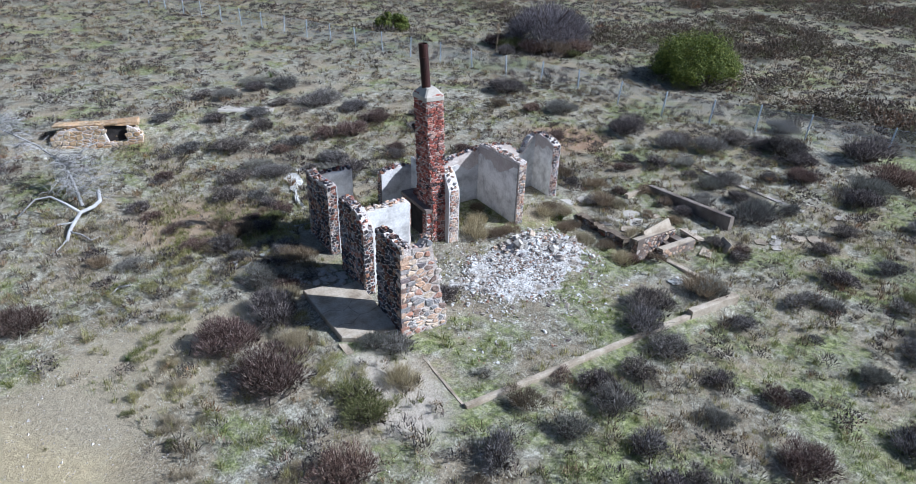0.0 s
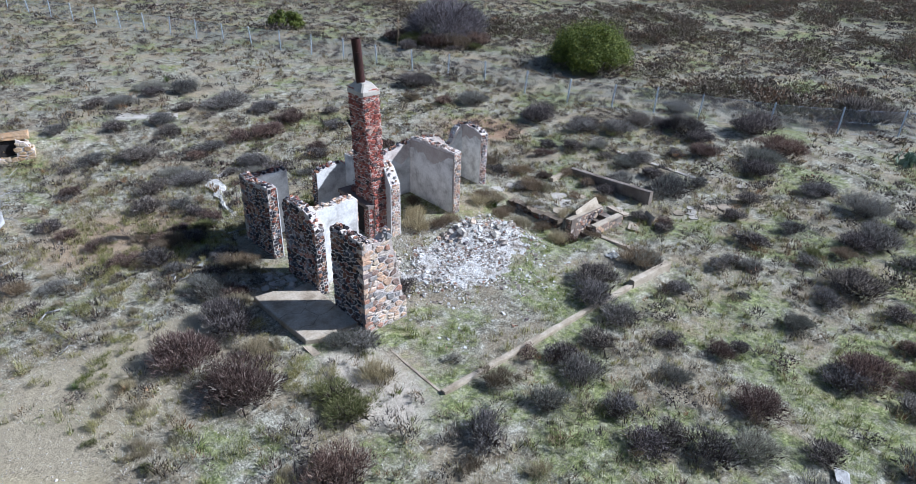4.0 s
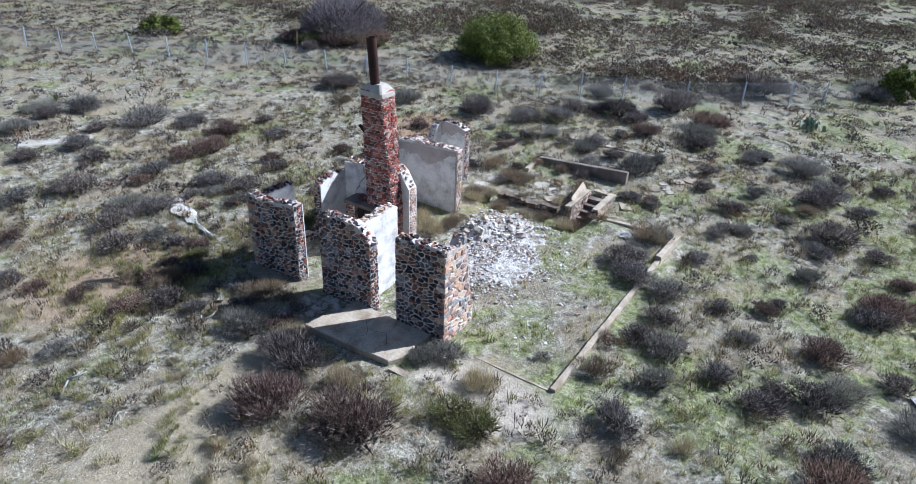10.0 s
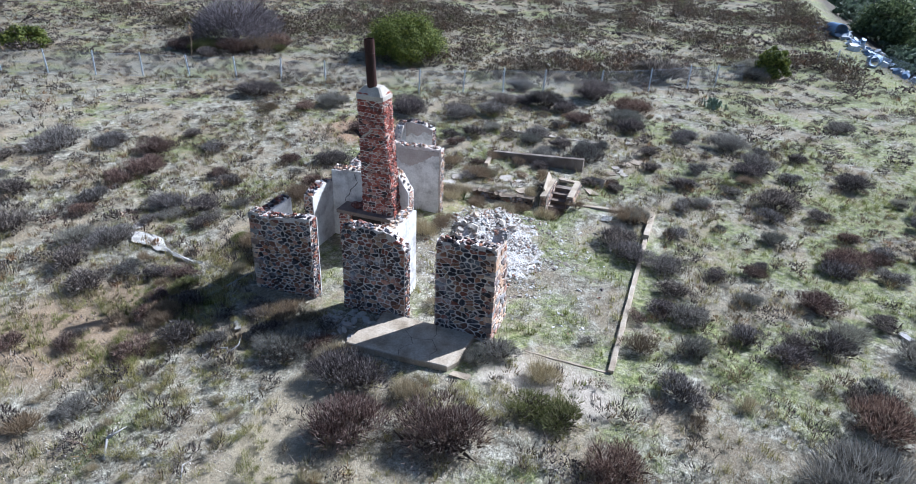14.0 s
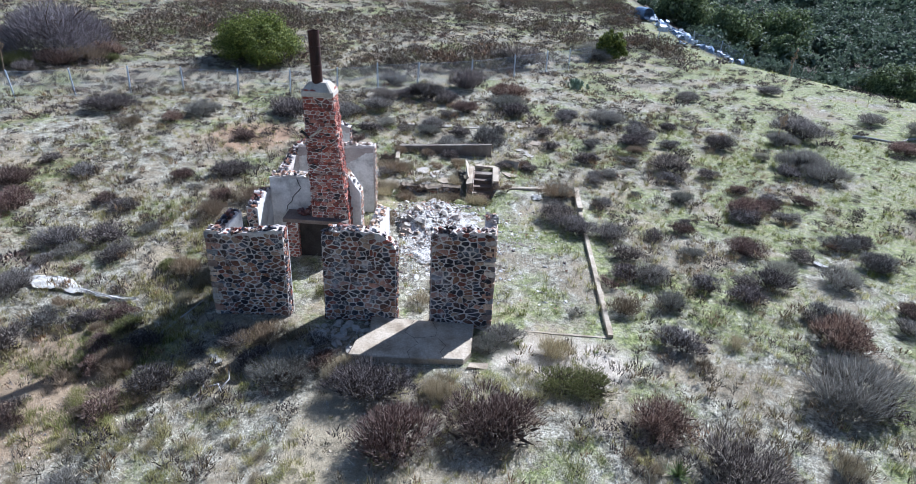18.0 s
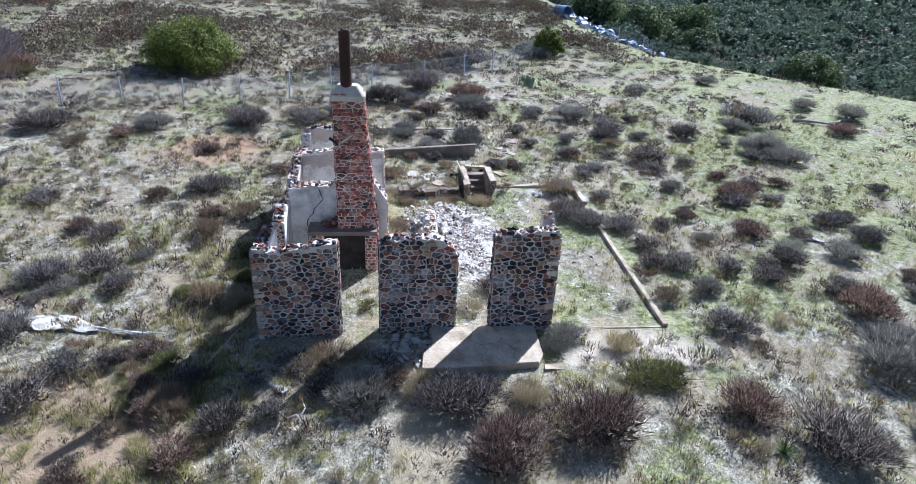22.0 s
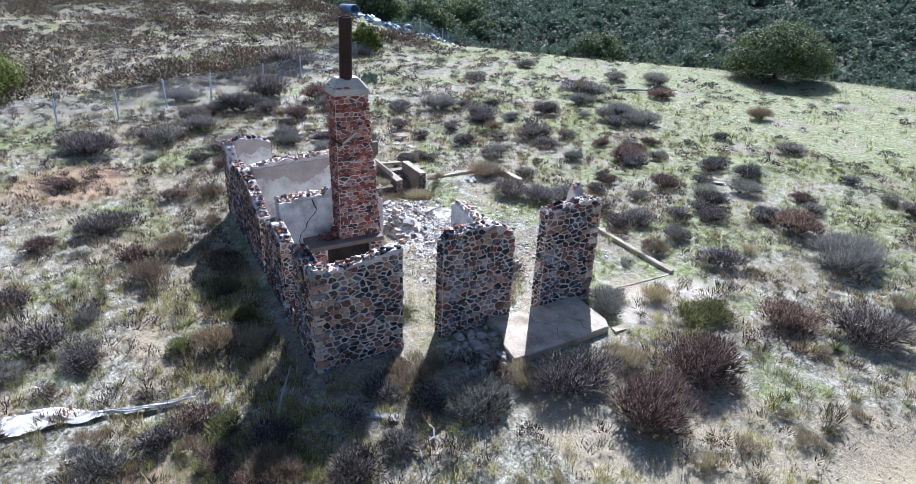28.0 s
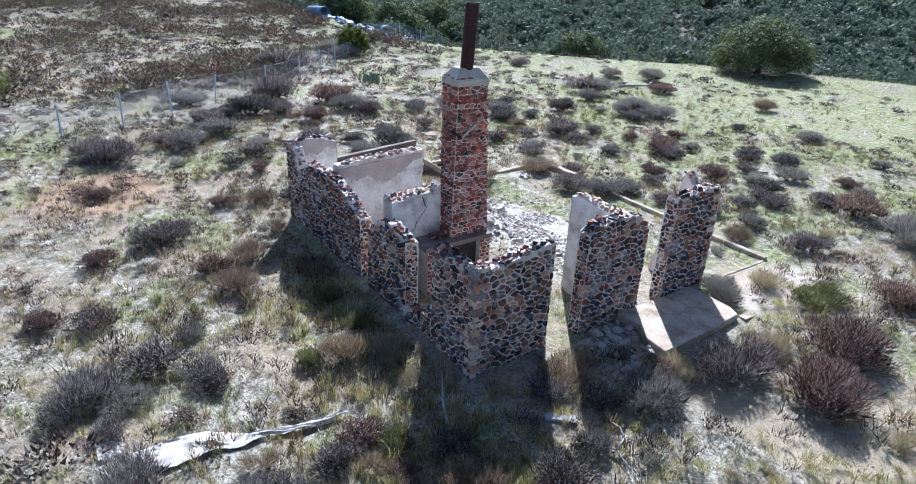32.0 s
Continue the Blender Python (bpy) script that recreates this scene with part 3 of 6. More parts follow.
def ragged_slab(length, lo, profile, near, far, cell=0.11, rough=0.05, lows=None):
    """A wall's body between two offsets, with a broken top."""
    n = max(2, int(length / cell))
    us = [length * i / n for i in range(n + 1)]
    s = Shape()
    z = [profile_at(profile, u) + random.uniform(-rough, rough) for u in us]
    zl = [profile_at(lows, u) if lows else lo for u in us]
    for i in range(n + 1):
        s.v += [(us[i], near, zl[i]), (us[i], far, zl[i]), (us[i], near, z[i] + random.uniform(-rough, rough) * .5), (us[i], far, z[i] + random.uniform(-rough, rough) * .5)]
    for i in range(n):
        a, b = 4 * i, 4 * i + 4
        s.f += [(a, b, b + 2, a + 2), (b + 1, a + 1, a + 3, b + 3), (a + 2, b + 2, b + 3, a + 3), (a, a + 1, b + 1, b)]
    e = 4 * n
    s.f += [(1, 0, 2, 3), (e, e + 1, e + 3, e + 2)]
    return s


def masonry_wall(name, label, p0, p1, thick, lo, profile, right="stone", left="plaster", ends=(True, True), size=0.140, wide=1.5, mat=None,
                 right_mat=None, cap=True, peeled=None, plaster_profile=None, plaster_cut=None, cap_mat=None, joint=0.0085, body_mat=None):
    """A rubble wall from p0 to p1; its right-hand face runs through them, and it is thick to the left of that.
    profile: (metres along, height of the top) pairs."""
    p0, p1 = Vector((*p0, 0)), Vector((*p1, 0))
    along = (p1 - p0).normalized()
    out = along.cross(Vector((0, 0, 1)))
    length = (p1 - p0).length
    m = Matrix.Translation(p0) @ Matrix((along, -out, Vector((0, 0, 1)))).transposed().to_4x4()
    mat = mat or STONE
    body = ragged_slab(length, lo, profile, 0.0, thick)
    body.v = [tuple(m @ Vector(v)) for v in body.v]
    wall = part(name, body, body_mat or MORTAR)
    tagged(wall, label, "ruined wall", kind="structure")
    top = functools.partial(profile_at, profile)
    for side, kind in ((0, right), (1, left)):
        off = p0 - out * (thick if side else 0.0)
        o = out if side == 0 else -out
        if kind == "stone":
            face_stones(wall, off, along, o, length, lo, top, size, wide, (right_mat or mat) if side == 0 else mat, joint)
        elif kind == "plaster":
            pp = plaster_profile or [(u, z - 0.03) for u, z in profile]
            pieces = plaster_cut or [(pp, None)]
            for prof, lows in pieces:
                a, b = (-0.028, 0.004) if side == 0 else (thick - 0.004, thick + 0.028)
                u0, u1 = prof[0][0], prof[-1][0]
                sh = ragged_slab(u1 - u0, lo + 0.02, [(u - u0, z) for u, z in prof], a, b, 0.09, 0.018, [(u - u0, z) for u, z in lows] if lows else None)
                sh.v = [tuple(m @ Vector((v[0] + u0, v[1], v[2]))) for v in sh.v]
                part("plaster", sh, BROWN_COAT if peeled and side == 0 else PLASTER, wall, "weathered grey-white plaster coat" if not peeled else "bare brown plaster undercoat")
            if peeled and side == 0:
                u0, u1 = peeled[0][0], peeled[-1][0]
                sh = ragged_slab(u1 - u0, lo + 0.03, [(u - u0, z) for u, z in peeled], -0.038, -0.026, 0.05, 0.03)
                sh.v = [tuple(m @ Vector((v[0] + u0, v[1], v[2]))) for v in sh.v]
                part("finish_coat", sh, PLASTER, wall, "pale finish coat with peeled upper edge")
    for k, on in enumerate(ends):
        if on:
            u = 0.0 if k == 0 else length
            zt = profile_at(profile, u)
            face_stones(wall, p0 + along * u - out * thick, out, along * (-1 if k == 0 else 1), thick, lo, lambda x: zt, size * 0.9, 1.2, mat, joint)
    if cap:
        u = 0.05
        while u < length - 0.05:
            for row in (0.28, 0.72):
                if random.random() < 0.96:
                    uu = min(max(u + random.uniform(-.05, .05), 0.06), length - 0.06)
                    s = Shape().lump((uu, thick * row + random.uniform(-.04, .04), profile_at(profile, uu) + random.uniform(-.01, .04)),
                                     (random.uniform(.05, .12), random.uniform(.05, .10), random.uniform(.02, .07)), 0.32, m)
                    part("stone", s, cap_mat or mat, wall)
            u += random.uniform(.085, .14)
    return wall


def house():
    th = 0.34
    # front walls: three piers
    masonry_wall("wall_front_north", "dark fieldstone front wall pier with pale mortar and broken top", (6.95, 22.12), (6.95, 19.98), th, -0.75,
                 [(0, 2.14), (0.5, 2.06), (1.2, 2.14), (1.7, 2.24), (2.17, 2.26)], ends=(False, True), mat=STONE)
    masonry_wall("wall_north_corner", "fieldstone return wall of the front corner, plastered inside", (8.65, 22.15), (6.955, 22.15), th, -0.75,
                 [(0, 2.0), (0.4, 2.04), (1.2, 1.98), (1.695, 2.12)], ends=(True, False))
    masonry_wall("wall_front_middle", "fieldstone front wall pier with reddish stones and broken top", (6.95, 18.9), (6.95, 16.84), th, -0.55,
                 [(0, 2.22), (0.25, 2.40), (0.7, 2.42), (1.4, 2.42), (1.75, 2.28), (2.06, 1.98)], left="plaster")
    masonry_wall("wall_front_south", "fieldstone front wall pier of the far corner with rugged top", (6.95, 15.86), (6.95, 14.15), th, -0.45,
                 [(0, 2.50), (0.5, 2.56), (1.2, 2.62), (1.74, 2.58)], ends=(True, False))
    masonry_wall("wall_south_corner", "tan and grey fieldstone return wall with stepped broken edge", (6.955, 14.12), (8.5, 14.12), th, -0.5,
                 [(0, 2.60), (0.45, 2.50), (0.68, 2.46), (0.84, 2.78), (0.98, 2.72), (1.02, 2.2), (1.22, 1.75), (1.28, 1.2), (1.36, 0.6), (1.42, 0.25), (1.545, -0.15)],
                 ends=(False, True), mat=TAN_STONE, size=0.18, joint=0.012, plaster_profile=[(0.4, 2.45), (0.9, 2.2), (1.2, 1.4), (1.4, 0.2)])
    # thin plastered partition behind the middle pier
    masonry_wall("wall_partition", "thin plastered partition wall, white on both faces", (7.30, 17.36), (8.92, 17.36), 0.30, -0.6,
                 [(0, 2.36), (0.8, 2.36), (1.2, 2.42), (1.56, 2.36)], right="plaster", left="plaster", ends=(False, True), mat=TAN_STONE)
    # north wall
    masonry_wall("wall_north_sill", "low broken fieldstone wall under a fallen window", (9.9, 22.15), (8.66, 22.15), th, -0.8,
                 [(0, -0.22), (0.5, -0.25), (0.9, 0.0), (1.24, 0.45)], left="stone", ends=(False, False))
    masonry_wall("wall_north_middle", "fieldstone wall stump with broken top, plastered inside", (12.0, 22.15), (9.91, 22.15), th, -0.8,
                 [(0, 1.15), (0.35, 1.30), (0.7, 1.62), (1.2, 1.72), (1.7, 1.64), (2.09, 1.52)], ends=(True, True))
    masonry_wall("wall_north_rear", "long ruined fieldstone wall with ragged stepped top", (18.1, 22.15), (12.45, 22.15), th, -0.95,
                 [(0, 1.95), (0.35, 2.02), (0.75, 1.85), (1.0, 1.25), (1.3, 1.2), (1.8, 1.72), (2.6, 1.82), (3.6, 1.82), (4.2, 1.72), (4.8, 1.58), (5.3, 1.35), (5.65, 1.22)],
                 ends=(False, True), plaster_profile=[(0, 1.9), (0.6, 1.75), (0.95, 1.15), (1.4, 1.1), (2.0, 1.55), (3.0, 1.6), (3.4, 1.2), (4.0, 0.9), (4.6, 1.3), (5.6, 1.1)])
    # cross walls; the first is cracked and carries the chimney
    crack = [(0.0, 2.12), (0.05, 1.78), (0.22, 1.52), (0.30, 1.05), (0.40, 0.78), (0.38, 0.35)]
    masonry_wall("wall_cross_front", "plastered cross wall beside the chimney with a long crack", (11.28, 21.80), (11.28, 20.28), 0.42, -0.7,
                 [(0, 2.08), (0.5, 2.14), (0.9, 2.16), (1.28, 2.10), (1.52, 2.3)], right="none", left="plaster", ends=(False, False), mat=TAN_STONE)
    cracked_plaster()
    masonry_wall("wall_cross_stub", "narrow wall stub beside the chimney, rough stone end", (11.32, 19.38), (11.32, 18.72), 0.40, -0.7,
                 [(0, 2.38), (0.25, 2.32), (0.42, 2.05), (0.55, 1.85), (0.66, 1.7)], right="plaster", left="plaster", ends=(False, True), mat=TAN_STONE)
    masonry_wall("wall_cross_middle", "plastered cross wall with peeled upper band and stone end", (14.62, 21.80), (14.62, 18.85), 0.36, -0.75,
                 [(0, 2.02), (0.6, 2.12), (1.5, 2.16), (2.3, 2.2), (2.89, 2.16)], right="plaster", left="plaster", ends=(False, True), mat=TAN_STONE,
                 plaster_profile=[(0, 1.98), (2.89, 2.12)],
                 peeled=[(0, 1.62), (0.35, 1.70), (0.6, 1.52), (0.95, 1.66), (1.25, 1.40), (1.7, 1.34), (2.0, 1.52), (2.35, 1.72), (2.6, 1.9), (2.89, 1.95)])
    masonry_wall("wall_cross_rear", "grey plastered rear cross wall with ragged stone end", (17.72, 21.80), (17.72, 20.5), 0.38, -0.9,
                 [(0, 2.06), (0.2, 2.12), (0.6, 2.10), (1.05, 1.98), (1.3, 1.88)], right="plaster", left="plaster", ends=(False, True), mat=STONE,
                 peeled=[(0, 1.35), (0.3, 1.60), (0.6, 1.5), (0.9, 1.75), (1.28, 1.6)])


def cracked_plaster():
    """Two plaster sheets on the front cross wall, parted by the crack."""
    wall = bpy.data.objects["wall_cross_front"]
    y0, y1, x, lo = 21.795, 20.29, 11.28, -0.66
    line = [(2.06, 0.62), (1.86, 0.66), (1.74, 0.70), (1.62, 0.64), (1.40, 0.50), (1.22, 0.47), (1.05, 0.36), (0.85, 0.33), (0.6, 0.37), (0.3, 0.33), (0.0, 0.35), (-0.66, 0.34)]
    for side in (0, 1):
        s = Shape()
        for z, f in line:
            w = 0.013 * max(0.0, min(1.0, (z + 0.1) / 1.2)) + 0.002 + random.uniform(0, 0.006)
            e = (y0, y0 - f * (y0 - y1) + w) if side == 0 else (y0 - f * (y0 - y1) - w, y1)
            for xx in (x - 0.03, x + 0.003):
                s.v += [(xx, e[0], z + (0.02 if z > 2 and side == 0 else 0)), (xx, e[1], z)]
        for i in range(len(line) - 1):
            a, b = 4 * i, 4 * i + 4
            s.f += [(a, a + 1, b + 1, b), (a + 2, b + 2, b + 3, a + 3), (a, b, b + 2, a + 2), (a + 1, a + 3, b + 3, b + 1)]
        s.f += [(0, 2, 3, 1)]
        part("plaster", s, PLASTER, wall, "cracked grey-white plaster coat")
    # a dark strip behind the gap paints the shade inside the crack
    s = Shape()
    for z, f in line[:-1]:
        y = y0 - f * (y0 - y1)
        s.v += [(x - 0.006, y - 0.06, z), (x - 0.006, y + 0.06, z)]
    s.f = [(2 * i, 2 * i + 1, 2 * i + 3, 2 * i + 2) for i in range(len(line) - 2)]
    part("crack", s, SOOT_AND_SHADE, wall, "dark strip behind the open plaster crack, standing for its shade")


def chimney():
    """The fireplace block, the stack with its shoulder lines, the cap and the iron flue."""
    s = Shape()
    x1 = 11.33
    # rings of the stack: height, south face, north face, front face
    rings = [(-0.75, 19.02, 20.24, 10.74), (0.94, 19.05, 20.24, 10.74), (2.40, 19.18, 20.25, 10.70), (3.70, 19.29, 20.26, 10.66), (5.08, 19.38, 20.27, 10.62)]
    # finer rings, so that the faces taper without ledges
    fine = [rings[0]]
    for p, q in zip(rings, rings[1:]):
        n = max(1, round((q[0] - p[0]) / 0.5)) if p[0] > 0 else 1
        fine += [tuple(a + (b - a) * k / n for a, b in zip(p, q)) for k in range(1, n + 1)]
    rings = fine
    for z, ys, yn, xw in rings:
        s.v += [(xw, ys, z), (x1, ys, z), (x1, yn, z), (xw, yn, z)]
    for i in range(len(rings) - 1):
        a, b = 4 * i, 4 * i + 4
        s.f += [(a + k, a + (k + 1) % 4, b + (k + 1) % 4, b + k) for k in range(4)]
    top = 4 * len(rings) - 4
    s.f += [(top, top + 1, top + 2, top + 3), (3, 2, 1, 0)]
    chim = part("chimney", s, MORTAR)
    tagged(chim, "tall red fieldstone chimney with pale cap over a fireplace", "chimney")
    for (lo, c0, d0, a0), (hi, c1, d1, a1) in zip(rings, rings[1:]):
        a, b, c, d = (a0 + a1) / 2, x1, (c0 + c1) / 2, (d0 + d1) / 2
        # squared red bricks in courses low down, rubble higher up
        size, wide, loose = (0.105, 1.9, 0.25) if hi < 2.5 else (0.108, 1.75, 0.9)
        for origin, along, out, w in (((a, d), (0, -1), (-1, 0), d - c), ((a, c), (1, 0), (0, -1), b - a), ((b, c), (0, 1), (1, 0), d - c), ((b, d), (-1, 0), (0, 1), b - a)):
            if out == (-1, 0) and lo < 0:
                continue
            if out == (1, 0) and hi < 2.5:
                continue
            face_stones(chim, Vector((*origin, 0)), Vector((*along, 0)), Vector((*out, 0)), w, lo, lambda u, h=hi: h + 0.2, size, wide, RED_STONE, 0.0055, (0.012, 0.04), loose)
    # cap: a slab with sloping shoulders and clipped corners
    s = Shape()
    for z, g in ((5.06, 0.045), (5.20, 0.04), (5.44, -0.15), (5.46, -0.17)):
        a, b, c, d = 10.61 - g, x1 + g, 19.37 - g, 20.28 + g
        k = 0.06 if g > 0 else 0.05
        s.v += [(a + k, c, z), (b - k, c, z), (b, c + k, z), (b, d - k, z), (b - k, d, z), (a + k, d, z), (a, d - k, z), (a, c + k, z)]
    for i in range(3):
        s.f += [(8 * i + k, 8 * i + (k + 1) % 8, 8 * i + 8 + (k + 1) % 8, 8 * i + 8 + k) for k in range(8)]
    s.f += [tuple(range(24, 32)), tuple(reversed(range(8)))]
    part("cap", s, PALE_CONCRETE, chim, "pale mortar chimney cap")
    # iron flue, leaning a little, open at the top
    n, s = 20, Shape()
    lean = lambda z: (10.90 - 0.14 * (z - 5.42) / 1.56, 19.86)
    for r, z in ((0.165, 5.42), (0.163, 6.0), (0.165, 6.98), (0.145, 6.98), (0.145, 6.3)):
        s.v += [(lean(z)[0] + r * math.cos(k / n * math.tau), lean(z)[1] + r * math.sin(k / n * math.tau), z) for k in range(n)]
    s.f = [(i * n + k, i * n + (k + 1) % n, (i + 1) * n + (k + 1) % n, (i + 1) * n + k) for i in range(4) for k in range(n)]
    flue = part("flue", s, RUST, chim, "rusted dark red iron flue pipe", smooth=False)
    for z in (5.95, 6.5):
        s = Shape()
        for r, zz in ((0.166, z), (0.176, z + 0.006), (0.176, z + 0.03), (0.166, z + 0.036)):
            s.v += [(lean(zz)[0] + r * math.cos(k / n * math.tau), lean(zz)[1] + r * math.sin(k / n * math.tau), zz) for k in range(n)]
        s.f = [(i * n + k, i * n + (k + 1) % n, (i + 1) * n + (k + 1) % n, (i + 1) * n + k) for i in range(3) for k in range(n)]
        part("band", s, RUST, flue)
    # old roof flashing: two sloping ledges that meet in a valley on the front, one tarred and one of mortar
    for ya, za, yb, zb, mat in ((20.40, 3.95, 20.14, 3.76, SOOT_AND_SHADE), (20.14, 3.76, 19.72, 4.06, PALE_CONCRETE)):
        d = Vector((0, yb - ya, zb - za))
        q = Matrix.Translation((10.655, ya, za)) @ Matrix((Vector((1, 0, 0)), d.normalized(), Vector((1, 0, 0)).cross(d.normalized()))).transposed().to_4x4()
        part("flashing", Shape().box((-0.075, 0, -0.03), (0.02, d.length, 0.03), 0.006, q), mat, chim)
    # fireplace: cheeks, hearth opening and mantel slab
    for lo, hi, name in (((10.52, 19.08, -0.75), (10.75, 19.42, 0.80), "fireplace_cheek"), ((10.52, 20.72, -0.75), (11.24, 21.12, 0.80), "fireplace_cheek")):
        c = part(name, Shape().box(lo, hi, 0.01), MORTAR, chim, "dark brick fireplace cheek")
        face_stones(c, Vector((lo[0], hi[1], 0)), Vector((0, -1, 0)), Vector((-1, 0, 0)), hi[1] - lo[1], lo[2], lambda u: 0.85, 0.11, 1.8, RED_STONE, 0.010, (0.012, 0.035), 0.4)
        face_stones(c, Vector((lo[0], lo[1], 0)), Vector((1, 0, 0)), Vector((0, -1, 0)), hi[0] - lo[0], lo[2], lambda u: 0.85, 0.11, 1.8, RED_STONE, 0.010, (0.012, 0.035), 0.4)
    part("firebox", Shape().box((10.70, 19.42, -0.75), (10.738, 20.72, 0.80), 0.0), SOOT_AND_SHADE, chim, "soot-black hearth back")
    part("mantel", Shape().box((10.47, 19.04, 0.80), (10.80, 21.20, 0.93), 0.010), TIMBER, chim, "thick grey mantel slab")
    part("mantel_end", Shape().box((10.80, 20.28, 0.80), (11.245, 21.20, 0.926), 0.010), TIMBER, chim)
    s = Shape()
    for i in range(9):
        s.lump((10.92 + random.uniform(-.1, .1), 20.36 + i * 0.05, 1.0 + random.uniform(0, .22) * (1 - i / 10)), (.12, .10, .07))
    part("loose_brick", s, RED_STONE, chim, "broken red bricks on the mantel")


house()


def quoins(parent, x, y, inward, lo, hi):
    """Squarish corner stones, long and short by turns, set a little proud of both faces."""
    rng, z, k = random.Random(int(y * 10)), lo, 0
    while z < hi - 0.08:
        h = rng.uniform(.12, .20)
        a, b = (rng.uniform(.22, .30), rng.uniform(.10, .15)) if k % 2 else (rng.uniform(.10, .15), rng.uniform(.22, .30))
        ys = sorted((y - inward * .030, y + inward * b))
        part("stone", Shape().box((x - .032, ys[0], z), (x + a, ys[1], min(z + h, hi)), .014), TAN_STONE, bpy.data.objects[parent])
        z += h + rng.uniform(.012, .028)
        k += 1


quoins("wall_front_north", 6.95, 22.15, -1, -0.75, 2.10)
quoins("wall_front_south", 6.95, 14.12, 1, -0.48, 2.54)
chimney()


# ---- concrete: porch slab, foundations, steps ----
def concrete_bar(name, label, p0, p1, width, lo, z0, z1, mat=CONCRETE, rough=0.012, kind="structure", category="foundation"):
    """A cast strip from p0 to p1 (its middle line), its top going from z0 to z1, chipped along the edges."""
    p0, p1 = Vector((*p0, 0)), Vector((*p1, 0))
    along = (p1 - p0).normalized()
    out = along.cross(Vector((0, 0, 1)))
    length = (p1 - p0).length
    n = max(2, int(length / 0.22))
    s = Shape()
    r = lambda k=1.0: random.uniform(-rough, rough) * k
    for i in range(n + 1):
        f = i / n
        z = z0 + (z1 - z0) * f
        c = p0 + along * length * f
        for o, zz in ((-width / 2, lo), (-width / 2 + r(), z - 0.025), (-width / 2 + 0.02 + r(), z + r(0.6)), (width / 2 - 0.02 + r(), z + r(0.6)), (width / 2 + r(), z - 0.025), (width / 2, lo)):
            v = c + out * o
            s.v.append((v.x, v.y, zz))
    for i in range(n):
        s.f += [(6 * i + k, 6 * i + 6 + k, 6 * i + 7 + k, 6 * i + k + 1) for k in range(5)]
    s.f += [tuple(range(6)), tuple(reversed(range(6 * n, 6 * n + 6)))]
    return tagged(part(name, s, mat), label, category, kind=kind)


concrete_bar("foundation_south", "low chipped concrete foundation strip half sunk in grass", (7.06, 10.62), (15.80, 10.60), 0.17, -1.1, -0.41, -0.43)
concrete_bar("foundation_corner", "taller concrete foundation wall at the corner", (15.80, 10.61), (18.13, 10.56), 0.22, -1.3, -0.29, -0.35)
concrete_bar("foundation_east", "concrete foundation wall with weathered top", (18.02, 10.67), (18.02, 13.9), 0.22, -1.3, -0.352, -0.52)
concrete_bar("foundation_west", "flush concrete threshold strip in sandy ground", (7.06, 10.72), (7.10, 14.05), 0.10, -0.9, -0.50, -0.51, CONCRETE)
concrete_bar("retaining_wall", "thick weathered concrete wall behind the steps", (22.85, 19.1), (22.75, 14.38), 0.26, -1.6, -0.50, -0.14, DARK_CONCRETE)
concrete_bar("footing_north", "short concrete footing strip", (21.2, 19.0), (22.7, 19.1), 0.22, -1.2, -0.60, -0.55)
concrete_bar("kerb_strip", "long low concrete strip in grass", (27.15, 19.7), (27.3, 13.9), 0.26, -1.1, -0.66, -0.70, PALE_CONCRETE)


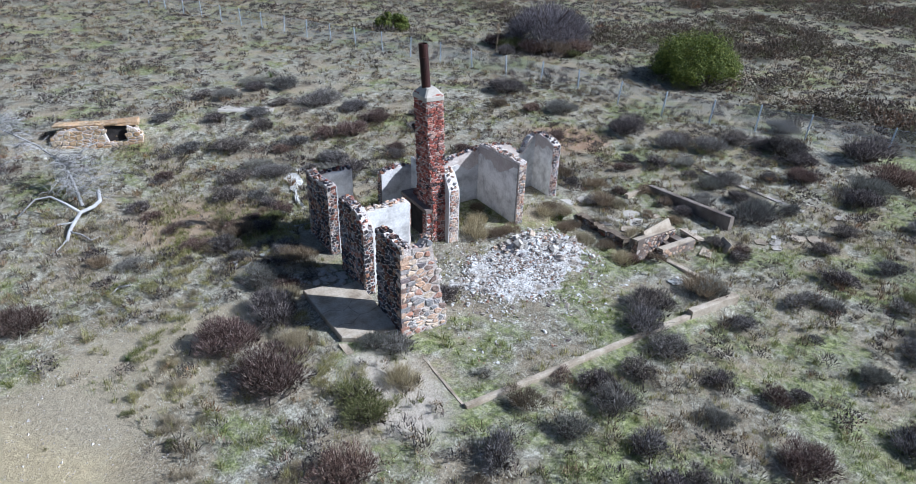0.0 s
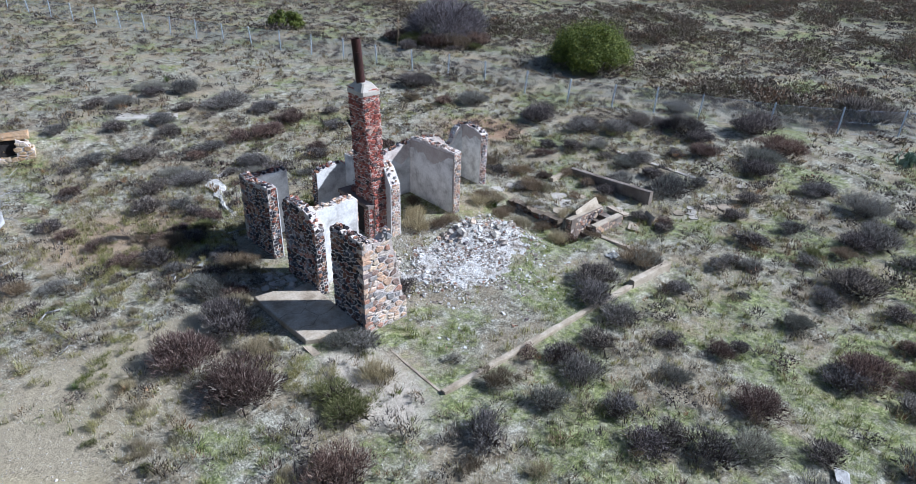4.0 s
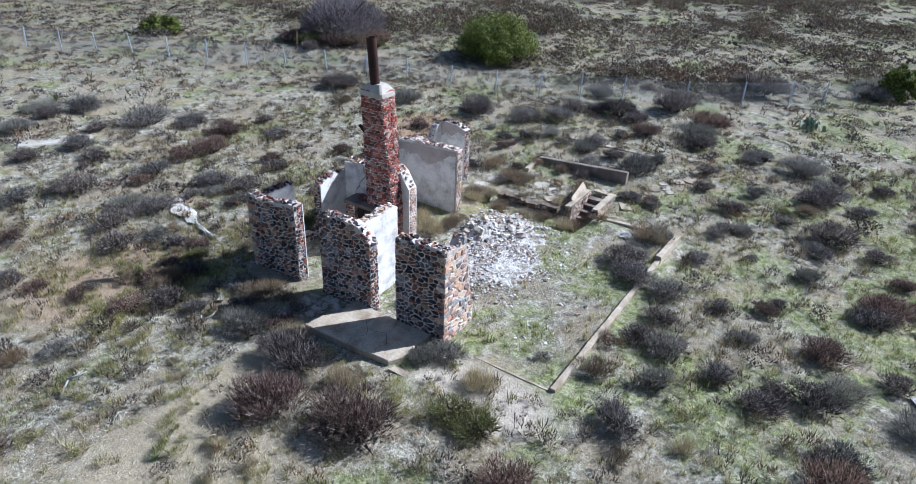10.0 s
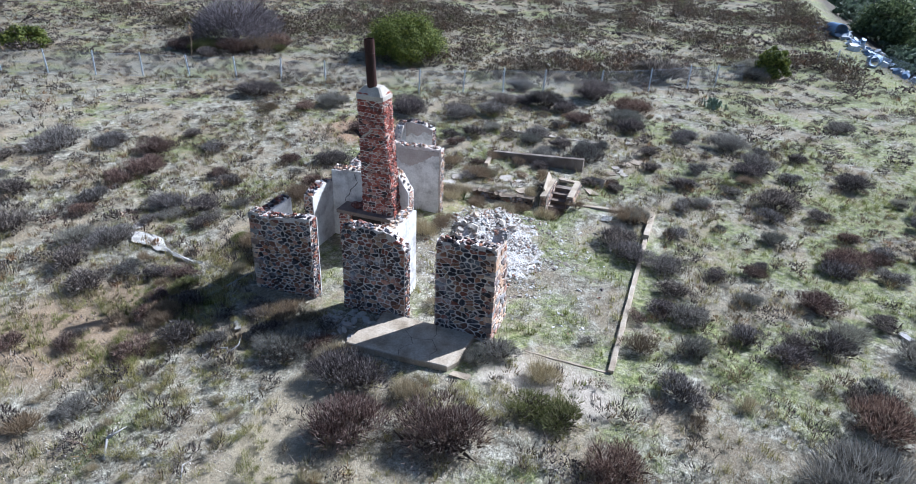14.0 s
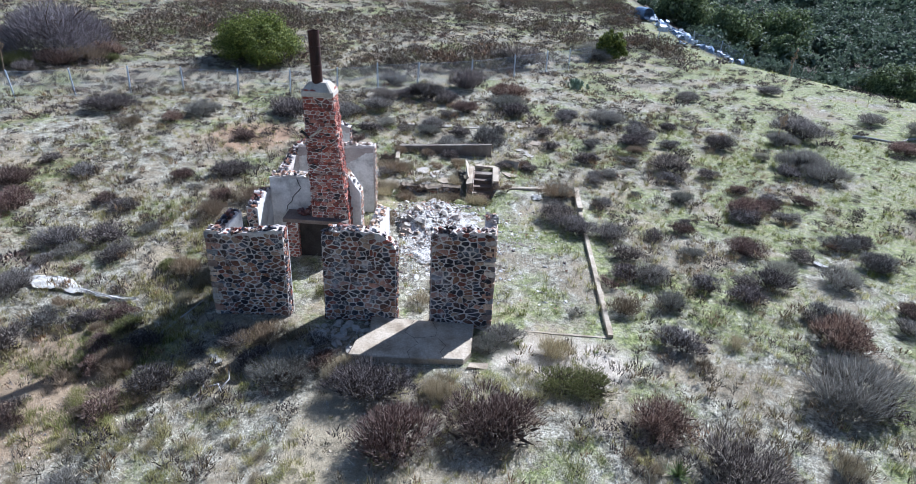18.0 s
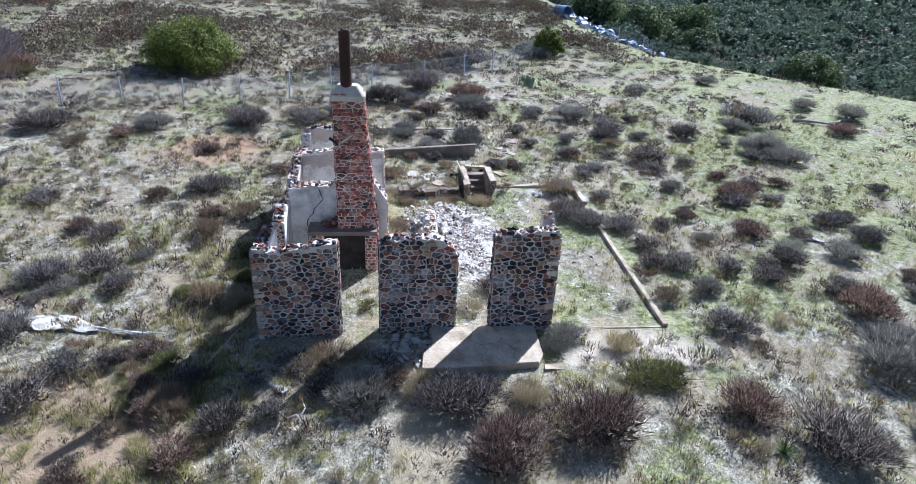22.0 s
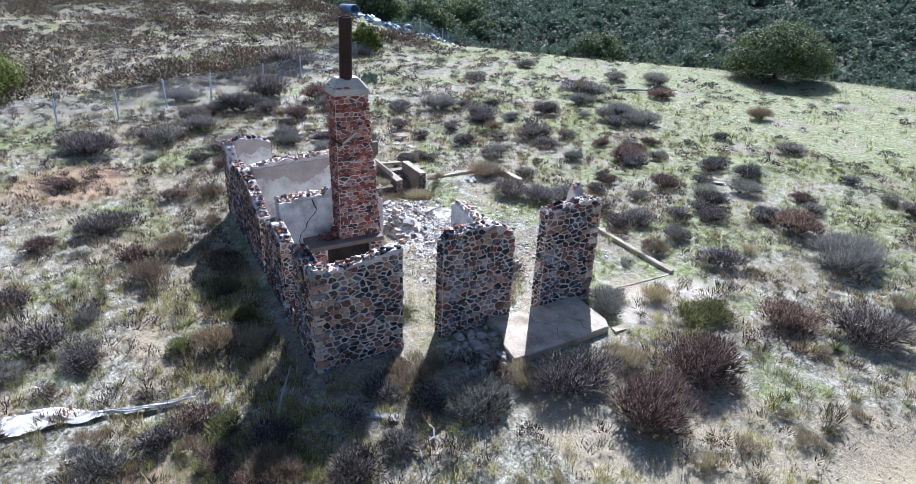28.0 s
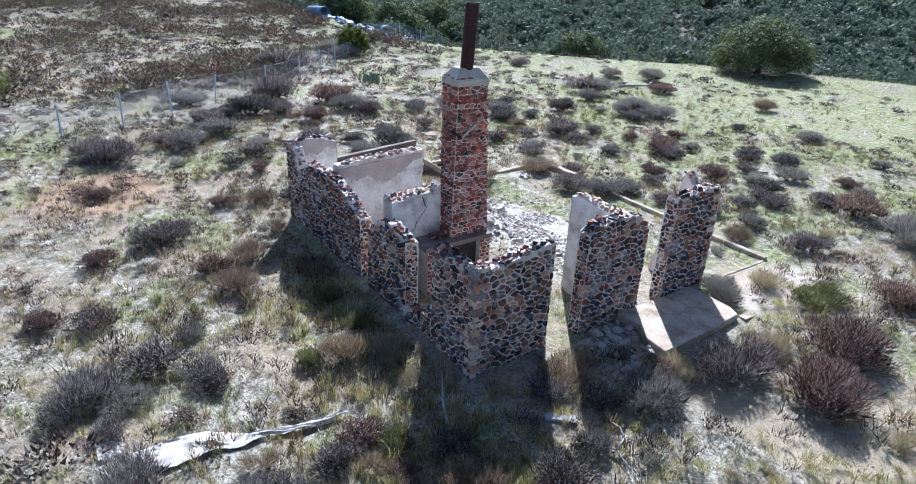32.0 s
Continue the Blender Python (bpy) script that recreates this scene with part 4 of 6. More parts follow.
def porch():
    s = Shape()
    pts = [(5.10, 17.85), (5.14, 16.6), (5.25, 14.78), (5.6, 14.60), (6.94, 14.58), (6.94, 16.8), (6.94, 17.55), (6.25, 17.48), (5.75, 17.78)]
    for z, k in ((-0.75, 0.0), (-0.31, 0.0), (-0.285, 0.03)):
        for x, y in pts:
            s.v.append((x + (6.0 - x) * k, y + (16.5 - y) * k * 0.6, z))
    n = len(pts)
    s.f = [(i * n + k, i * n + (k + 1) % n, (i + 1) * n + (k + 1) % n, (i + 1) * n + k) for i in range(2) for k in range(n)] + [tuple(range(2 * n, 3 * n))]
    s.f = [tuple(reversed(f)) for f in s.f]
    slab = tagged(part("porch_slab", s, CONCRETE), "cracked concrete porch slab before the front walls", "slab", kind="structure")
    for line in ([(5.15, 16.2), (5.4, 16.3), (5.6, 16.22), (5.8, 16.05), (6.05, 16.22), (6.3, 16.5), (6.6, 16.38), (6.9, 16.3)], [(5.24, 15.3), (5.5, 15.42), (5.8, 15.3), (6.2, 15.62), (6.5, 15.6), (6.93, 15.8)], [(6.05, 16.22), (6.1, 15.9), (6.2, 15.62)]):
        s = Shape()
        for (ax, ay), (bx, by) in zip(line, line[1:]):
            d = Vector((bx - ax, by - ay, 0)).normalized().cross(Vector((0, 0, 1))) * 0.005
            z = -0.281
            s.add([(ax - d.x, ay - d.y, z), (bx - d.x, by - d.y, z), (bx + d.x, by + d.y, z), (ax + d.x, ay + d.y, z)], [(0, 1, 2, 3)])
        part("crack", s, SOOT_AND_SHADE, slab, "dark crack with soil")
    # the crumbled end: broken slabs and pale dust beside the whole part
    rng = random.Random(41)
    for k in range(46):
        x, y = rng.uniform(5.0, 6.8), rng.uniform(17.6, 19.1)
        q = rng.uniform(.04, .15)
        tagged(part("slab_crumb", Shape().lump((x, y, gz(x, y) + q * .25), (q * 1.5, q, q * .4), .35), PALE_CONCRETE), "broken crumb of pale concrete beside the porch", "rubble", "porch crumbs")
    tagged(part("broken_slab", Shape().box((5.1, 14.15, -0.62), (5.36, 14.62, -0.42), 0.05), CONCRETE), "broken off piece of concrete beside the porch", "slab")


porch()


def cellar_steps():
    base_z = -1.15
    top = new("cellar_steps")
    top.location = (18.6, 14.7, base_z)
    tagged(top, "concrete steps between rough stone cheek walls", "steps", kind="structure")
    inv = Matrix.Translation((-18.6, -14.7, -base_z))

    def put(name, s, mat, label=""):
        ob = part(name, s, mat, top, label)
        ob.matrix_parent_inverse = inv
        return ob
    for i in range(5):
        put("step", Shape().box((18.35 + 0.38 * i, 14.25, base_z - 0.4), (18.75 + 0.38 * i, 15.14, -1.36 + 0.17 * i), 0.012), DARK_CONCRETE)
    for y, x0, x1, z in ((13.98, 18.15, 20.0, -0.34), (15.13, 18.0, 20.2, -0.44)):
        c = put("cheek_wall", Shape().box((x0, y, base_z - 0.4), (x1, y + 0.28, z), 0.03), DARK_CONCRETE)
        for o, al, ou, w in (((x0, y + 0.28, 0), (0, -1, 0), (-1, 0, 0), 0.28), ((x0, y, 0), (1, 0, 0), (0, -1, 0), x1 - x0)):
            face_stones(c, Vector(o), Vector(al), Vector(ou), w, base_z - 0.4, lambda u: z, 0.17, 1.2, TAN_STONE)
        put("coping", Shape().box((x0 - 0.02, y + 0.02, z - 0.05), (x1, y + 0.26, z + 0.03), 0.035), CONCRETE)


cellar_steps()


def floor_remains():
    masonry_wall("wall_cellar", "low ragged stone edge of the sunken cellar floor", (17.75, 18.6), (17.75, 15.65), 0.35, -1.3,
                 [(0, -0.66), (0.8, -0.58), (1.6, -0.70), (2.2, -0.60), (2.95, -0.56)], left="none", ends=(True, False), mat=STONE, cap=False, body_mat=SOIL_CUT)
    rng = random.Random(5)
    spots = [(18.6, 17.4, .55), (19.5, 16.8, .5), (20.1, 17.6, .5), (18.8, 16.5, .4), (20.9, 16.9, .35), (21.0, 14.9, .3), (23.0, 13.0, .3), (23.5, 12.7, .35), (23.9, 12.95, .3), (23.2, 12.4, .3), (24.7, 12.5, .45), (25.3, 12.0, .45), (28.3, 12.7, .4), (18.3, 19.9, .5), (19.2, 19.6, .6), (19.9, 19.3, .5)]
    for x, y, r in spots:
        n = rng.choice((5, 6, 7))
        ring = [(x + r * math.cos(k / n * math.tau + rng.uniform(-.25, .25)) * rng.uniform(.7, 1.1), y + r * 0.8 * math.sin(k / n * math.tau + rng.uniform(-.25, .25)) * rng.uniform(.7, 1.1)) for k in range(n)]
        z = gz(x, y)
        tilt = (rng.uniform(-.05, .05), rng.uniform(-.05, .05))
        s = Shape()
        for h in (-0.06, 0.05):
            s.v += [(a, b, z + h + (a - x) * tilt[0] + (b - y) * tilt[1]) for a, b in ring]
        s.f = [tuple(reversed(range(n))), tuple(range(n, 2 * n))] + [(k, (k + 1) % n, n + (k + 1) % n, n + k) for k in range(n)]
        tagged(part("floor_slab", s, PALE_CONCRETE if rng.random() < .6 else CONCRETE), "broken piece of concrete floor lying in dry weeds", "slab", "broken floor slabs")
    # tipped slabs over the steps
    for lo, hi, m in (((-.80, -.20, -.04), (.80, .20, .04), pose(19.35, 15.40, -0.36, 68, -7, 4)), ((-.50, -.2, -.04), (.50, .2, .04), pose(20.6, 14.62, -0.55, 6, -4, 90)), ((-.4, -.24, -.04), (.4, .24, .04), pose(21.1, 13.4, -0.62, -58, 8, 60)), ((-.45, -.22, -.04), (.45, .22, .04), pose(20.2, 13.5, -0.72, 5, 4, 30))):
        tagged(part("tipped_slab", Shape().box(lo, hi, 0.03, m), CONCRETE), "tipped broken concrete slab by the steps", "slab", "broken floor slabs")


floor_remains()


def heap_height(x, y):
    h = 0.46 * math.exp(-((x - 14.0) / 0.8) ** 2 - ((y - 17.0) / 0.65) ** 2) + 0.30 * math.exp(-((x - 15.1) / 0.7) ** 2 - ((y - 16.3) / 0.8) ** 2)
    return h + 0.12 * math.exp(-((x - 12.2) / 1.9) ** 2 - ((y - 15.7) / 1.3) ** 2)


def rubble():
    rng = np.random.default_rng(11)
    s = Shape()
    random.seed(12)
    for k in range(6400):
        x, y = 12.6 + rng.normal() * 1.75, 15.7 + rng.normal() * 1.3
        if k % 4 == 0:
            x, y = 14.2 + rng.normal() * 0.9, 16.9 + rng.normal() * 0.75
        if k % 6 == 0:
            x, y = rng.uniform(8.4, 17), rng.uniform(11.5, 18.5)
        if not (8.2 < x < 17.2 and 11.2 < y < 18.8) or noise.noise((x * 1.1, y * 1.1, 6.0)) < -0.22 + 0.3 * rng.random() - 0.2 * (k % 4 == 0):
            continue
        q = min(abs(rng.normal()) * 0.022 + 0.009 + (0.05 if k % 37 == 0 else 0), 0.15)
        s.lump((x, y, gz(x, y) + heap_height(x, y) * rng.uniform(0.85, 1.0) + 0.004), (q * rng.uniform(.9, 1.9), q, q * rng.uniform(.2, .6)), 0.35)
    tagged(part("rubble", s, RUBBLE), "white broken plaster and mortar rubble spread over the floor", "rubble", kind="stuff")
    heap = Shape()
    n = 80
    for j in range(n + 1):
        for i in range(n + 1):
            x, y = 8.9 + 7.4 * i / n, 12.9 + 5.7 * j / n
            edge = math.hypot((x - 12.6) / 2.9, (y - 15.7) / 2.0) + 0.45 * noise.noise((x * 0.9, y * 0.9, 4.0)) + 0.2 * noise.noise((x * 2.3, y * 2.3, 8.0))
            heap.v.append((x, y, gz(x, y) + heap_height(x, y) - 0.02 + 0.035 * noise.noise((x * 3, y * 3, 0)) + 0.03 * noise.noise((x * 8, y * 8, 0)) - 0.10 * step((edge - 0.80) / 0.25)))
    heap.f = [(j * (n + 1) + i, j * (n + 1) + i + 1, (j + 1) * (n + 1) + i + 1, (j + 1) * (n + 1) + i) for j in range(n) for i in range(n)]
    tagged(part("rubble_heap", heap, PLASTER_DUST), "heap of pale plaster dust under the rubble", "rubble", kind="stuff")
    for k in range(80):
        a, b = random.gauss(14.0, 0.9), random.gauss(17.0, 0.6)
        q = random.uniform(.04, .11) * (2.0 if k < 9 else 1)
        tagged(part("rubble_chunk", Shape().lump((a, b, gz(a, b) + heap_height(a, b) + 0.03), (q * 1.3, q, q * .45), 0.3), PALE_CONCRETE if k % 3 else TAN_STONE), "large broken lump of mortared wall on the rubble heap", "rubble", "rubble lumps")


PLASTER_DUST = two_scale("plaster_dust", [(0.36, (0.34, 0.285, 0.225)), (0.48, (0.54, 0.495, 0.44)), (0.62, (0.70, 0.665, 0.62))], 2.2, 13.0, [(0.36, grey(0.35)), (0.5, grey(0.95)), (0.66, grey(1.15))], bumps=(20.0, 1.0, 0.05))
rubble()


# ---- plants ----
def blades(count, seed, radius=1.0, height=0.9, length=0.34, width=0.022, inner=0.35, up=0.5, clumps=16):
    """Fine twigs in many small clumps that make up an uneven dome: one triangle each."""
    rng = np.random.default_rng(seed)
    th = rng.uniform(0, math.tau, clumps)
    rr = np.sqrt(rng.uniform(0.0, 1.0, clumps)) * 0.70
    squash = rng.uniform(0.75, 1.25)
    c = np.stack([np.cos(th) * rr * squash, np.sin(th) * rr / squash, np.sqrt(np.maximum(0, 1 - rr ** 2)) * rng.uniform(0.25, 0.85, clumps)], 1)
    cr = rng.uniform(0.24, 0.44, clumps)
    i = rng.integers(0, clumps, count)
    d = rng.normal(0, 1, (count, 3))
    d /= np.linalg.norm(d, axis=1)[:, None]
    d[:, 2] = np.abs(d[:, 2]) * 0.9 - 0.15
    p = c[i] + d * (cr[i] * (inner + (1 - inner) * rng.uniform(0, 1, count) ** 0.5))[:, None]
    p *= np.array([radius, radius, height])
    way = d * 0.7 + p * 0.5 / max(radius, 1e-6) + np.array([0, 0, up]) + rng.normal(0, 0.40, (count, 3))
    way /= np.linalg.norm(way, axis=1)[:, None]
    side = np.cross(way, rng.normal(0, 1, (count, 3)))
    side /= np.linalg.norm(side, axis=1)[:, None]
    l = length * rng.uniform(0.4, 1.4, count)[:, None]
    w = width * rng.uniform(0.6, 1.4, count)[:, None]
    tri = np.stack([p - side * w, p + side * w, p + way * l], 1)
    tri[:, :, 2] = np.maximum(tri[:, :, 2], -0.03)
    return tri.reshape(-1, 3)


def triangles(name, verts):
    """A mesh from loose triangles."""
    n = len(verts)
    me = bpy.data.meshes.new(name)
    me.vertices.add(n)
    me.vertices.foreach_set("co", np.asarray(verts, dtype=np.float32).ravel())
    me.loops.add(n)
    me.loops.foreach_set("vertex_index", np.arange(n, dtype=np.int32))
    me.polygons.add(n // 3)
    me.polygons.foreach_set("loop_start", np.arange(0, n, 3, dtype=np.int32))
    me.polygons.foreach_set("loop_total", np.full(n // 3, 3, dtype=np.int32))
    me.update(calc_edges=True)
    return me


def stems(seed, count=16, height=0.7):
    rng = random.Random(seed)
    s = Shape()
    for k in range(count):
        a, l = rng.uniform(0, math.tau), rng.uniform(.5, .95)
        d = Vector((math.cos(a) * l, math.sin(a) * l, height * rng.uniform(.5, 1)))
        s.tube([(0.1 * math.cos(a), 0.1 * math.sin(a), -0.08), tuple(d * 0.5 + Vector((rng.uniform(-.08, .08), rng.uniform(-.08, .08), 0.06))), tuple(d)], [0.022, 0.015, 0.006], 4)
    return s


SHRUB_SHAPES = {  # blades, height, blade length, blade width, upward lean
    "dark": (2900, 0.74, 0.14, 0.0090, 0.55), "grey": (2700, 0.70, 0.16, 0.0080, 0.7), "rust": (2900, 0.74, 0.13, 0.0092, 0.55), "sage": (2900, 0.68, 0.20, 0.0068, 0.8),
    "green": (2800, 0.64, 0.18, 0.0080, 0.7), "tan": (2200, 0.64, 0.30, 0.0072, 1.1), "straw": (1700, 0.60, 0.55, 0.0070, 1.6)}
SHRUB_LABELS = {
    "dark": "dark grey-brown leafless shrub on dry ground", "grey": "pale grey leafless shrub with fine twigs", "rust": "rust-brown dry buckwheat shrub with dense twigs", "sage": "grey sage shrub with thin upright twigs",
    "green": "low yellow-green shrub among new grass", "tan": "tan dry bunch of weeds and twigs", "straw": "straw-coloured bunch grass tuft"}
SHRUBS = {}
for index, (kind, (count, height, length, width, up)) in enumerate(SHRUB_SHAPES.items()):
    # three makes: small plants of few twigs, middling ones, and large dense ones
    for make, (share, fine, clumps) in enumerate(((0.42, 1.6, 12), (1.05, 1.12, 24), (2.3, 0.68, 40))):
        SHRUBS[kind, make] = []
        for v in range(3):
            leaf = triangles("foliage", blades(int(count * share), 50 + index * 7 + v + 100 * make, 0.95, height, length * (1.1, 1.05, 1.15)[make], width * fine, 0.34, up * (1.7 if make == 2 else 1.0), clumps))
            leaf.materials.append(FOLIAGE[kind])
            wood = stems(90 + index * 7 + v + 100 * make, 7 if make == 0 else 14, height * 0.75)
            # the dense dark inner twigs
            inside = blades(90 if make == 0 else 240, 30 + v, 0.74, height * 0.66, 0.22, 0.036, 0.1, up, clumps)
            if kind not in ("straw", "tan"):
                wood.add(inside, [(i, i + 1, i + 2) for i in range(0, len(inside), 3)])
            wood = wood.mesh("stems")
            wood.materials.append(BARK)
            SHRUBS[kind, make].append((wood, leaf))
SPOTS = []
TURN_OF = random.Random(21)


def shrub(x, y, r, kind="dark"):
    if kind == "dark":
        kind = TURN_OF.choices(("dark", "grey", "rust", "sage"), (5.0, 4.0, 0.7, 0.9))[0]
    wood, leaf = TURN_OF.choice(SHRUBS[kind, 0 if r < 0.42 else 1 if r < 0.8 else 2])
    ob = part("shrub", wood, BARK)
    tagged(ob, SHRUB_LABELS[kind], "shrub", "shrubs of the hillside")
    part("foliage", leaf, FOLIAGE[kind], ob)
    ob.matrix_basis = pose(x, y, gz(x, y), 0, 0, TURN_OF.uniform(0, 360)) @ Matrix.Diagonal((r * 1.12, r * 1.12 * TURN_OF.uniform(.8, 1.1), r * TURN_OF.uniform(.8, 1.1), 1))
    SPOTS.append((x, y, r))


shrub(2.92, 13.95, 1.22, 'rust')
shrub(2.2, 16.15, 1.05, 'rust')
shrub(3.85, 17.0, 1.05, 'dark')
shrub(-3.03, 20.03, 0.93, 'rust')
shrub(4.24, 19.3, 0.77, 'dark')
shrub(3.36, 9.99, 0.84, 'dark')
shrub(14.07, 10.89, 0.85, 'dark')
shrub(10.72, 8.72, 0.8, 'dark')
shrub(13.84, 9.58, 0.82, 'dark')
shrub(10.01, 10.21, 0.41, 'dark')
shrub(17.08, 9.52, 0.56, 'dark')
shrub(19.95, 9.43, 0.55, 'dark')
shrub(24.59, 11.2, 0.57, 'dark')
shrub(22.76, 9.51, 0.77, 'dark')
shrub(22.99, 7.34, 0.52, 'dark')
shrub(8.23, 11.44, 0.29, 'sage')
shrub(6.03, 14.2, 0.51, 'sage')
shrub(14.83, 6.67, 0.5, 'rust')
shrub(14.0, 7.97, 0.53, 'dark')
shrub(12.64, 6.88, 0.49, 'dark')
shrub(10.25, 7.08, 0.58, 'dark')
shrub(8.98, 8.48, 0.6, 'dark')
shrub(6.74, 8.66, 0.71, 'dark')
shrub(13.22, 4.75, 0.81, 'rust')
shrub(20.86, 8.59, 0.56, 'sage')
shrub(18.33, 5.82, 0.6, 'sage')
shrub(8.47, 42.15, 0.98, 'dark')
shrub(5.08, 4.62, 1.4, 'sage')
shrub(4.72, 12.25, 0.74, 'green')
shrub(12.9, 2.86, 0.56, 'dark')
shrub(9.66, 5.82, 0.67, 'dark')
shrub(16.39, 3.66, 0.74, 'dark')
shrub(18.05, 2.13, 0.58, 'dark')
shrub(20.63, 5.7, 0.69, 'dark')
shrub(25.96, 6.58, 0.89, 'dark')
shrub(26.34, 1.78, 0.99, 'dark')
shrub(13.86, 28.95, 0.68, 'dark')
shrub(10.73, 29.35, 0.85, 'dark')
shrub(11.16, 27.91, 0.76, 'dark')
shrub(7.47, 29.07, 0.8, 'dark')
shrub(13.26, 32.97, 1.11, 'rust')
shrub(8.89, 32.01, 0.62, 'dark')
shrub(14.14, 25.34, 0.74, 'tan')
shrub(17.28, 32.47, 0.75, 'dark')
shrub(15.5, 34.53, 1.05, 'rust')
shrub(26.73, 36.7, 1.35, 'dark')
shrub(4.92, 27.24, 0.72, 'dark')
shrub(6.06, 26.8, 0.57, 'dark')
shrub(5.27, 24.78, 0.47, 'rust')
shrub(2.22, 25.18, 0.52, 'rust')
shrub(2.68, 23.18, 0.58, 'rust')
shrub(5.71, 20.34, 0.68, 'tan')
shrub(6.68, 24.99, 0.59, 'dark')
shrub(14.13, 0.94, 0.72, 'dark')
shrub(30.28, 9.88, 0.88, 'dark')
shrub(31.86, 13.49, 1.16, 'dark')
shrub(26.73, 17.84, 0.81, 'dark')
shrub(30.04, 21.42, 1.14, 'dark')
shrub(23.53, 16.65, 0.77, 'dark')
shrub(19.6, 18.85, 0.75, 'tan')
shrub(36.77, 0.94, 1.04, 'dark')
shrub(40.23, -5.93, 0.93, 'dark')
shrub(29.68, -3.9, 1.49, 'dark')
shrub(22.24, -2.15, 1.09, 'sage')
shrub(22.42, -0.45, 0.76, 'dark')
shrub(8.52, 10.0, 0.53, 'tan')
shrub(6.61, 13.75, 0.65, 'sage')
shrub(3.93, 15.29, 0.44, 'straw')
shrub(7.04, 7.05, 0.34, 'straw')
shrub(26.5, 11.54, 0.64, 'dark')
shrub(15.1, 36.96, 0.94, 'dark')
shrub(14.23, 23.03, 0.48, 'dark')
shrub(10.3, 23.3, 0.5, 'green')
shrub(9.89, 27.03, 0.56, 'dark')
shrub(17.96, 28.35, 0.66, 'rust')
shrub(9.04, 27.89, 0.38, 'rust')
shrub(6.28, 25.7, 0.52, 'dark')
shrub(10.65, 4.73, 0.73, 'dark')
shrub(8.54, 4.25, 0.47, 'dark')
shrub(8.56, 1.41, 0.64, 'dark')
shrub(10.86, 9.6, 0.55, 'dark')
shrub(5.69, 18.82, 0.41, 'dark')
shrub(4.33, 17.94, 0.43, 'straw')
shrub(3.69, 22.4, 0.69, 'dark')
shrub(4.34, 23.7, 0.53, 'tan')
shrub(6.89, 26.84, 0.38, 'tan')
shrub(4.67, 11.45, 0.68, 'green')
shrub(27.47, -8.88, 1.06, 'rust')
shrub(24.74, 22.3, 0.61, 'dark')
shrub(20.38, 22.58, 0.6, 'tan')
shrub(20.86, 23.73, 0.61, 'dark')
shrub(29.62, 27.19, 1.11, 'dark')
shrub(5.76, 26.26, 0.25, 'tan')
shrub(0.11, 13.79, 0.22, 'straw')
shrub(0.6, 14.99, 0.26, 'straw')
shrub(0.58, 16.05, 0.25, 'straw')
shrub(8.78, 3.73, 0.62, 'dark')
shrub(12.2, 9.34, 0.63, 'dark')
shrub(15.08, 11.57, 0.91, 'dark')
shrub(17.25, 3.34, 0.94, 'dark')
shrub(18.73, 1.76, 0.63, 'dark')
shrub(14.58, 0.02, 0.66, 'dark')
shrub(12.56, 0.28, 0.8, 'dark')
shrub(16.74, 1.88, 0.59, 'dark')
shrub(15.48, 6.4, 0.44, 'dark')
shrub(20.65, 9.25, 0.55, 'dark')
shrub(6.39, 24.48, 0.38, 'dark')
shrub(7.48, 3.91, 0.99, 'rust')
shrub(9.46, 0.78, 0.57, 'rust')
shrub(11.65, 4.07, 0.67, 'sage')
shrub(17.55, 11.17, 0.69, 'sage')
shrub(11.12, 2.32, 0.73, 'sage')
shrub(3.09, 20.7, 0.31, 'sage')
shrub(10.11, 28.65, 0.53, 'sage')
shrub(9.26, 24.03, 0.68, 'tan')
shrub(5.82, 25.16, 0.38, 'tan')
shrub(3.75, 24.88, 0.41, 'tan')
shrub(2.63, 23.68, 0.32, 'tan')
shrub(2.15, 22.08, 0.3, 'tan')
shrub(2.46, 10.78, 0.22, 'straw')
shrub(1.96, 10.43, 0.25, 'straw')
shrub(2.42, 6.04, 0.42, 'straw')
shrub(1.87, 7.45, 0.24, 'straw')
shrub(4.53, 15.21, 0.26, 'straw')
shrub(1.86, 20.61, 0.21, 'straw')
shrub(1.96, 19.77, 0.2, 'straw')
shrub(1.67, 21.54, 0.2, 'straw')
shrub(1.63, 23.33, 0.21, 'straw')
shrub(4.14, 25.64, 0.2, 'straw')
shrub(7.83, -2.71, 0.53, 'dark')
shrub(6.45, -2.3, 0.72, 'dark')
shrub(10.1, -3.53, 0.55, 'dark')
shrub(10.51, 27.17, 0.48, 'dark')
shrub(12.9, 25.42, 0.37, 'dark')
shrub(16.76, 27.16, 0.4, 'dark')
shrub(19.93, 21.45, 0.57, 'dark')
shrub(8.01, 25.81, 0.32, 'dark')
shrub(9.37, 29.13, 0.42, 'dark')
shrub(28.44, 26.49, 1.24, 'dark')
shrub(28.91, 23.27, 1.02, 'dark')
shrub(33.25, 18.86, 1.24, 'dark')
shrub(33.12, 20.16, 0.85, 'dark')
shrub(32.57, 17.42, 0.85, 'dark')
shrub(30.49, 12.96, 0.94, 'dark')
shrub(24.59, 14.58, 1.03, 'dark')
shrub(23.97, 27.66, 0.72, 'rust')
shrub(15.62, 25.54, 0.64, 'rust')
shrub(23.71, -1.57, 1.3, 'sage')
shrub(12.11, 26.96, 0.42, 'sage')
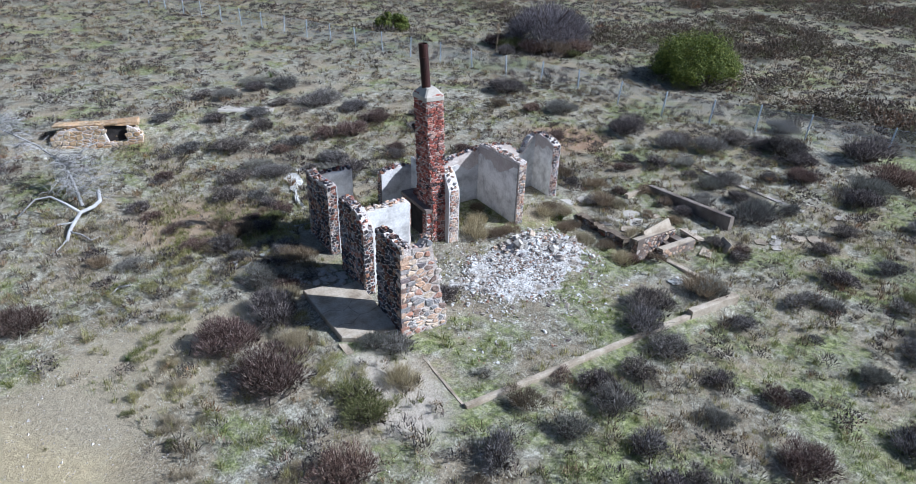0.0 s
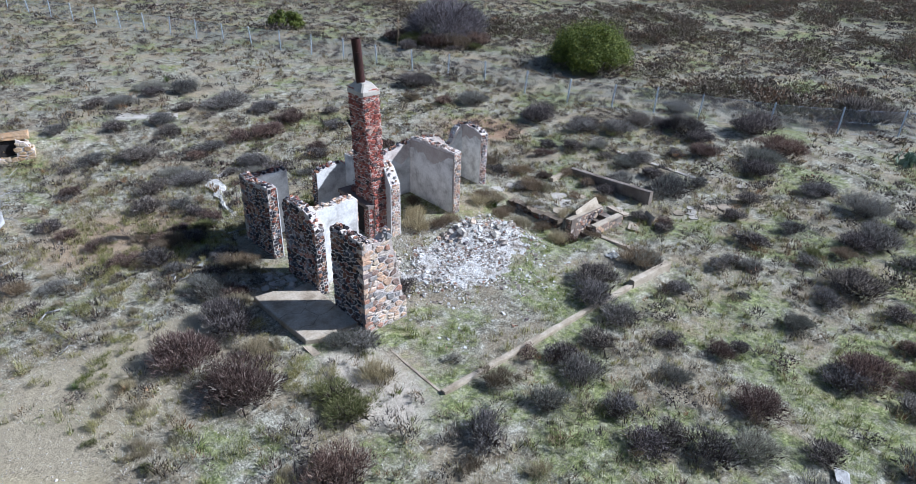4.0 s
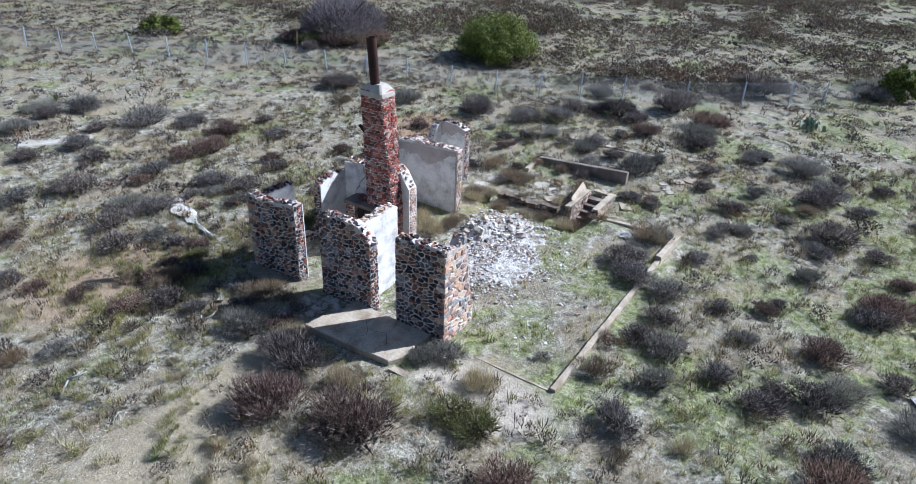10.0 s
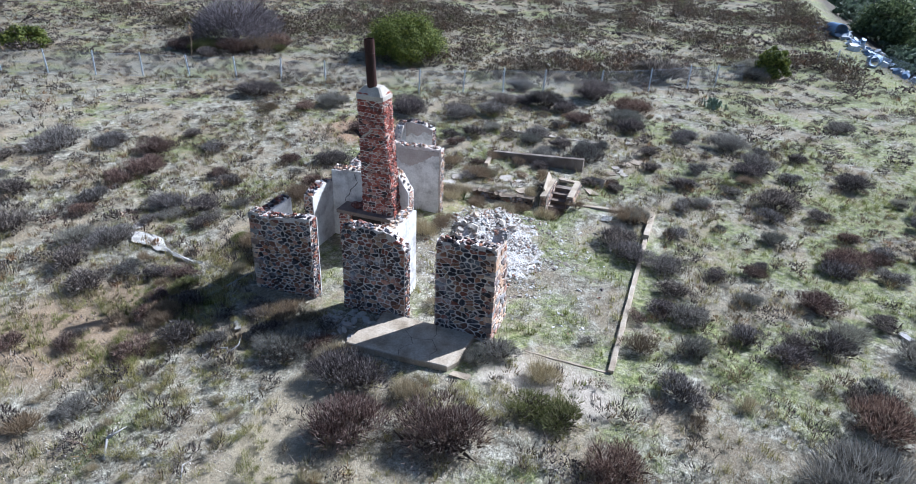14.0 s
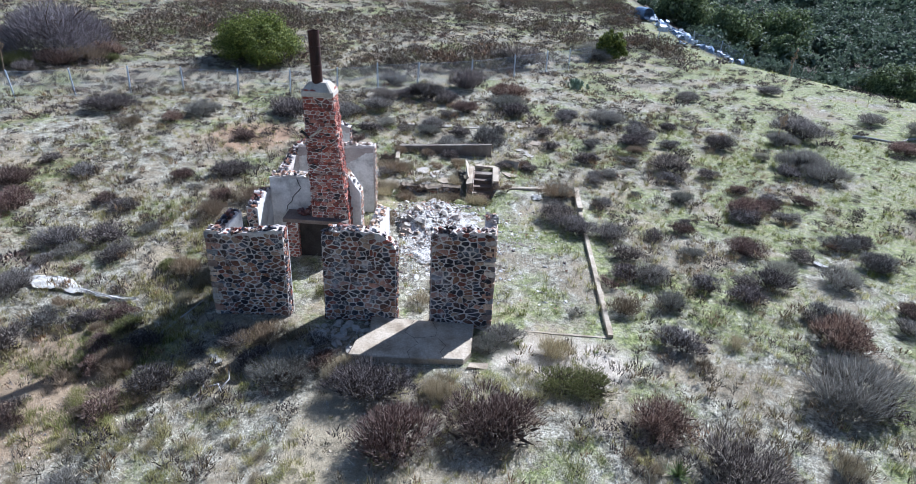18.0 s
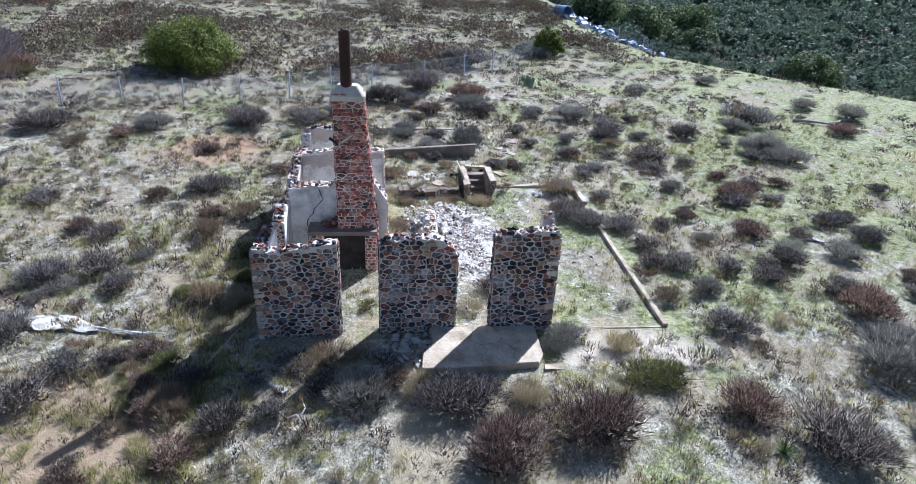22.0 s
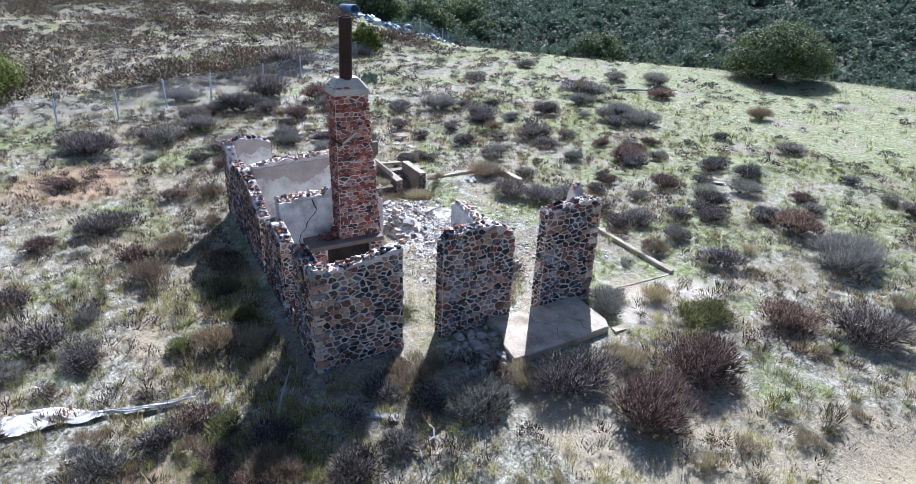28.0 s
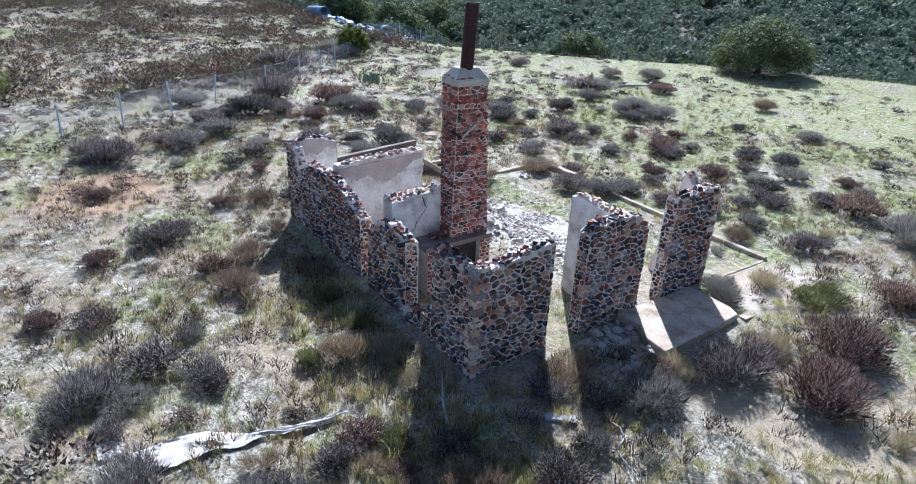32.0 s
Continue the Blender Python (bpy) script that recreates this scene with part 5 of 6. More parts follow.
shrub(15.86, 24.3, 0.69, 'tan')
shrub(17.51, 22.97, 0.46, 'tan')
shrub(20.41, -10.5, 0.81, 'tan')
shrub(8.93, 23.1, 0.34, 'tan')
shrub(0.63, 16.38, 0.2, 'straw')
shrub(-0.07, 15.54, 0.2, 'straw')
shrub(0.4, 13.58, 0.2, 'straw')
shrub(0.89, 13.4, 0.2, 'straw')
shrub(1.69, 19.02, 0.21, 'straw')
shrub(8.32, 23.48, 0.22, 'straw')
shrub(0.2, 11.84, 0.2, 'straw')
shrub(2.72, 25.37, 0.35, 'dark')
shrub(10.43, 5.64, 0.54, 'dark')
shrub(22.3, 5.39, 1.03, 'dark')
shrub(18.54, 7.74, 0.35, 'dark')
shrub(25.92, 4.66, 0.66, 'dark')
shrub(4.44, 33.88, 0.76, 'dark')
shrub(6.5, 33.07, 0.85, 'dark')
shrub(9.13, 37.54, 0.86, 'dark')
shrub(9.66, 32.41, 0.77, 'dark')
shrub(11.0, 44.86, 0.9, 'dark')
shrub(12.66, 43.53, 1.05, 'dark')
shrub(6.78, 37.68, 0.68, 'dark')
shrub(4.08, 38.26, 0.68, 'dark')
shrub(7.08, 30.21, 0.71, 'dark')
shrub(5.64, 28.93, 0.75, 'dark')
shrub(14.57, 29.92, 0.61, 'dark')
shrub(13.47, 38.84, 1.33, 'dark')
shrub(25.75, 17.87, 0.79, 'dark')
shrub(26.86, 6.09, 1.02, 'dark')
shrub(25.33, 8.96, 0.66, 'dark')
shrub(36.79, 16.31, 1.54, 'dark')
shrub(32.29, 21.55, 0.96, 'dark')
shrub(25.43, 21.07, 0.76, 'dark')
shrub(26.86, 20.49, 0.65, 'dark')
shrub(19.54, 14.12, 0.44, 'dark')
shrub(20.92, 12.52, 0.5, 'dark')
shrub(45.12, 12.64, 1.95, 'dark')
shrub(4.42, 24.32, 0.51, 'rust')
shrub(34.34, 13.53, 1.43, 'rust')
shrub(30.54, 16.13, 0.87, 'rust')
shrub(23.44, 21.56, 0.61, 'rust')
shrub(2.76, 30.7, 0.55, 'rust')
shrub(29.67, 7.57, 1.05, 'sage')
shrub(23.78, 7.46, 0.47, 'green')
shrub(-0.62, 23.27, 0.51, 'tan')
shrub(5.85, 8.29, 0.37, 'tan')
shrub(20.76, 20.56, 0.62, 'tan')
shrub(6.08, 12.32, 0.51, 'straw')
shrub(4.22, 15.57, 0.31, 'straw')
shrub(0.19, 21.54, 0.2, 'straw')
shrub(0.34, 23.75, 0.22, 'straw')
shrub(0.04, 13.5, 0.24, 'straw')
shrub(-0.97, 20.71, 0.2, 'straw')
shrub(0.98, 18.87, 0.2, 'straw')
shrub(33.67, -10.19, 1.01, 'dark')
shrub(27.98, -2.23, 0.91, 'dark')
shrub(29.45, 5.9, 0.64, 'dark')
shrub(29.18, 4.02, 0.65, 'dark')
shrub(21.61, 3.72, 0.61, 'dark')
shrub(14.54, -5.33, 0.81, 'dark')
shrub(18.2, -4.38, 0.52, 'dark')
shrub(30.87, -11.71, 1.16, 'sage')
shrub(30.06, 23.81, 0.85, 'dark')
shrub(27.54, 31.59, 1.07, 'dark')
shrub(36.94, 21.58, 1.09, 'dark')
shrub(7.15, 42.87, 0.71, 'dark')
shrub(10.72, 43.48, 0.81, 'dark')
shrub(2.41, 30.33, 0.4, 'dark')
shrub(11.72, 32.97, 0.78, 'rust')
shrub(1.62, 26.61, 0.51, 'rust')
shrub(12.6, 18.7, 0.55, 'straw')
shrub(13.4, 18.3, 0.5, 'tan')
shrub(14.1, 18.4, 0.45, 'tan')
shrub(13.2, 19.6, 0.5, 'straw')
shrub(13.9, 20.6, 0.5, 'tan')
shrub(12.3, 20.3, 0.45, 'straw')
shrub(9.3, 15.4, 0.6, 'dark')
shrub(16.8, 19.3, 0.5, 'tan')
shrub(16.3, 18.9, 0.45, 'straw')
shrub(17.2, 14.6, 0.5, 'rust')
shrub(8.3, 19.3, 0.35, 'green')
shrub(8.1, 16.3, 0.4, 'straw')
shrub(5.4, 23.6, 0.6, 'dark')
shrub(6.2, 24.4, 0.5, 'green')
shrub(4.7, 23.9, 0.55, 'tan')
shrub(7.4, 23.3, 0.4, 'straw')
shrub(5.6, 21.1, 0.6, 'dark')
shrub(4.7, 20.3, 0.55, 'dark')
shrub(5.9, 19.6, 0.35, 'straw')
shrub(6.1, 20.4, 0.35, 'tan')
shrub(8.9, 23.2, 0.45, 'straw')
shrub(12.1, 23.4, 0.6, 'green')
shrub(13.6, 23.1, 0.5, 'tan')
shrub(3.9, 21.4, 0.5, 'dark')
shrub(4.9, 22.0, 0.4, 'sage')
shrub(3.4, 22.6, 0.5, 'tan')
shrub(9.6, 24.8, 0.5, 'green')
shrub(4.6, 17.9, 0.4, 'straw')
shrub(4.7, 18.6, 0.6, 'rust')
shrub(0.12, 12.95, 0.24, 'green')
shrub(-0.71, 14.64, 0.22, 'green')

# weeds grown over the cellar, the steps and the foundation's corner
for px, py, pr, kind in ((22.40, 19.04, .5, "tan"), (19.30, 19.14, .5, "dark"), (16.98, 18.06, .5, "tan"), (17.11, 18.77, .5, "straw"), (20.66, 17.02, .4, "tan"), (21.01, 15.98, .45, "tan"),
                         (19.65, 15.75, .4, "dark"), (21.0, 13.75, .5, "dark"), (21.35, 12.72, .45, "rust"), (17.6, 13.65, .4, "tan"), (17.3, 11.4, .75, "tan"), (16.93, 14.92, .5, "straw"),
                         (16.48, 16.55, .5, "straw"), (18.3, 17.34, .4, "straw"), (18.5, 15.95, .4, "straw"), (16.38, 17.77, .45, "tan"), (21.23, 19.46, .45, "rust"), (29.19, 17.06, .6, "dark"),
                         (26.32, 14.04, .6, "dark"), (25.63, 16.18, .7, "dark"), (22.2, 16.4, .5, "dark"), (22.3, 17.6, .45, "tan"), (19.9, 18.3, .4, "straw"), (17.2, 16.0, .45, "tan")):
    shrub(px, py, pr, kind)


def clear(x, y, margin=0.0):
    """True where nothing built stands."""
    if 6.6 - margin < x < 18.4 + margin and 10.0 - margin < y < 22.5 + margin:
        return False
    if 4.9 - margin < x < 7.2 and 13.6 - margin < y < 18.8 + margin:
        return False
    if math.hypot(x + 5, y - 13) < 4.6 or (x < 4.5 and x > -2 and abs(y - 17.6) < 0.9):
        return False
    return True


def scatter_shrubs():
    """The rest of the brush: single shrubs near the house, joined brush farther off."""
    rng = random.Random(33)
    far, singles = [], 0
    grid = {}
    for x, y, r in SPOTS:
        grid.setdefault((int(x // 3), int(y // 3)), []).append((x, y, r))
    templates = [blades(250, 300 + k, 1.0, 0.64, 0.15, 0.036, 0.25, 0.45, 18) for k in range(6)]
    coarse = [blades(90, 310 + k, 1.0, 0.62, 0.17, 0.080, 0.25, 0.40, 12) for k in range(6)]
    for k in range(26000):
        x, y = rng.uniform(-16, 135), rng.uniform(-45, 135)
        if not clear(x, y, 0.5) or brow(x, y) > -0.5 or y > 99 - 0.34 * x:
            continue
        d = noise.noise((x * 0.09, y * 0.09, 5.0))
        dense = 0.52 + 0.6 * d
        fence_x = 37 if y < 17 else 37 - (y - 17) * 0.36
        if x > fence_x + 4:
            dense += 0.95 if y < 45 else 0.6
        if y < 6 and x < 36:
            dense -= 0.13 + 0.3 * step((-y - 2) / 10)
        if y > 22 and x < 22:
            dense += 0.12
        if -3 < x < 24 and 2 < y < 30:
            dense *= 0.35
        if rng.random() > dense:
            continue
        r = rng.uniform(0.24, 0.66) * (1.35 if x > fence_x + 4 else 1.0)
        if rng.random() < 0.16:
            r *= 1.7
        cell = (int(x // 3), int(y // 3))
        if any((x - a) ** 2 + (y - b) ** 2 < (0.72 * (r + c)) ** 2 for i in (-1, 0, 1) for j in (-1, 0, 1) for a, b, c in grid.get((cell[0] + i, cell[1] + j), ())):
            continue
        grid.setdefault(cell, []).append((x, y, r))
        near = math.hypot(x - 8, y - 17)
        if near < 24 and singles < 40:
            singles += 1
            shrub(x, y, r, rng.choices(("dark", "rust", "sage", "green", "tan"), (6, 2, 2, 0.6, 1))[0])
        else:
            a = rng.uniform(0, math.tau)
            t = (templates if near < 48 else coarse)[rng.randrange(6)]
            c, s = math.cos(a) * r, math.sin(a) * r
            far.append(np.stack([t[:, 0] * c - t[:, 1] * s + x, t[:, 0] * s + t[:, 1] * c + y, t[:, 2] * r * rng.uniform(.75, 1.1) + gz(x, y)], 1))
    me = triangles("brush", np.concatenate(far))
    tagged(part("brush", me, FAR_DARK), "scattered dark grey and brown brush over the hillside", "brush", kind="stuff")


scatter_shrubs()
def dry_bunches():
    """Long dry grass in bunches, at the front of the porch, on the way to it and in the shade behind the corner."""
    rng = random.Random(61)
    shapes = [blades(300, 960 + k, 0.9, 0.55, 0.50, 0.010, 0.15, 1.3, 9) for k in range(4)]
    out = []
    for k in range(190):
        x, y = (rng.gauss(1.8, 2.6), rng.gauss(19.5, 3.8)) if k < 80 else (rng.gauss(4.3, 0.5), rng.gauss(13.6, 1.3)) if k < 110 else (rng.gauss(5.2, 1.6), rng.gauss(22.6, 2.0))
        if not (clear(x, y, 0.15) or (x < 4.4 and math.hypot(x + 5, y - 13) > 5)):
            continue
        r, a = rng.uniform(.14, .36), rng.uniform(0, 6.28)
        c, s = math.cos(a) * r, math.sin(a) * r
        t = shapes[k % 4]
        out.append(np.stack([t[:, 0] * c - t[:, 1] * s + x, t[:, 0] * s + t[:, 1] * c + y, t[:, 2] * r + gz(x, y)], 1))
    tagged(part("dry_bunch_grass", triangles("dry_bunch_grass", np.concatenate(out)), TUFTS), "long straw-coloured bunch grass round the porch", "grass", kind="stuff")


dry_bunches()


def grass():
    """Short litter blades all over, and separate upright tufts of bunch grass."""
    rng = np.random.default_rng(8)
    kinds = (("grass", 44000, 8, -9, 32, -8, 36, 0.22, 0.0065, 0.11, (0.5, 1.5), GRASS, "dry straw grass mixed with new green blades"),
             ("bunch_grass", 7600, 26, -9, 32, -8, 36, 0.27, 0.0065, 0.050, (0.05, 0.85), TUFTS, "small yellow-green tufts of bunch grass"),
             ("far_grass", 34000, 5, -16, 78, -42, 95, 0.26, 0.015, 0.12, (0.4, 1.5), GRASS, "dry straw grass far over the hillside"),
             ("far_bunch_grass", 9000, 11, -16, 70, -42, 85, 0.30, 0.013, 0.08, (0.05, 0.9), TUFTS, "yellow-green grass tufts far over the hillside"))
    for name, count, per, x0, x1, y0, y1, h, w, wide, lean, mat, label in kinds:
        xs, ys = rng.uniform(x0, x1, count), rng.uniform(y0, y1, count)
        if name == "bunch_grass":
            # thicker along the cool side of the house
            xs, ys = np.append(xs, rng.uniform(1.5, 15, 1500)), np.append(ys, 22.4 + np.abs(rng.normal(0, 3.2, 1500)))
        keep = []
        for x, y in zip(xs, ys):
            if name.startswith("far") and -9 < x < 32 and -8 < y < 36:
                continue
            inside = 7.6 < x < 17.6 and 10.6 < y < 21.5
            if inside:
                rub = math.exp(-((x - 12.7) / 2.4) ** 2 - ((y - 15.9) / 1.6) ** 2)
                if rng.random() < rub * 1.3 or rng.random() < .2:
                    continue
            elif not clear(x, y, 0.05) or brow(x, y) > 4:
                if rng.random() < (0.75 if x < 4.6 and math.hypot(x + 5, y - 13) > 4.9 else 0.98):
                    continue
            if noise.noise((x * 0.45, y * 0.45, 2.0)) + noise.noise((x * 1.3, y * 1.3, 9.0)) * 0.6 < -0.25:
                continue
            keep.append((x, y, gz(x, y)))
        c = np.repeat(np.array(keep), per, 0)
        n = len(c)
        size = np.repeat(rng.uniform(0.45, 1.35, len(keep)), per)
        p = c + np.stack([rng.normal(0, wide, n) * size, rng.normal(0, wide, n) * size, np.full(n, -0.02)], 1)
        a = rng.uniform(0, math.tau, n)
        tilt = rng.uniform(*lean, n)
        l = h * rng.uniform(0.5, 1.2, n) * size
        tip = p + np.stack([np.cos(a) * np.sin(tilt) * l, np.sin(a) * np.sin(tilt) * l, np.cos(tilt) * l], 1)
        sd = np.stack([-np.sin(a), np.cos(a), np.zeros(n)], 1) * (w * rng.uniform(.6, 1.4, n))[:, None]
        tri = np.stack([p - sd, p + sd, tip], 1).reshape(-1, 3)
        tagged(part(name, triangles(name, tri), mat), label, "grass", kind="stuff")


grass()


def weeds():
    """Low dry weeds and grey tufts between the shrubs, too many to count: fine near the house, coarser up the hill."""
    rng = random.Random(57)
    for name, count, x0, x1, y0, y1, twigs, wide, lo, hi, mat, label in (
            ("weeds", 6800, -7, 34, -9, 40, 52, 0.036, .12, .34, WEEDS, "low rusty and olive dry weeds between shrubs"),
            ("grey_weeds", 5200, -7, 34, -12, 40, 52, 0.034, .14, .36, FAR_DARK, "low grey leafless weeds between shrubs"),
            ("hill_weeds", 11000, -12, 66, -16, 92, 22, 0.060, .18, .46, WEEDS, "low dry weeds over the far hillside"),
            ("grey_hill_weeds", 6000, -12, 72, -16, 92, 22, 0.060, .18, .44, FAR_DARK, "low grey weeds over the far hillside")):
        shapes = [blades(twigs, 900 + k, 1.0, 0.85, 0.55, wide, 0.1, 0.9, 7) for k in range(8)]
        out = []
        hill = "hill" in name
        for k in range(count):
            x, y = rng.uniform(x0, x1), rng.uniform(y0, y1)
            if hill and (x < 34 and -9 < y < 40 or y > 97 - 0.34 * x):
                continue
            if not clear(x, y, 0.12):
                if not (-2 < x < 4.4 and rng.random() < .35 and math.hypot(x + 5, y - 13) > 4.6):
                    continue
            if brow(x, y) > -0.3:
                continue
            dense = 0.48 + 0.9 * noise.noise((x * 0.16, y * 0.16, 31.0 if name.startswith("grey") else 13.0))
            if 1 < x < 24 and 22 < y < 36:
                dense += 0.2
            if y < 4 and x > 10:
                dense -= 0.6 if hill or y < -2 else 0.3
            if rng.random() > dense:
                continue
            r, a = rng.uniform(lo, hi), rng.uniform(0, 6.28)
            c, s = math.cos(a) * r, math.sin(a) * r
            t = shapes[rng.randrange(8)]
            out.append(np.stack([t[:, 0] * c - t[:, 1] * s + x, t[:, 0] * s + t[:, 1] * c + y, t[:, 2] * r * rng.uniform(.8, 1.3) + gz(x, y)], 1))
        tagged(part(name, triangles(name, np.concatenate(out)), mat), label, "weeds", kind="stuff")


weeds()


def gravel():
    """Loose stones and chips on the bare ground."""
    rng = np.random.default_rng(19)
    out = []
    for k in range(9000):
        if k % 3:
            x, y = rng.uniform(-7, 6), rng.uniform(8, 25)
        else:
            x, y = rng.uniform(-7, 24), rng.uniform(3, 30)
        q = 0.012 + abs(rng.normal()) * 0.014
        c = np.array([x, y, gz(x, y) + q * 0.3])
        a = rng.uniform(0, 6.28)
        base_ring = [c + q * np.array([math.cos(a + i * 2.1) * rng.uniform(.7, 1.4), math.sin(a + i * 2.1) * rng.uniform(.7, 1.4), -0.5]) for i in range(3)]
        tip = c + q * np.array([rng.uniform(-.4, .4), rng.uniform(-.4, .4), rng.uniform(.4, .9)])
        for i in range(3):
            out += [base_ring[i], base_ring[(i + 1) % 3], tip]
    tagged(part("gravel", triangles("gravel", np.array(out)), GRAVEL), "small loose stones on bare sandy ground", "gravel", kind="stuff")


GRAVEL = two_scale("gravel", [(0.3, (0.28, 0.22, 0.17)), (0.5, (0.48, 0.42, 0.35)), (0.65, (0.66, 0.62, 0.57))], 14.0, 40.0, [(0.3, grey(.7)), (0.7, grey(1.15))])
gravel()


def crown(count, clumps, size, leaf, seed, flat=0.8):
    """Leaves in clumps over a wide uneven crown: loose triangles about the origin, its foot at zero."""
    rng = np.random.default_rng(seed)
    w, h = size
    th = rng.uniform(0, math.tau, clumps)
    rr = np.sqrt(rng.uniform(0.02, 1, clumps))
    zz = h * (0.10 + 0.72 * np.sqrt(np.maximum(0, 1 - rr ** 2)) * rng.uniform(0.12, 1.05, clumps) ** 0.6)
    c = np.stack([np.cos(th) * rr * w * 0.82, np.sin(th) * rr * w * 0.82, zz], 1)
    cr = rng.uniform(0.16, 0.30, clumps) * w
    i = rng.integers(0, clumps, count)
    d = rng.normal(0, 1, (count, 3))
    d /= np.linalg.norm(d, axis=1)[:, None]
    p = c[i] + d * (cr[i] * rng.uniform(0.55, 1.05, count) ** 0.5)[:, None] * np.array([1, 1, flat])
    p[:, 2] = np.maximum(p[:, 2], 0.08)
    q = rng.normal(0, 1, (count, 3))
    a = np.cross(d, q)
    a /= np.linalg.norm(a, axis=1)[:, None]
    b = np.cross(a, d + rng.normal(0, .4, (count, 3)))
    b /= np.linalg.norm(b, axis=1)[:, None]
    l = leaf * rng.uniform(.6, 1.4, count)[:, None]
    return np.stack([p - a * l, p + a * l, p + b * l * 1.8], 1).reshape(-1, 3)


def limbs(w, h, seed, count=7, thick=0.16, twigs=3):
    rng = random.Random(seed)
    s = Shape()
    s.tube([(0, 0, -0.2), (0.05, 0.03, h * 0.18), (0, 0.05, h * 0.34)], [thick * 1.3, thick, thick * .8], 8)
    for k in range(count):
        a = k / count * math.tau + rng.uniform(-.3, .3)
        e = Vector((math.cos(a) * w * rng.uniform(.5, .8), math.sin(a) * w * rng.uniform(.5, .8), h * rng.uniform(.5, .85)))
        mid = e * 0.5 + Vector((rng.uniform(-.2, .2), rng.uniform(-.2, .2), h * .12))
        s.tube([(0, 0, h * 0.25), tuple(mid), tuple(e)], [thick * .6, thick * .35, thick * .1], 6)
        for j in range(twigs):
            f = mid.lerp(e, rng.uniform(0, .8))
            g = f + Vector((rng.uniform(-1, 1), rng.uniform(-1, 1), rng.uniform(.1, .9))) * w * 0.25
            s.tube([tuple(f), tuple(f.lerp(g, .5) + Vector((0, 0, .06))), tuple(g)], [thick * .2, thick * .12, thick * .04], 4)
    return s


def tree(x, y, w, h, label, mat, seed, count=7000, clumps=60, leaf=0.075, bare=False):
    trunk = tagged(part("tree", limbs(w, h, seed, 9 if bare else 7, 0.05 * w, 6 if bare else 3), BARK), label, "tree")
    part("crown", triangles("crown", blades(count, seed, w, h * .95, .55, .016, .3, .35, 60) if bare else crown(count, clumps, (w, h), leaf, seed)), mat, trunk).location.z = -0.75 if bare else 0.0
    trunk.matrix_basis = pose(x, y, gz(x, y), 0, 0, seed * 40)


tree(42.3, 33.4, 3.7, 4.3, "round dense bright green oak shrub beyond the fence", OAK, 3, 44000, 150, 0.052)
tree(38.7, 47.5, 4.3, 4.4, "wide leafless purple-grey tree beyond the fence", BARE, 4, 16000, bare=True)
for sx, sy, sr, sk in ((36.2, 46.0, 1.5, "rust"), (37.6, 44.6, 1.4, "tan"), (39.6, 44.2, 1.5, "rust"), (35.4, 48.2, 1.5, "green"), (41.0, 45.2, 1.4, "rust"), (36.6, 50.2, 1.3, "tan"), (38.6, 43.4, 1.0, "green"),
                       (35.0, 50.0, 1.3, "rust"), (52.6, 5.4, 1.5, "sage"), (49.6, 5.6, 1.2, "sage"), (33.5, 46.4, 1.0, "dark")):
    shrub(sx, sy, sr, sk)
tree(29.5, 61.0, 1.9, 1.9, "small dark green shrub on the hillside", OAK, 5, 5000, 50, 0.08)
tree(51.0, 4.2, 1.5, 2.9, "small bright green tree in grey brush", OAK, 6, 5000, 50, 0.08)
tree(29.6, -24.0, 4.4, 4.9, "broad dull green oak at the meadow edge", DULL_OAK, 7, 36000, 150, 0.075)
tree(45.2, -18.0, 3.0, 3.6, "dark green oak at the edge of the slope", DULL_OAK, 8, 18000, 90, 0.08)
tree(40.5, -27.5, 3.2, 3.6, "low dark oak at the edge of the slope", DULL_OAK, 9, 15000, 80, 0.08)

for tx, ty, tw, th, seed in ((79.0, -15.5, 4.6, 6.2, 11), (87.0, -11.5, 4.8, 6.5, 12), (84.0, -23.5, 5.0, 6.0, 13), (72.5, -20.5, 3.0, 3.6, 14)):
    tree(tx, ty, tw, th, "tall dark oak on the far bank behind the fence", DULL_OAK, seed, 9000, 80, 0.15)


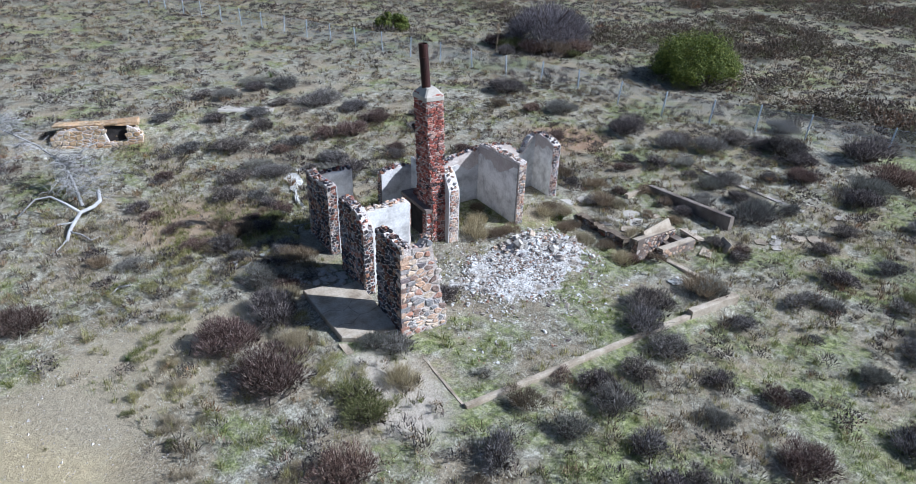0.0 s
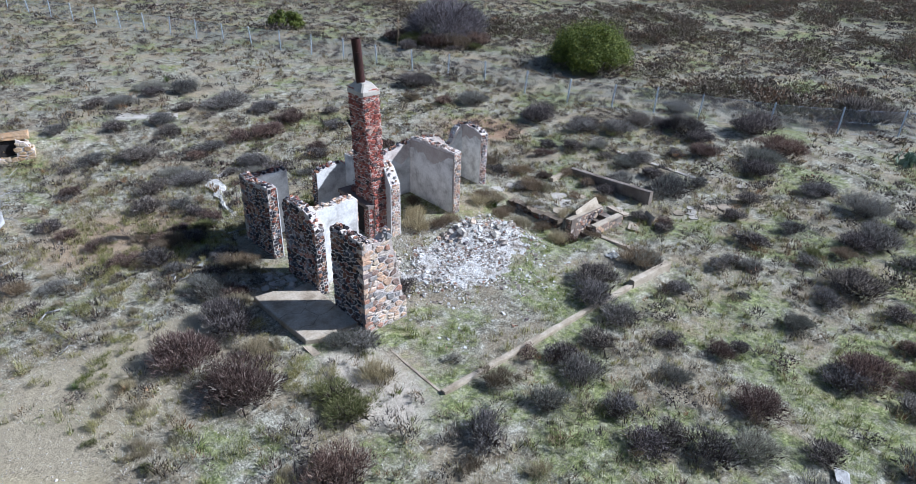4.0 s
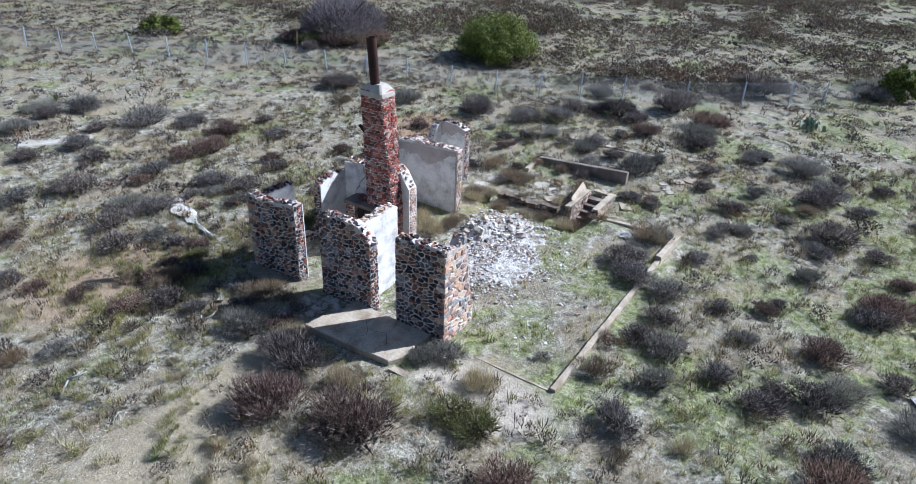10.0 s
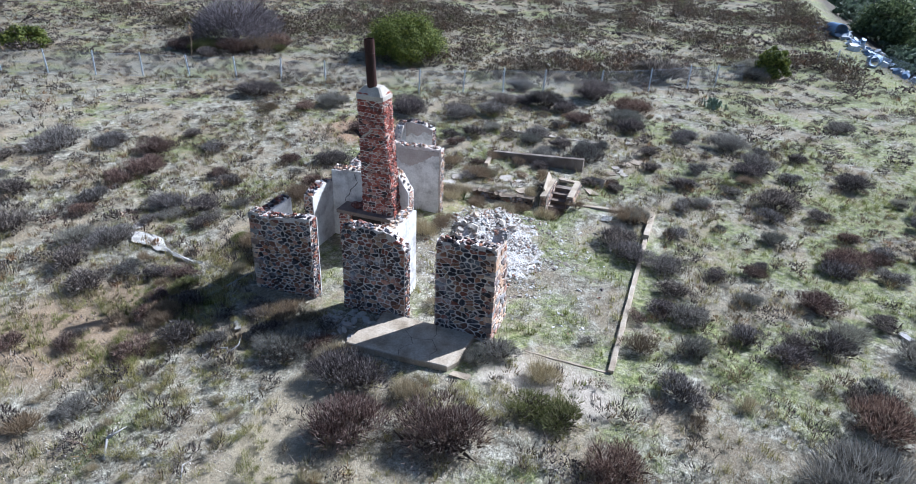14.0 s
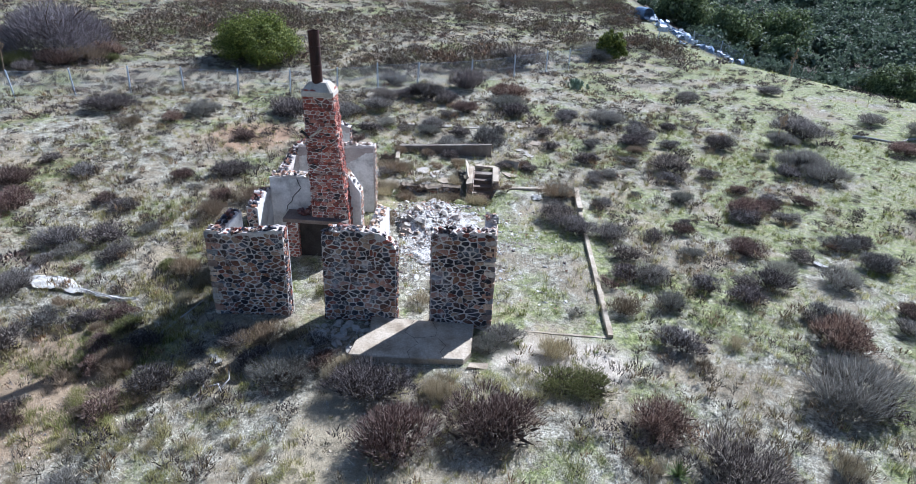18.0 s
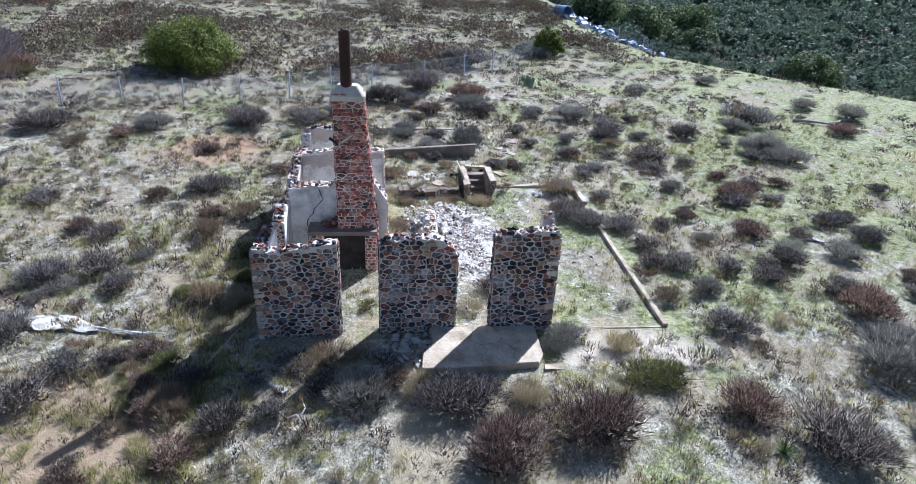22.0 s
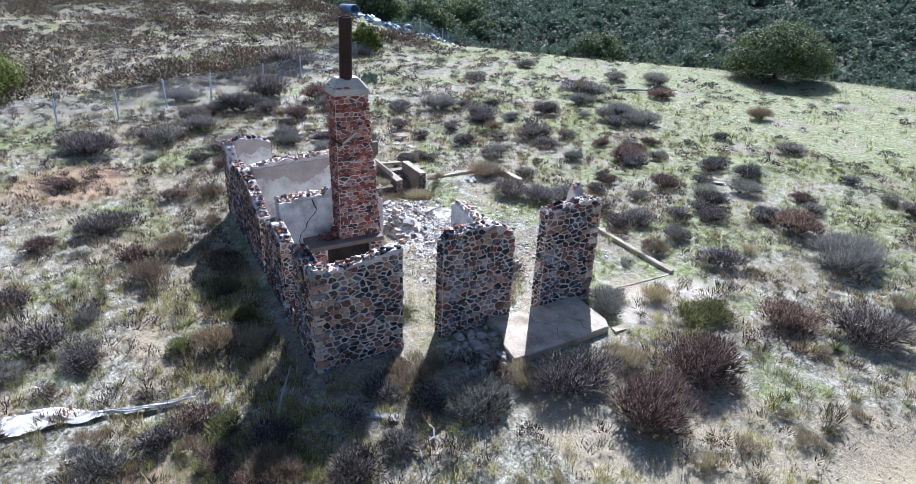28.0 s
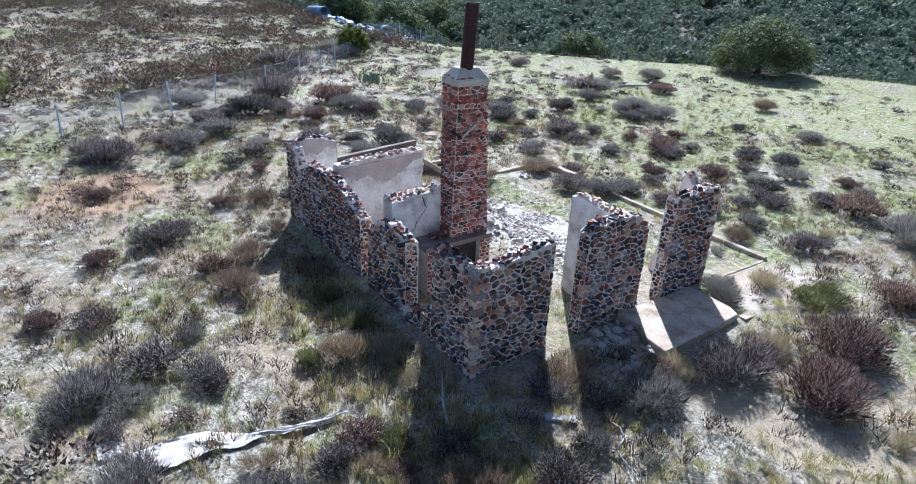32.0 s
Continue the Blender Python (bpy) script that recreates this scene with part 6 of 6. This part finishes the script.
def thicket():
    """The dense green chaparral that fills the slope beyond the meadow."""
    rng = np.random.default_rng(77)
    def bush(count, clumps, size, leaf, seed):
        """Outer leaves about a dense core of large leaf masses."""
        core = crown(84, 8, (size[0] * 0.82, size[1] * 0.84), size[0] * 0.11, seed + 50)
        return np.concatenate([core, crown(count, clumps, size, leaf, seed)])
    near = [bush(420, 16, (2.1, 2.6), 0.085, 440 + k) for k in range(6)]
    small = [bush(210, 14, (2.1, 2.6), 0.13, 400 + k) for k in range(6)]
    big = [bush(96, 9, (4.6, 4.4), 0.38, 420 + k) for k in range(4)]
    out = []
    for k in range(7200):
        x, y = rng.uniform(15, 330), rng.uniform(-330, 70)
        b = brow(x, y)
        d = math.hypot(x, y - 20)
        if b < 3 or (y > 0 and b < 6) or d > 260 or x < (29 - y) * 0.30 - 8:
            continue
        if d > 130:
            if rng.random() < 0.45:
                continue
            t = big[k % 4]
        else:
            t = (near if d < 78 else small)[k % 6]
        for rep in range(3 if d < 130 else 1):
            xx, yy = x + rng.normal() * 7 * (rep > 0), y + rng.normal() * 7 * (rep > 0)
            bb = brow(xx, yy)
            if bb < 4.5:
                continue
            s = rng.uniform(.6, 1.4)
            a = rng.uniform(0, 6.28)
            c, sn = math.cos(a) * s, math.sin(a) * s
            out.append(np.stack([t[:, 0] * c - t[:, 1] * sn + xx, t[:, 0] * sn + t[:, 1] * c + yy, t[:, 2] * s + gz(xx, yy) - 0.2], 1))
    tagged(part("thicket", triangles("thicket", np.concatenate(out)), THICKET), "dense grey-green chaparral covering the far slope", "thicket", kind="stuff")


thicket()


def dark_scrub():
    """Tall dark scrub on the rise behind the fence."""
    rng = np.random.default_rng(91)
    shapes = [blades(200, 700 + k, 1.0, 0.60, 0.13, 0.028, 0.25, 0.30, 14) for k in range(5)]
    out = []
    for k in range(3000):
        x, y = rng.uniform(41, 125), rng.uniform(-3, 72)
        fence_x = 44 if y < 12 else 38.5 - (y - 17) * 0.36
        if x < fence_x + 5 + 4 * noise.noise((y * .1, 0, 0)) or brow(x, y) > -1:
            continue
        d = 1.5 * noise.noise((x * 0.10, y * 0.10, 15.0)) + 0.012 * (x - 50) + 0.22
        if y > 46:
            d -= 0.02 * (y - 46)
        if d < rng.uniform(0.12, 0.8):
            continue
        r = rng.uniform(0.8, 2.2)
        a = rng.uniform(0, 6.28)
        c, s = math.cos(a) * r, math.sin(a) * r
        t = shapes[k % 5]
        out.append(np.stack([t[:, 0] * c - t[:, 1] * s + x, t[:, 0] * s + t[:, 1] * c + y, t[:, 2] * r + gz(x, y)], 1))
    tagged(part("dark_scrub", triangles("dark_scrub", np.concatenate(out)), SCRUB), "dense dark brown scrub on the rise behind the fence", "scrub", kind="stuff")


dark_scrub()


# ---- fence ----
def fence(line, label):
    line = line or [(9.5, 82.0), (13.5, 74.0), (24.3, 52.4), (29.2, 40.3), (31.5, 34.5), (33.4, 28.1), (34.6, 25.2), (36.6, 19.9), (38.6, 16.2), (41.0, 13.0), (43.6, 10.4), (47.0, 6.5)]
    top = new("chain_link_fence")
    top.location = (*line[len(line) // 2], gz(*line[len(line) // 2]))
    tagged(top, label, "fence")
    inv = Matrix.Translation(-top.location)
    h = 1.55
    post = Shape().tube([(0, 0, -0.1), (0, 0, h + 0.1)], [0.045, 0.045], 8).tube([(0, 0, h + 0.1), (0, 0, h + 0.14)], [0.04, 0.012], 8).mesh("post")
    rng = random.Random(2)
    for (ax, ay), (bx, by) in zip(line, line[1:]):
        l = math.hypot(bx - ax, by - ay)
        n = max(1, round(l / 3.0))
        for k in range(n):
            f, g = k / n, (k + 1) / n
            p = Vector((ax + (bx - ax) * f, ay + (by - ay) * f, 0))
            q = Vector((ax + (bx - ax) * g, ay + (by - ay) * g, 0))
            p.z, q.z = gz(p.x, p.y), gz(q.x, q.y)
            ob = part("post", post, STEEL, top)
            ob.matrix_parent_inverse = inv
            ob.matrix_basis = pose(*p, rng.uniform(-4, 4), rng.uniform(-4, 4), 0)
            s = Shape()
            for z in (0.04, h / 2, h):
                s.tube([p + Vector((0, 0, z)), p.lerp(q, .5) + Vector((0, 0, z - .03)), q + Vector((0, 0, z))], [0.006] * 3, 3)
            w = (q - p).length
            m = int(w / 0.16)
            for i in range(-int(h / 0.16), m):
                for sgn in (1, -1):
                    u0, u1 = i * 0.16, i * 0.16 + h
                    a, b = max(u0, 0), min(u1, w)
                    if b - a < 0.05:
                        continue
                    za, zb = a - u0, b - u0
                    if sgn < 0:
                        za, zb = h - za, h - zb
                    pa, pb = p.lerp(q, a / w) + Vector((0, 0, za)), p.lerp(q, b / w) + Vector((0, 0, zb))
                    d = Vector((0, 0, 0.006))
                    s.add([pa - d, pb - d, pb + d, pa + d], [(0, 1, 2, 3)])
            net = part("wire_mesh", s, STEEL, top)
            net.matrix_parent_inverse = inv


fence(None, "old leaning chain-link fence on thin steel posts")
fence([(58.5, -1.5), (60.0, -5.5), (61.3, -8.8), (63.2, -12.0), (65.0, -15.0)], "short run of chain-link fence on the far bank")


# ---- loose things ----
def tarp():
    s = Shape()
    n, m = 70, 22
    for i in range(n + 1):
        f = i / n
        cx, cy = 8.12 - 0.50 * f + 0.16 * math.sin(f * 6), 28.8 - 3.75 * f
        w = (0.50 - 0.10 * f) * (1 - 0.55 * step((f - 0.42) / 0.14)) * (1 - 0.75 * step((f - .8) / .2)) * (0.45 + 0.55 * step(f / 0.06))
        w *= 0.8 * (1 + 0.25 * noise.noise((f * 9, 0, 2)))
        for j in range(m + 1):
            g = j / m - 0.5
            x, y = cx + g * 2 * w, cy + g * 0.5 + 0.10 * noise.noise((g * 5, f * 9, 5))
            fold = 0.16 * max(0.0, noise.noise((g * 4 + f * 5, f * 5, 1.0))) + 0.13 * abs(noise.noise((x * 3 + y, y * 2, 3.0))) + 0.07 * abs(noise.noise((x * 9, y * 5, 8.0))) + 0.07 * (1 - abs(g) * 2)
            s.v.append((x, y, gz(x, y) + 0.05 + 0.55 * fold))
    s.f = [(i * (m + 1) + j, i * (m + 1) + j + 1, (i + 1) * (m + 1) + j + 1, (i + 1) * (m + 1) + j) for i in range(n) for j in range(m)]
    tagged(part("tarp", s, TARP, smooth=True), "crumpled dirty white plastic tarp lying among weeds", "tarp")
    s = Shape()
    for j in range(9):
        for i in range(9):
            x, y = 8.75 + i * .06 - .1 + .02 * math.sin(j * 2), 28.95 + j * .055
            s.v.append((x, y, gz(x, y) + 0.04 + 0.12 * abs(noise.noise((i * .6, j * .6, 0)))))
    s.f = [(j * 9 + i, j * 9 + i + 1, j * 9 + i + 10, j * 9 + i + 9) for j in range(8) for i in range(8)]
    tagged(part("plastic_sheet", s, TARP), "small torn white plastic sheet on the ground", "tarp")


tarp()


def branch(name, label, lines, mat=BLEACHED, r=0.06):
    s = Shape()
    for pts in lines:
        n = len(pts)
        p3 = [(x, y, gz(x, y) + z) for x, y, z in pts]
        s.tube(p3, [r * (1 - 0.8 * i / (n - 1)) for i in range(n)], 6)
    return tagged(part(name, s, mat, smooth=True), label, "dead wood")


branch("dead_branch", "forked bleached dead branch on dry ground", [[(3.95, 21.25, .05), (3.55, 21.1, .14), (3.05, 21.25, .08)], [(3.55, 21.1, .14), (3.65, 20.75, .22), (3.4, 20.55, .1)]], r=0.035)
branch("dead_branch", "thin bleached dead branch on dry ground", [[(3.6, 20.75, .04), (3.95, 20.6, .15), (4.2, 20.7, .22)]], r=0.03)
branch("dead_branch", "pale driftwood branch in dry weeds", [[(-0.6, 20.7, .05), (-0.2, 21.0, .2), (0.25, 21.2, .1)], [(-0.2, 21.0, .2), (0.2, 20.8, .3)]], r=0.04)
branch("dead_branch", "pale weathered pole lying in grass", [[(14.7, 11.6, .05), (15.4, 11.45, .1), (16.1, 11.5, .22)]], r=0.035)
branch("dead_branch", "bleached branch lying in shade by the wall", [[(5.9, 23.4, .05), (6.6, 23.1, .1), (7.3, 22.7, .25)]], r=0.045)


def dead_tree():
    """A bleached tree, snapped and lying, its thin twigs spread over the grass."""
    rng = random.Random(14)
    s = Shape()

    def bar(pts, r0, r1):
        n = len(pts)
        p3 = [(x, y, gz(x, y) + z) for x, y, z in pts]
        s.tube(p3, [0.72 * (r0 + (r1 - r0) * i / (n - 1)) for i in range(n)], 7 if r0 > .03 else 3)
    bar([(-0.05, 28.6, 0.75), (-0.08, 28.2, 0.45), (-0.35, 27.8, 0.42), (-0.85, 27.4, 0.40), (-1.15, 26.7, 0.26), (-1.35, 26.1, 0.2), (-1.5, 25.6, 0.05)], 0.13, 0.09)
    bar([(-0.85, 27.4, 0.40), (-1.3, 27.9, 0.65), (-1.75, 28.5, 0.8), (-2.3, 28.6, 0.75), (-3.0, 28.1, 0.35)], 0.09, 0.035)
    bar([(-1.35, 26.1, 0.2), (-0.95, 25.75, 0.15), (-0.7, 25.25, 0.12), (-0.35, 25.3, 0.2)], 0.07, 0.025)
    bar([(-1.5, 25.6, 0.1), (-1.75, 25.2, 0.05), (-2.0, 24.7, 0.03)], 0.06, 0.02)
    bar([(-1.15, 26.7, 0.3), (-1.75, 26.9, 0.2), (-2.0, 26.8, 0.1)], 0.05, 0.02)
    spine = [Vector(p) for p in ((-0.75, 28.6, 0.15), (-0.85, 29.6, 0.7), (-1.0, 30.6, 1.2), (-1.8, 32.0, 1.8), (-3.1, 33.6, 2.3), (-5.2, 35.6, 2.9))]
    bar([tuple(p) for p in spine], 0.11, 0.03)
    for k in range(40):
        i = rng.randrange(0, 5)
        a = spine[i].lerp(spine[i + 1], rng.random())
        b = a + Vector((rng.uniform(-1.4, 1.9), rng.uniform(-1.5, 1.2), rng.uniform(-.8, .8)))
        b.z = max(b.z, 0.1)
        c = a.lerp(b, .5) + Vector((rng.uniform(-.2, .2), rng.uniform(-.2, .2), .18))
        bar([tuple(a), tuple(c), tuple(b)], 0.028, 0.008)
        for j in range(34):
            f = c.lerp(b, rng.random()) if j % 3 else a.lerp(c, rng.random())
            g = f + Vector((rng.uniform(-.6, .7), rng.uniform(-.6, .6), rng.uniform(-.45, .4)))
            g.z = max(g.z, 0.05)
            bar([tuple(f), tuple(f.lerp(g, .5) + Vector((0, 0, .06))), tuple(g)], 0.012, 0.006)
    tagged(part("dead_tree", s, BLEACHED, smooth=True), "fallen bleached white tree with fine bare twigs", "tree")


dead_tree()


def stone_bank():
    """The undercut bank of yellow stones with a slab above, and a second slab edge."""
    masonry_wall("wall_bank", "crumbling yellow stone retaining bank with pale slab on top", (-1.6, 38.2), (2.7, 37.1), 0.6, -2.0,
                 [(0, -0.45), (0.4, -0.05), (1.2, 0.15), (2.0, 0.22), (2.6, 0.20), (2.7, -0.75), (3.65, -0.85), (3.75, 0.10), (4.1, 0.0), (4.43, -0.5)], left="none", ends=(True, True), mat=YELLOW_STONE, size=0.25)
    for x, y, w, d, a in ((8.7, 39.4, 1.4, .5, -28), (9.8, 38.8, .6, .4, -20), (0.2, 38.25, 1.5, .42, -14), (1.9, 37.85, .85, .42, -14)):
        m = pose(x, y, 0.26 if x < 5 else gz(x, y) + 0.05, 0, 0, a)
        tagged(part("bank_slab", Shape().box((-w, -d, -.10), (w, d, .02), .05, m), YELLOW_STONE if x < 5 else PALE_CONCRETE), "old pale concrete slab edge in the hillside", "slab", "broken floor slabs")
    # a solid near-black box gives the undercut hollow its shade
    s = Shape().box((-.55, -.2, -1.2), (.55, .2, .0), .04, pose(1.52, 37.82, 0.16, 0, 0, -14))
    tagged(part("bank_hollow", s, SOOT_AND_SHADE), "dark box standing for the shade of the hollow below the slab", "hollow", kind="structure")


stone_bank()


def yucca(x, y, r, mat=YUCCA, name="yucca", label="spiky green yucca rosette on dry ground"):
    rng = np.random.default_rng(int(abs(x) * 100) + 1)
    n = 60
    th, el = rng.uniform(0, 6.28, n), rng.uniform(0.25, 1.4, n)
    d = np.stack([np.cos(th) * np.cos(el), np.sin(th) * np.cos(el), np.sin(el)], 1)
    sd = np.stack([-np.sin(th), np.cos(th), np.zeros(n)], 1) * 0.035 * r
    tri = np.stack([d * .05 * r - sd, d * .05 * r + sd, d * r * rng.uniform(.7, 1, n)[:, None]], 1).reshape(-1, 3)
    ob = tagged(part(name, triangles(name, tri), mat), label, "yucca", "yuccas")
    ob.matrix_basis = pose(x, y, gz(x, y))


for px, py, pr in ((16.9, 18.6, .6), (13.3, 26.6, .4), (17.8, 27.6, .35), (14.4, 27.3, .35), (19.5, 27.0, .5), (12.6, 46.5, .6), (2.0, 9.9, .5), (-0.4, 17.0, .3)):
    yucca(px, py, pr)


def stalk(x, y, h, tilt=4.0):
    """A dried flower stalk with short side stems near its head."""
    rng = random.Random(int(x * 10))
    s = Shape().tube([(0, 0, -.1), (.03, 0, h * .5), (0, .05, h)], [.045, .035, .012], 6)
    for k in range(16):
        z, a = h * rng.uniform(.62, .98), rng.uniform(0, 6.28)
        l = rng.uniform(.12, .30) * (1.15 - z / h) * 2
        e = (math.cos(a) * l, math.sin(a) * l, z + .15)
        s.tube([(0, 0.02, z), e], [.016, .010], 4).lump(e, (.05, .05, .07), .3)
    ob = tagged(part("flower_stalk", s, DRY_STALK), "tall dried tan yucca flower stalk", "plant")
    ob.matrix_basis = pose(x, y, gz(x, y), tilt, tilt * .5, 0)


DRY_STALK = two_scale("dry_stalk", [(0.3, (0.30, 0.20, 0.12)), (0.7, (0.46, 0.34, 0.22))], 3.0, 20.0, [(0.3, grey(.7)), (0.7, grey(1.15))])
for px, py, ph in ((33.4, 47.9, 2.4), (52.3, 56.3, 2.6), (58.5, -15.0, 3.0), (50.2, -11.5, 2.4), (27.9, -1.9, 1.7)):
    stalk(px, py, ph)
DEAD_BLADES = leaf_material("dead_yucca_blades", [(0.0, (0.34, 0.31, 0.27)), (1.0, (0.66, 0.63, 0.57))], 0.1)
for px, py, pr, name, label in ((27.7, -1.9, .62, "dead_yucca", "pale dead yucca with drooping spiky leaves"),):
    yucca(px, py, pr, DEAD_BLADES, name, label)


def prickly_pear(x, y):
    """A low cactus of flat oval pads."""
    rng = random.Random(9)
    s = Shape()
    for k in range(46):
        a, d = rng.uniform(0, 6.28), rng.uniform(0, .85)
        s.lump((math.cos(a) * d * 1.2, math.sin(a) * d, .10 + rng.uniform(.0, .38) * (1 - d * .6)), (.16, .035, .20), .15)
    pads = two_scale("cactus_pads", [(0.3, (0.16, 0.21, 0.13)), (0.7, (0.30, 0.35, 0.24))], 3.0, 30.0, [(0.3, grey(.75)), (0.7, grey(1.2))], rough=.6)
    ob = tagged(part("prickly_pear", s, pads), "low grey-green prickly pear clump in the grass", "cactus")
    ob.matrix_basis = pose(x, y, gz(x, y))


prickly_pear(39.1, 8.4)
branch("fallen_log", "long grey weathered log lying in the meadow", [[(30.15, -7.3, .1), (29.6, -8.4, .16), (29.1, -9.5, .14), (28.75, -10.3, .1)], [(29.1, -9.5, .14), (29.5, -10.1, .3)]], r=0.11)
branch("fallen_log", "second grey weathered log in the meadow", [[(30.2, -10.6, .08), (30.5, -11.6, .12), (30.4, -12.6, .1)]], r=0.08)
branch("white_twig", "thin bleached twig on dry ground", [[(-0.35, 18.8, .03), (-.1, 18.95, .10), (.15, 18.9, .05)]], r=0.022)
branch("white_twig", "thin bleached twig near the foundation", [[(5.6, 5.5, .03), (5.85, 5.65, .12), (6.1, 5.5, .08)], [(5.85, 5.65, .12), (5.95, 5.85, .2)]], r=0.022)
tagged(part("board", Shape().box((-.24, -.15, 0), (.24, .15, .03), .05, pose(12.5, 2.3, gz(12.5, 2.3) + .05, 0, 5, 25)), BLEACHED), "broken piece of pale board lying on grass", "board")

tagged(part("board", Shape().box((-.32, -.09, 0), (.32, .09, .04), .03, pose(4.85, 21.35, gz(4.85, 21.35) + .04, 4, 6, 40)), BLEACHED), "short weathered board on dry ground in shade", "board")


def rag(x, y, w, label):
    s = Shape()
    for j in range(9):
        for i in range(9):
            px, py = x + (i / 8 - .5) * w + .05 * math.sin(j * 1.7), y + (j / 8 - .5) * w * .7 + .04 * math.sin(i * 2.1)
            s.v.append((px, py, gz(px, py) + .03 + .22 * w * abs(noise.noise((i * .7 + x, j * .7, y)))))
    s.f = [(j * 9 + i, j * 9 + i + 1, j * 9 + i + 10, j * 9 + i + 9) for j in range(8) for i in range(8)]
    tagged(part("rag", s, TARP, smooth=True), label, "rag")


rag(17.1, 12.3, .55, "crumpled white plastic rag in the foundation corner")


def dump():
    """Pale and blue rubbish tipped by a second fence on the far bank, with a cast-off pipe."""
    rng = random.Random(6)
    white = two_scale("white_rubbish", [(0.3, (0.50, 0.53, 0.58)), (0.7, (0.76, 0.78, 0.80))], 1.0, 6.0, [(0.3, grey(.7)), (0.7, grey(1.05))], rough=.6)
    blue = two_scale("blue_rubbish", [(0.3, (0.10, 0.17, 0.30)), (0.7, (0.24, 0.35, 0.50))], 1.0, 6.0, [(0.3, grey(.7)), (0.7, grey(1.05))], rough=.6)
    for k in range(110):
        f = rng.random()
        x, y = 84 - 23 * f + rng.uniform(-2, 2), -4.0 - 6.0 * f + rng.uniform(-1.6, 1.6)
        q = rng.uniform(.12, .45)
        sheet = rng.random() < .35
        tagged(part("rubbish", Shape().lump((x, y, gz(x, y) + q * .35 + 0.25), (q * 1.5, q, q * (.16 if sheet else .6)), .42), blue if rng.random() < .42 else white), "white and blue rubbish heaped on the far bank", "rubbish", "tipped rubbish")
    for x, y, r, l, a in ((79.5, -4.2, .72, 3.4, 100), (63.5, -5.6, .55, 2.2, 70), (60.8, -10.8, .42, 1.0, 50)):
        s = Shape()
        n, m = 18, int(l / .12)
        for j in range(m + 1):
            rr = r * (1 + .03 * (j % 2))
            s.v += [(math.cos(i / n * math.tau) * rr, j * l / m - l / 2, math.sin(i / n * math.tau) * rr) for i in range(n)]
        s.v += [(math.cos(i / n * math.tau) * r * .93, j * l - l / 2, math.sin(i / n * math.tau) * r * .93) for j in (0, 1) for i in range(n)]
        o = (m + 1) * n
        for i in range(n):
            k = (i + 1) % n
            s.f += [(j * n + k, j * n + i, (j + 1) * n + i, (j + 1) * n + k) for j in range(m)]
            s.f += [(o + i, o + k, o + n + k, o + n + i), (i, k, o + k, o + i), (m * n + k, m * n + i, o + n + i, o + n + k)]
        ob = tagged(part("corrugated_pipe", s, blue, smooth=False), "cast-off blue-grey corrugated pipe with open dark mouth", "pipe")
        ob.matrix_basis = pose(x, y, gz(x, y) + r * .95, 4, 0, a)


dump()
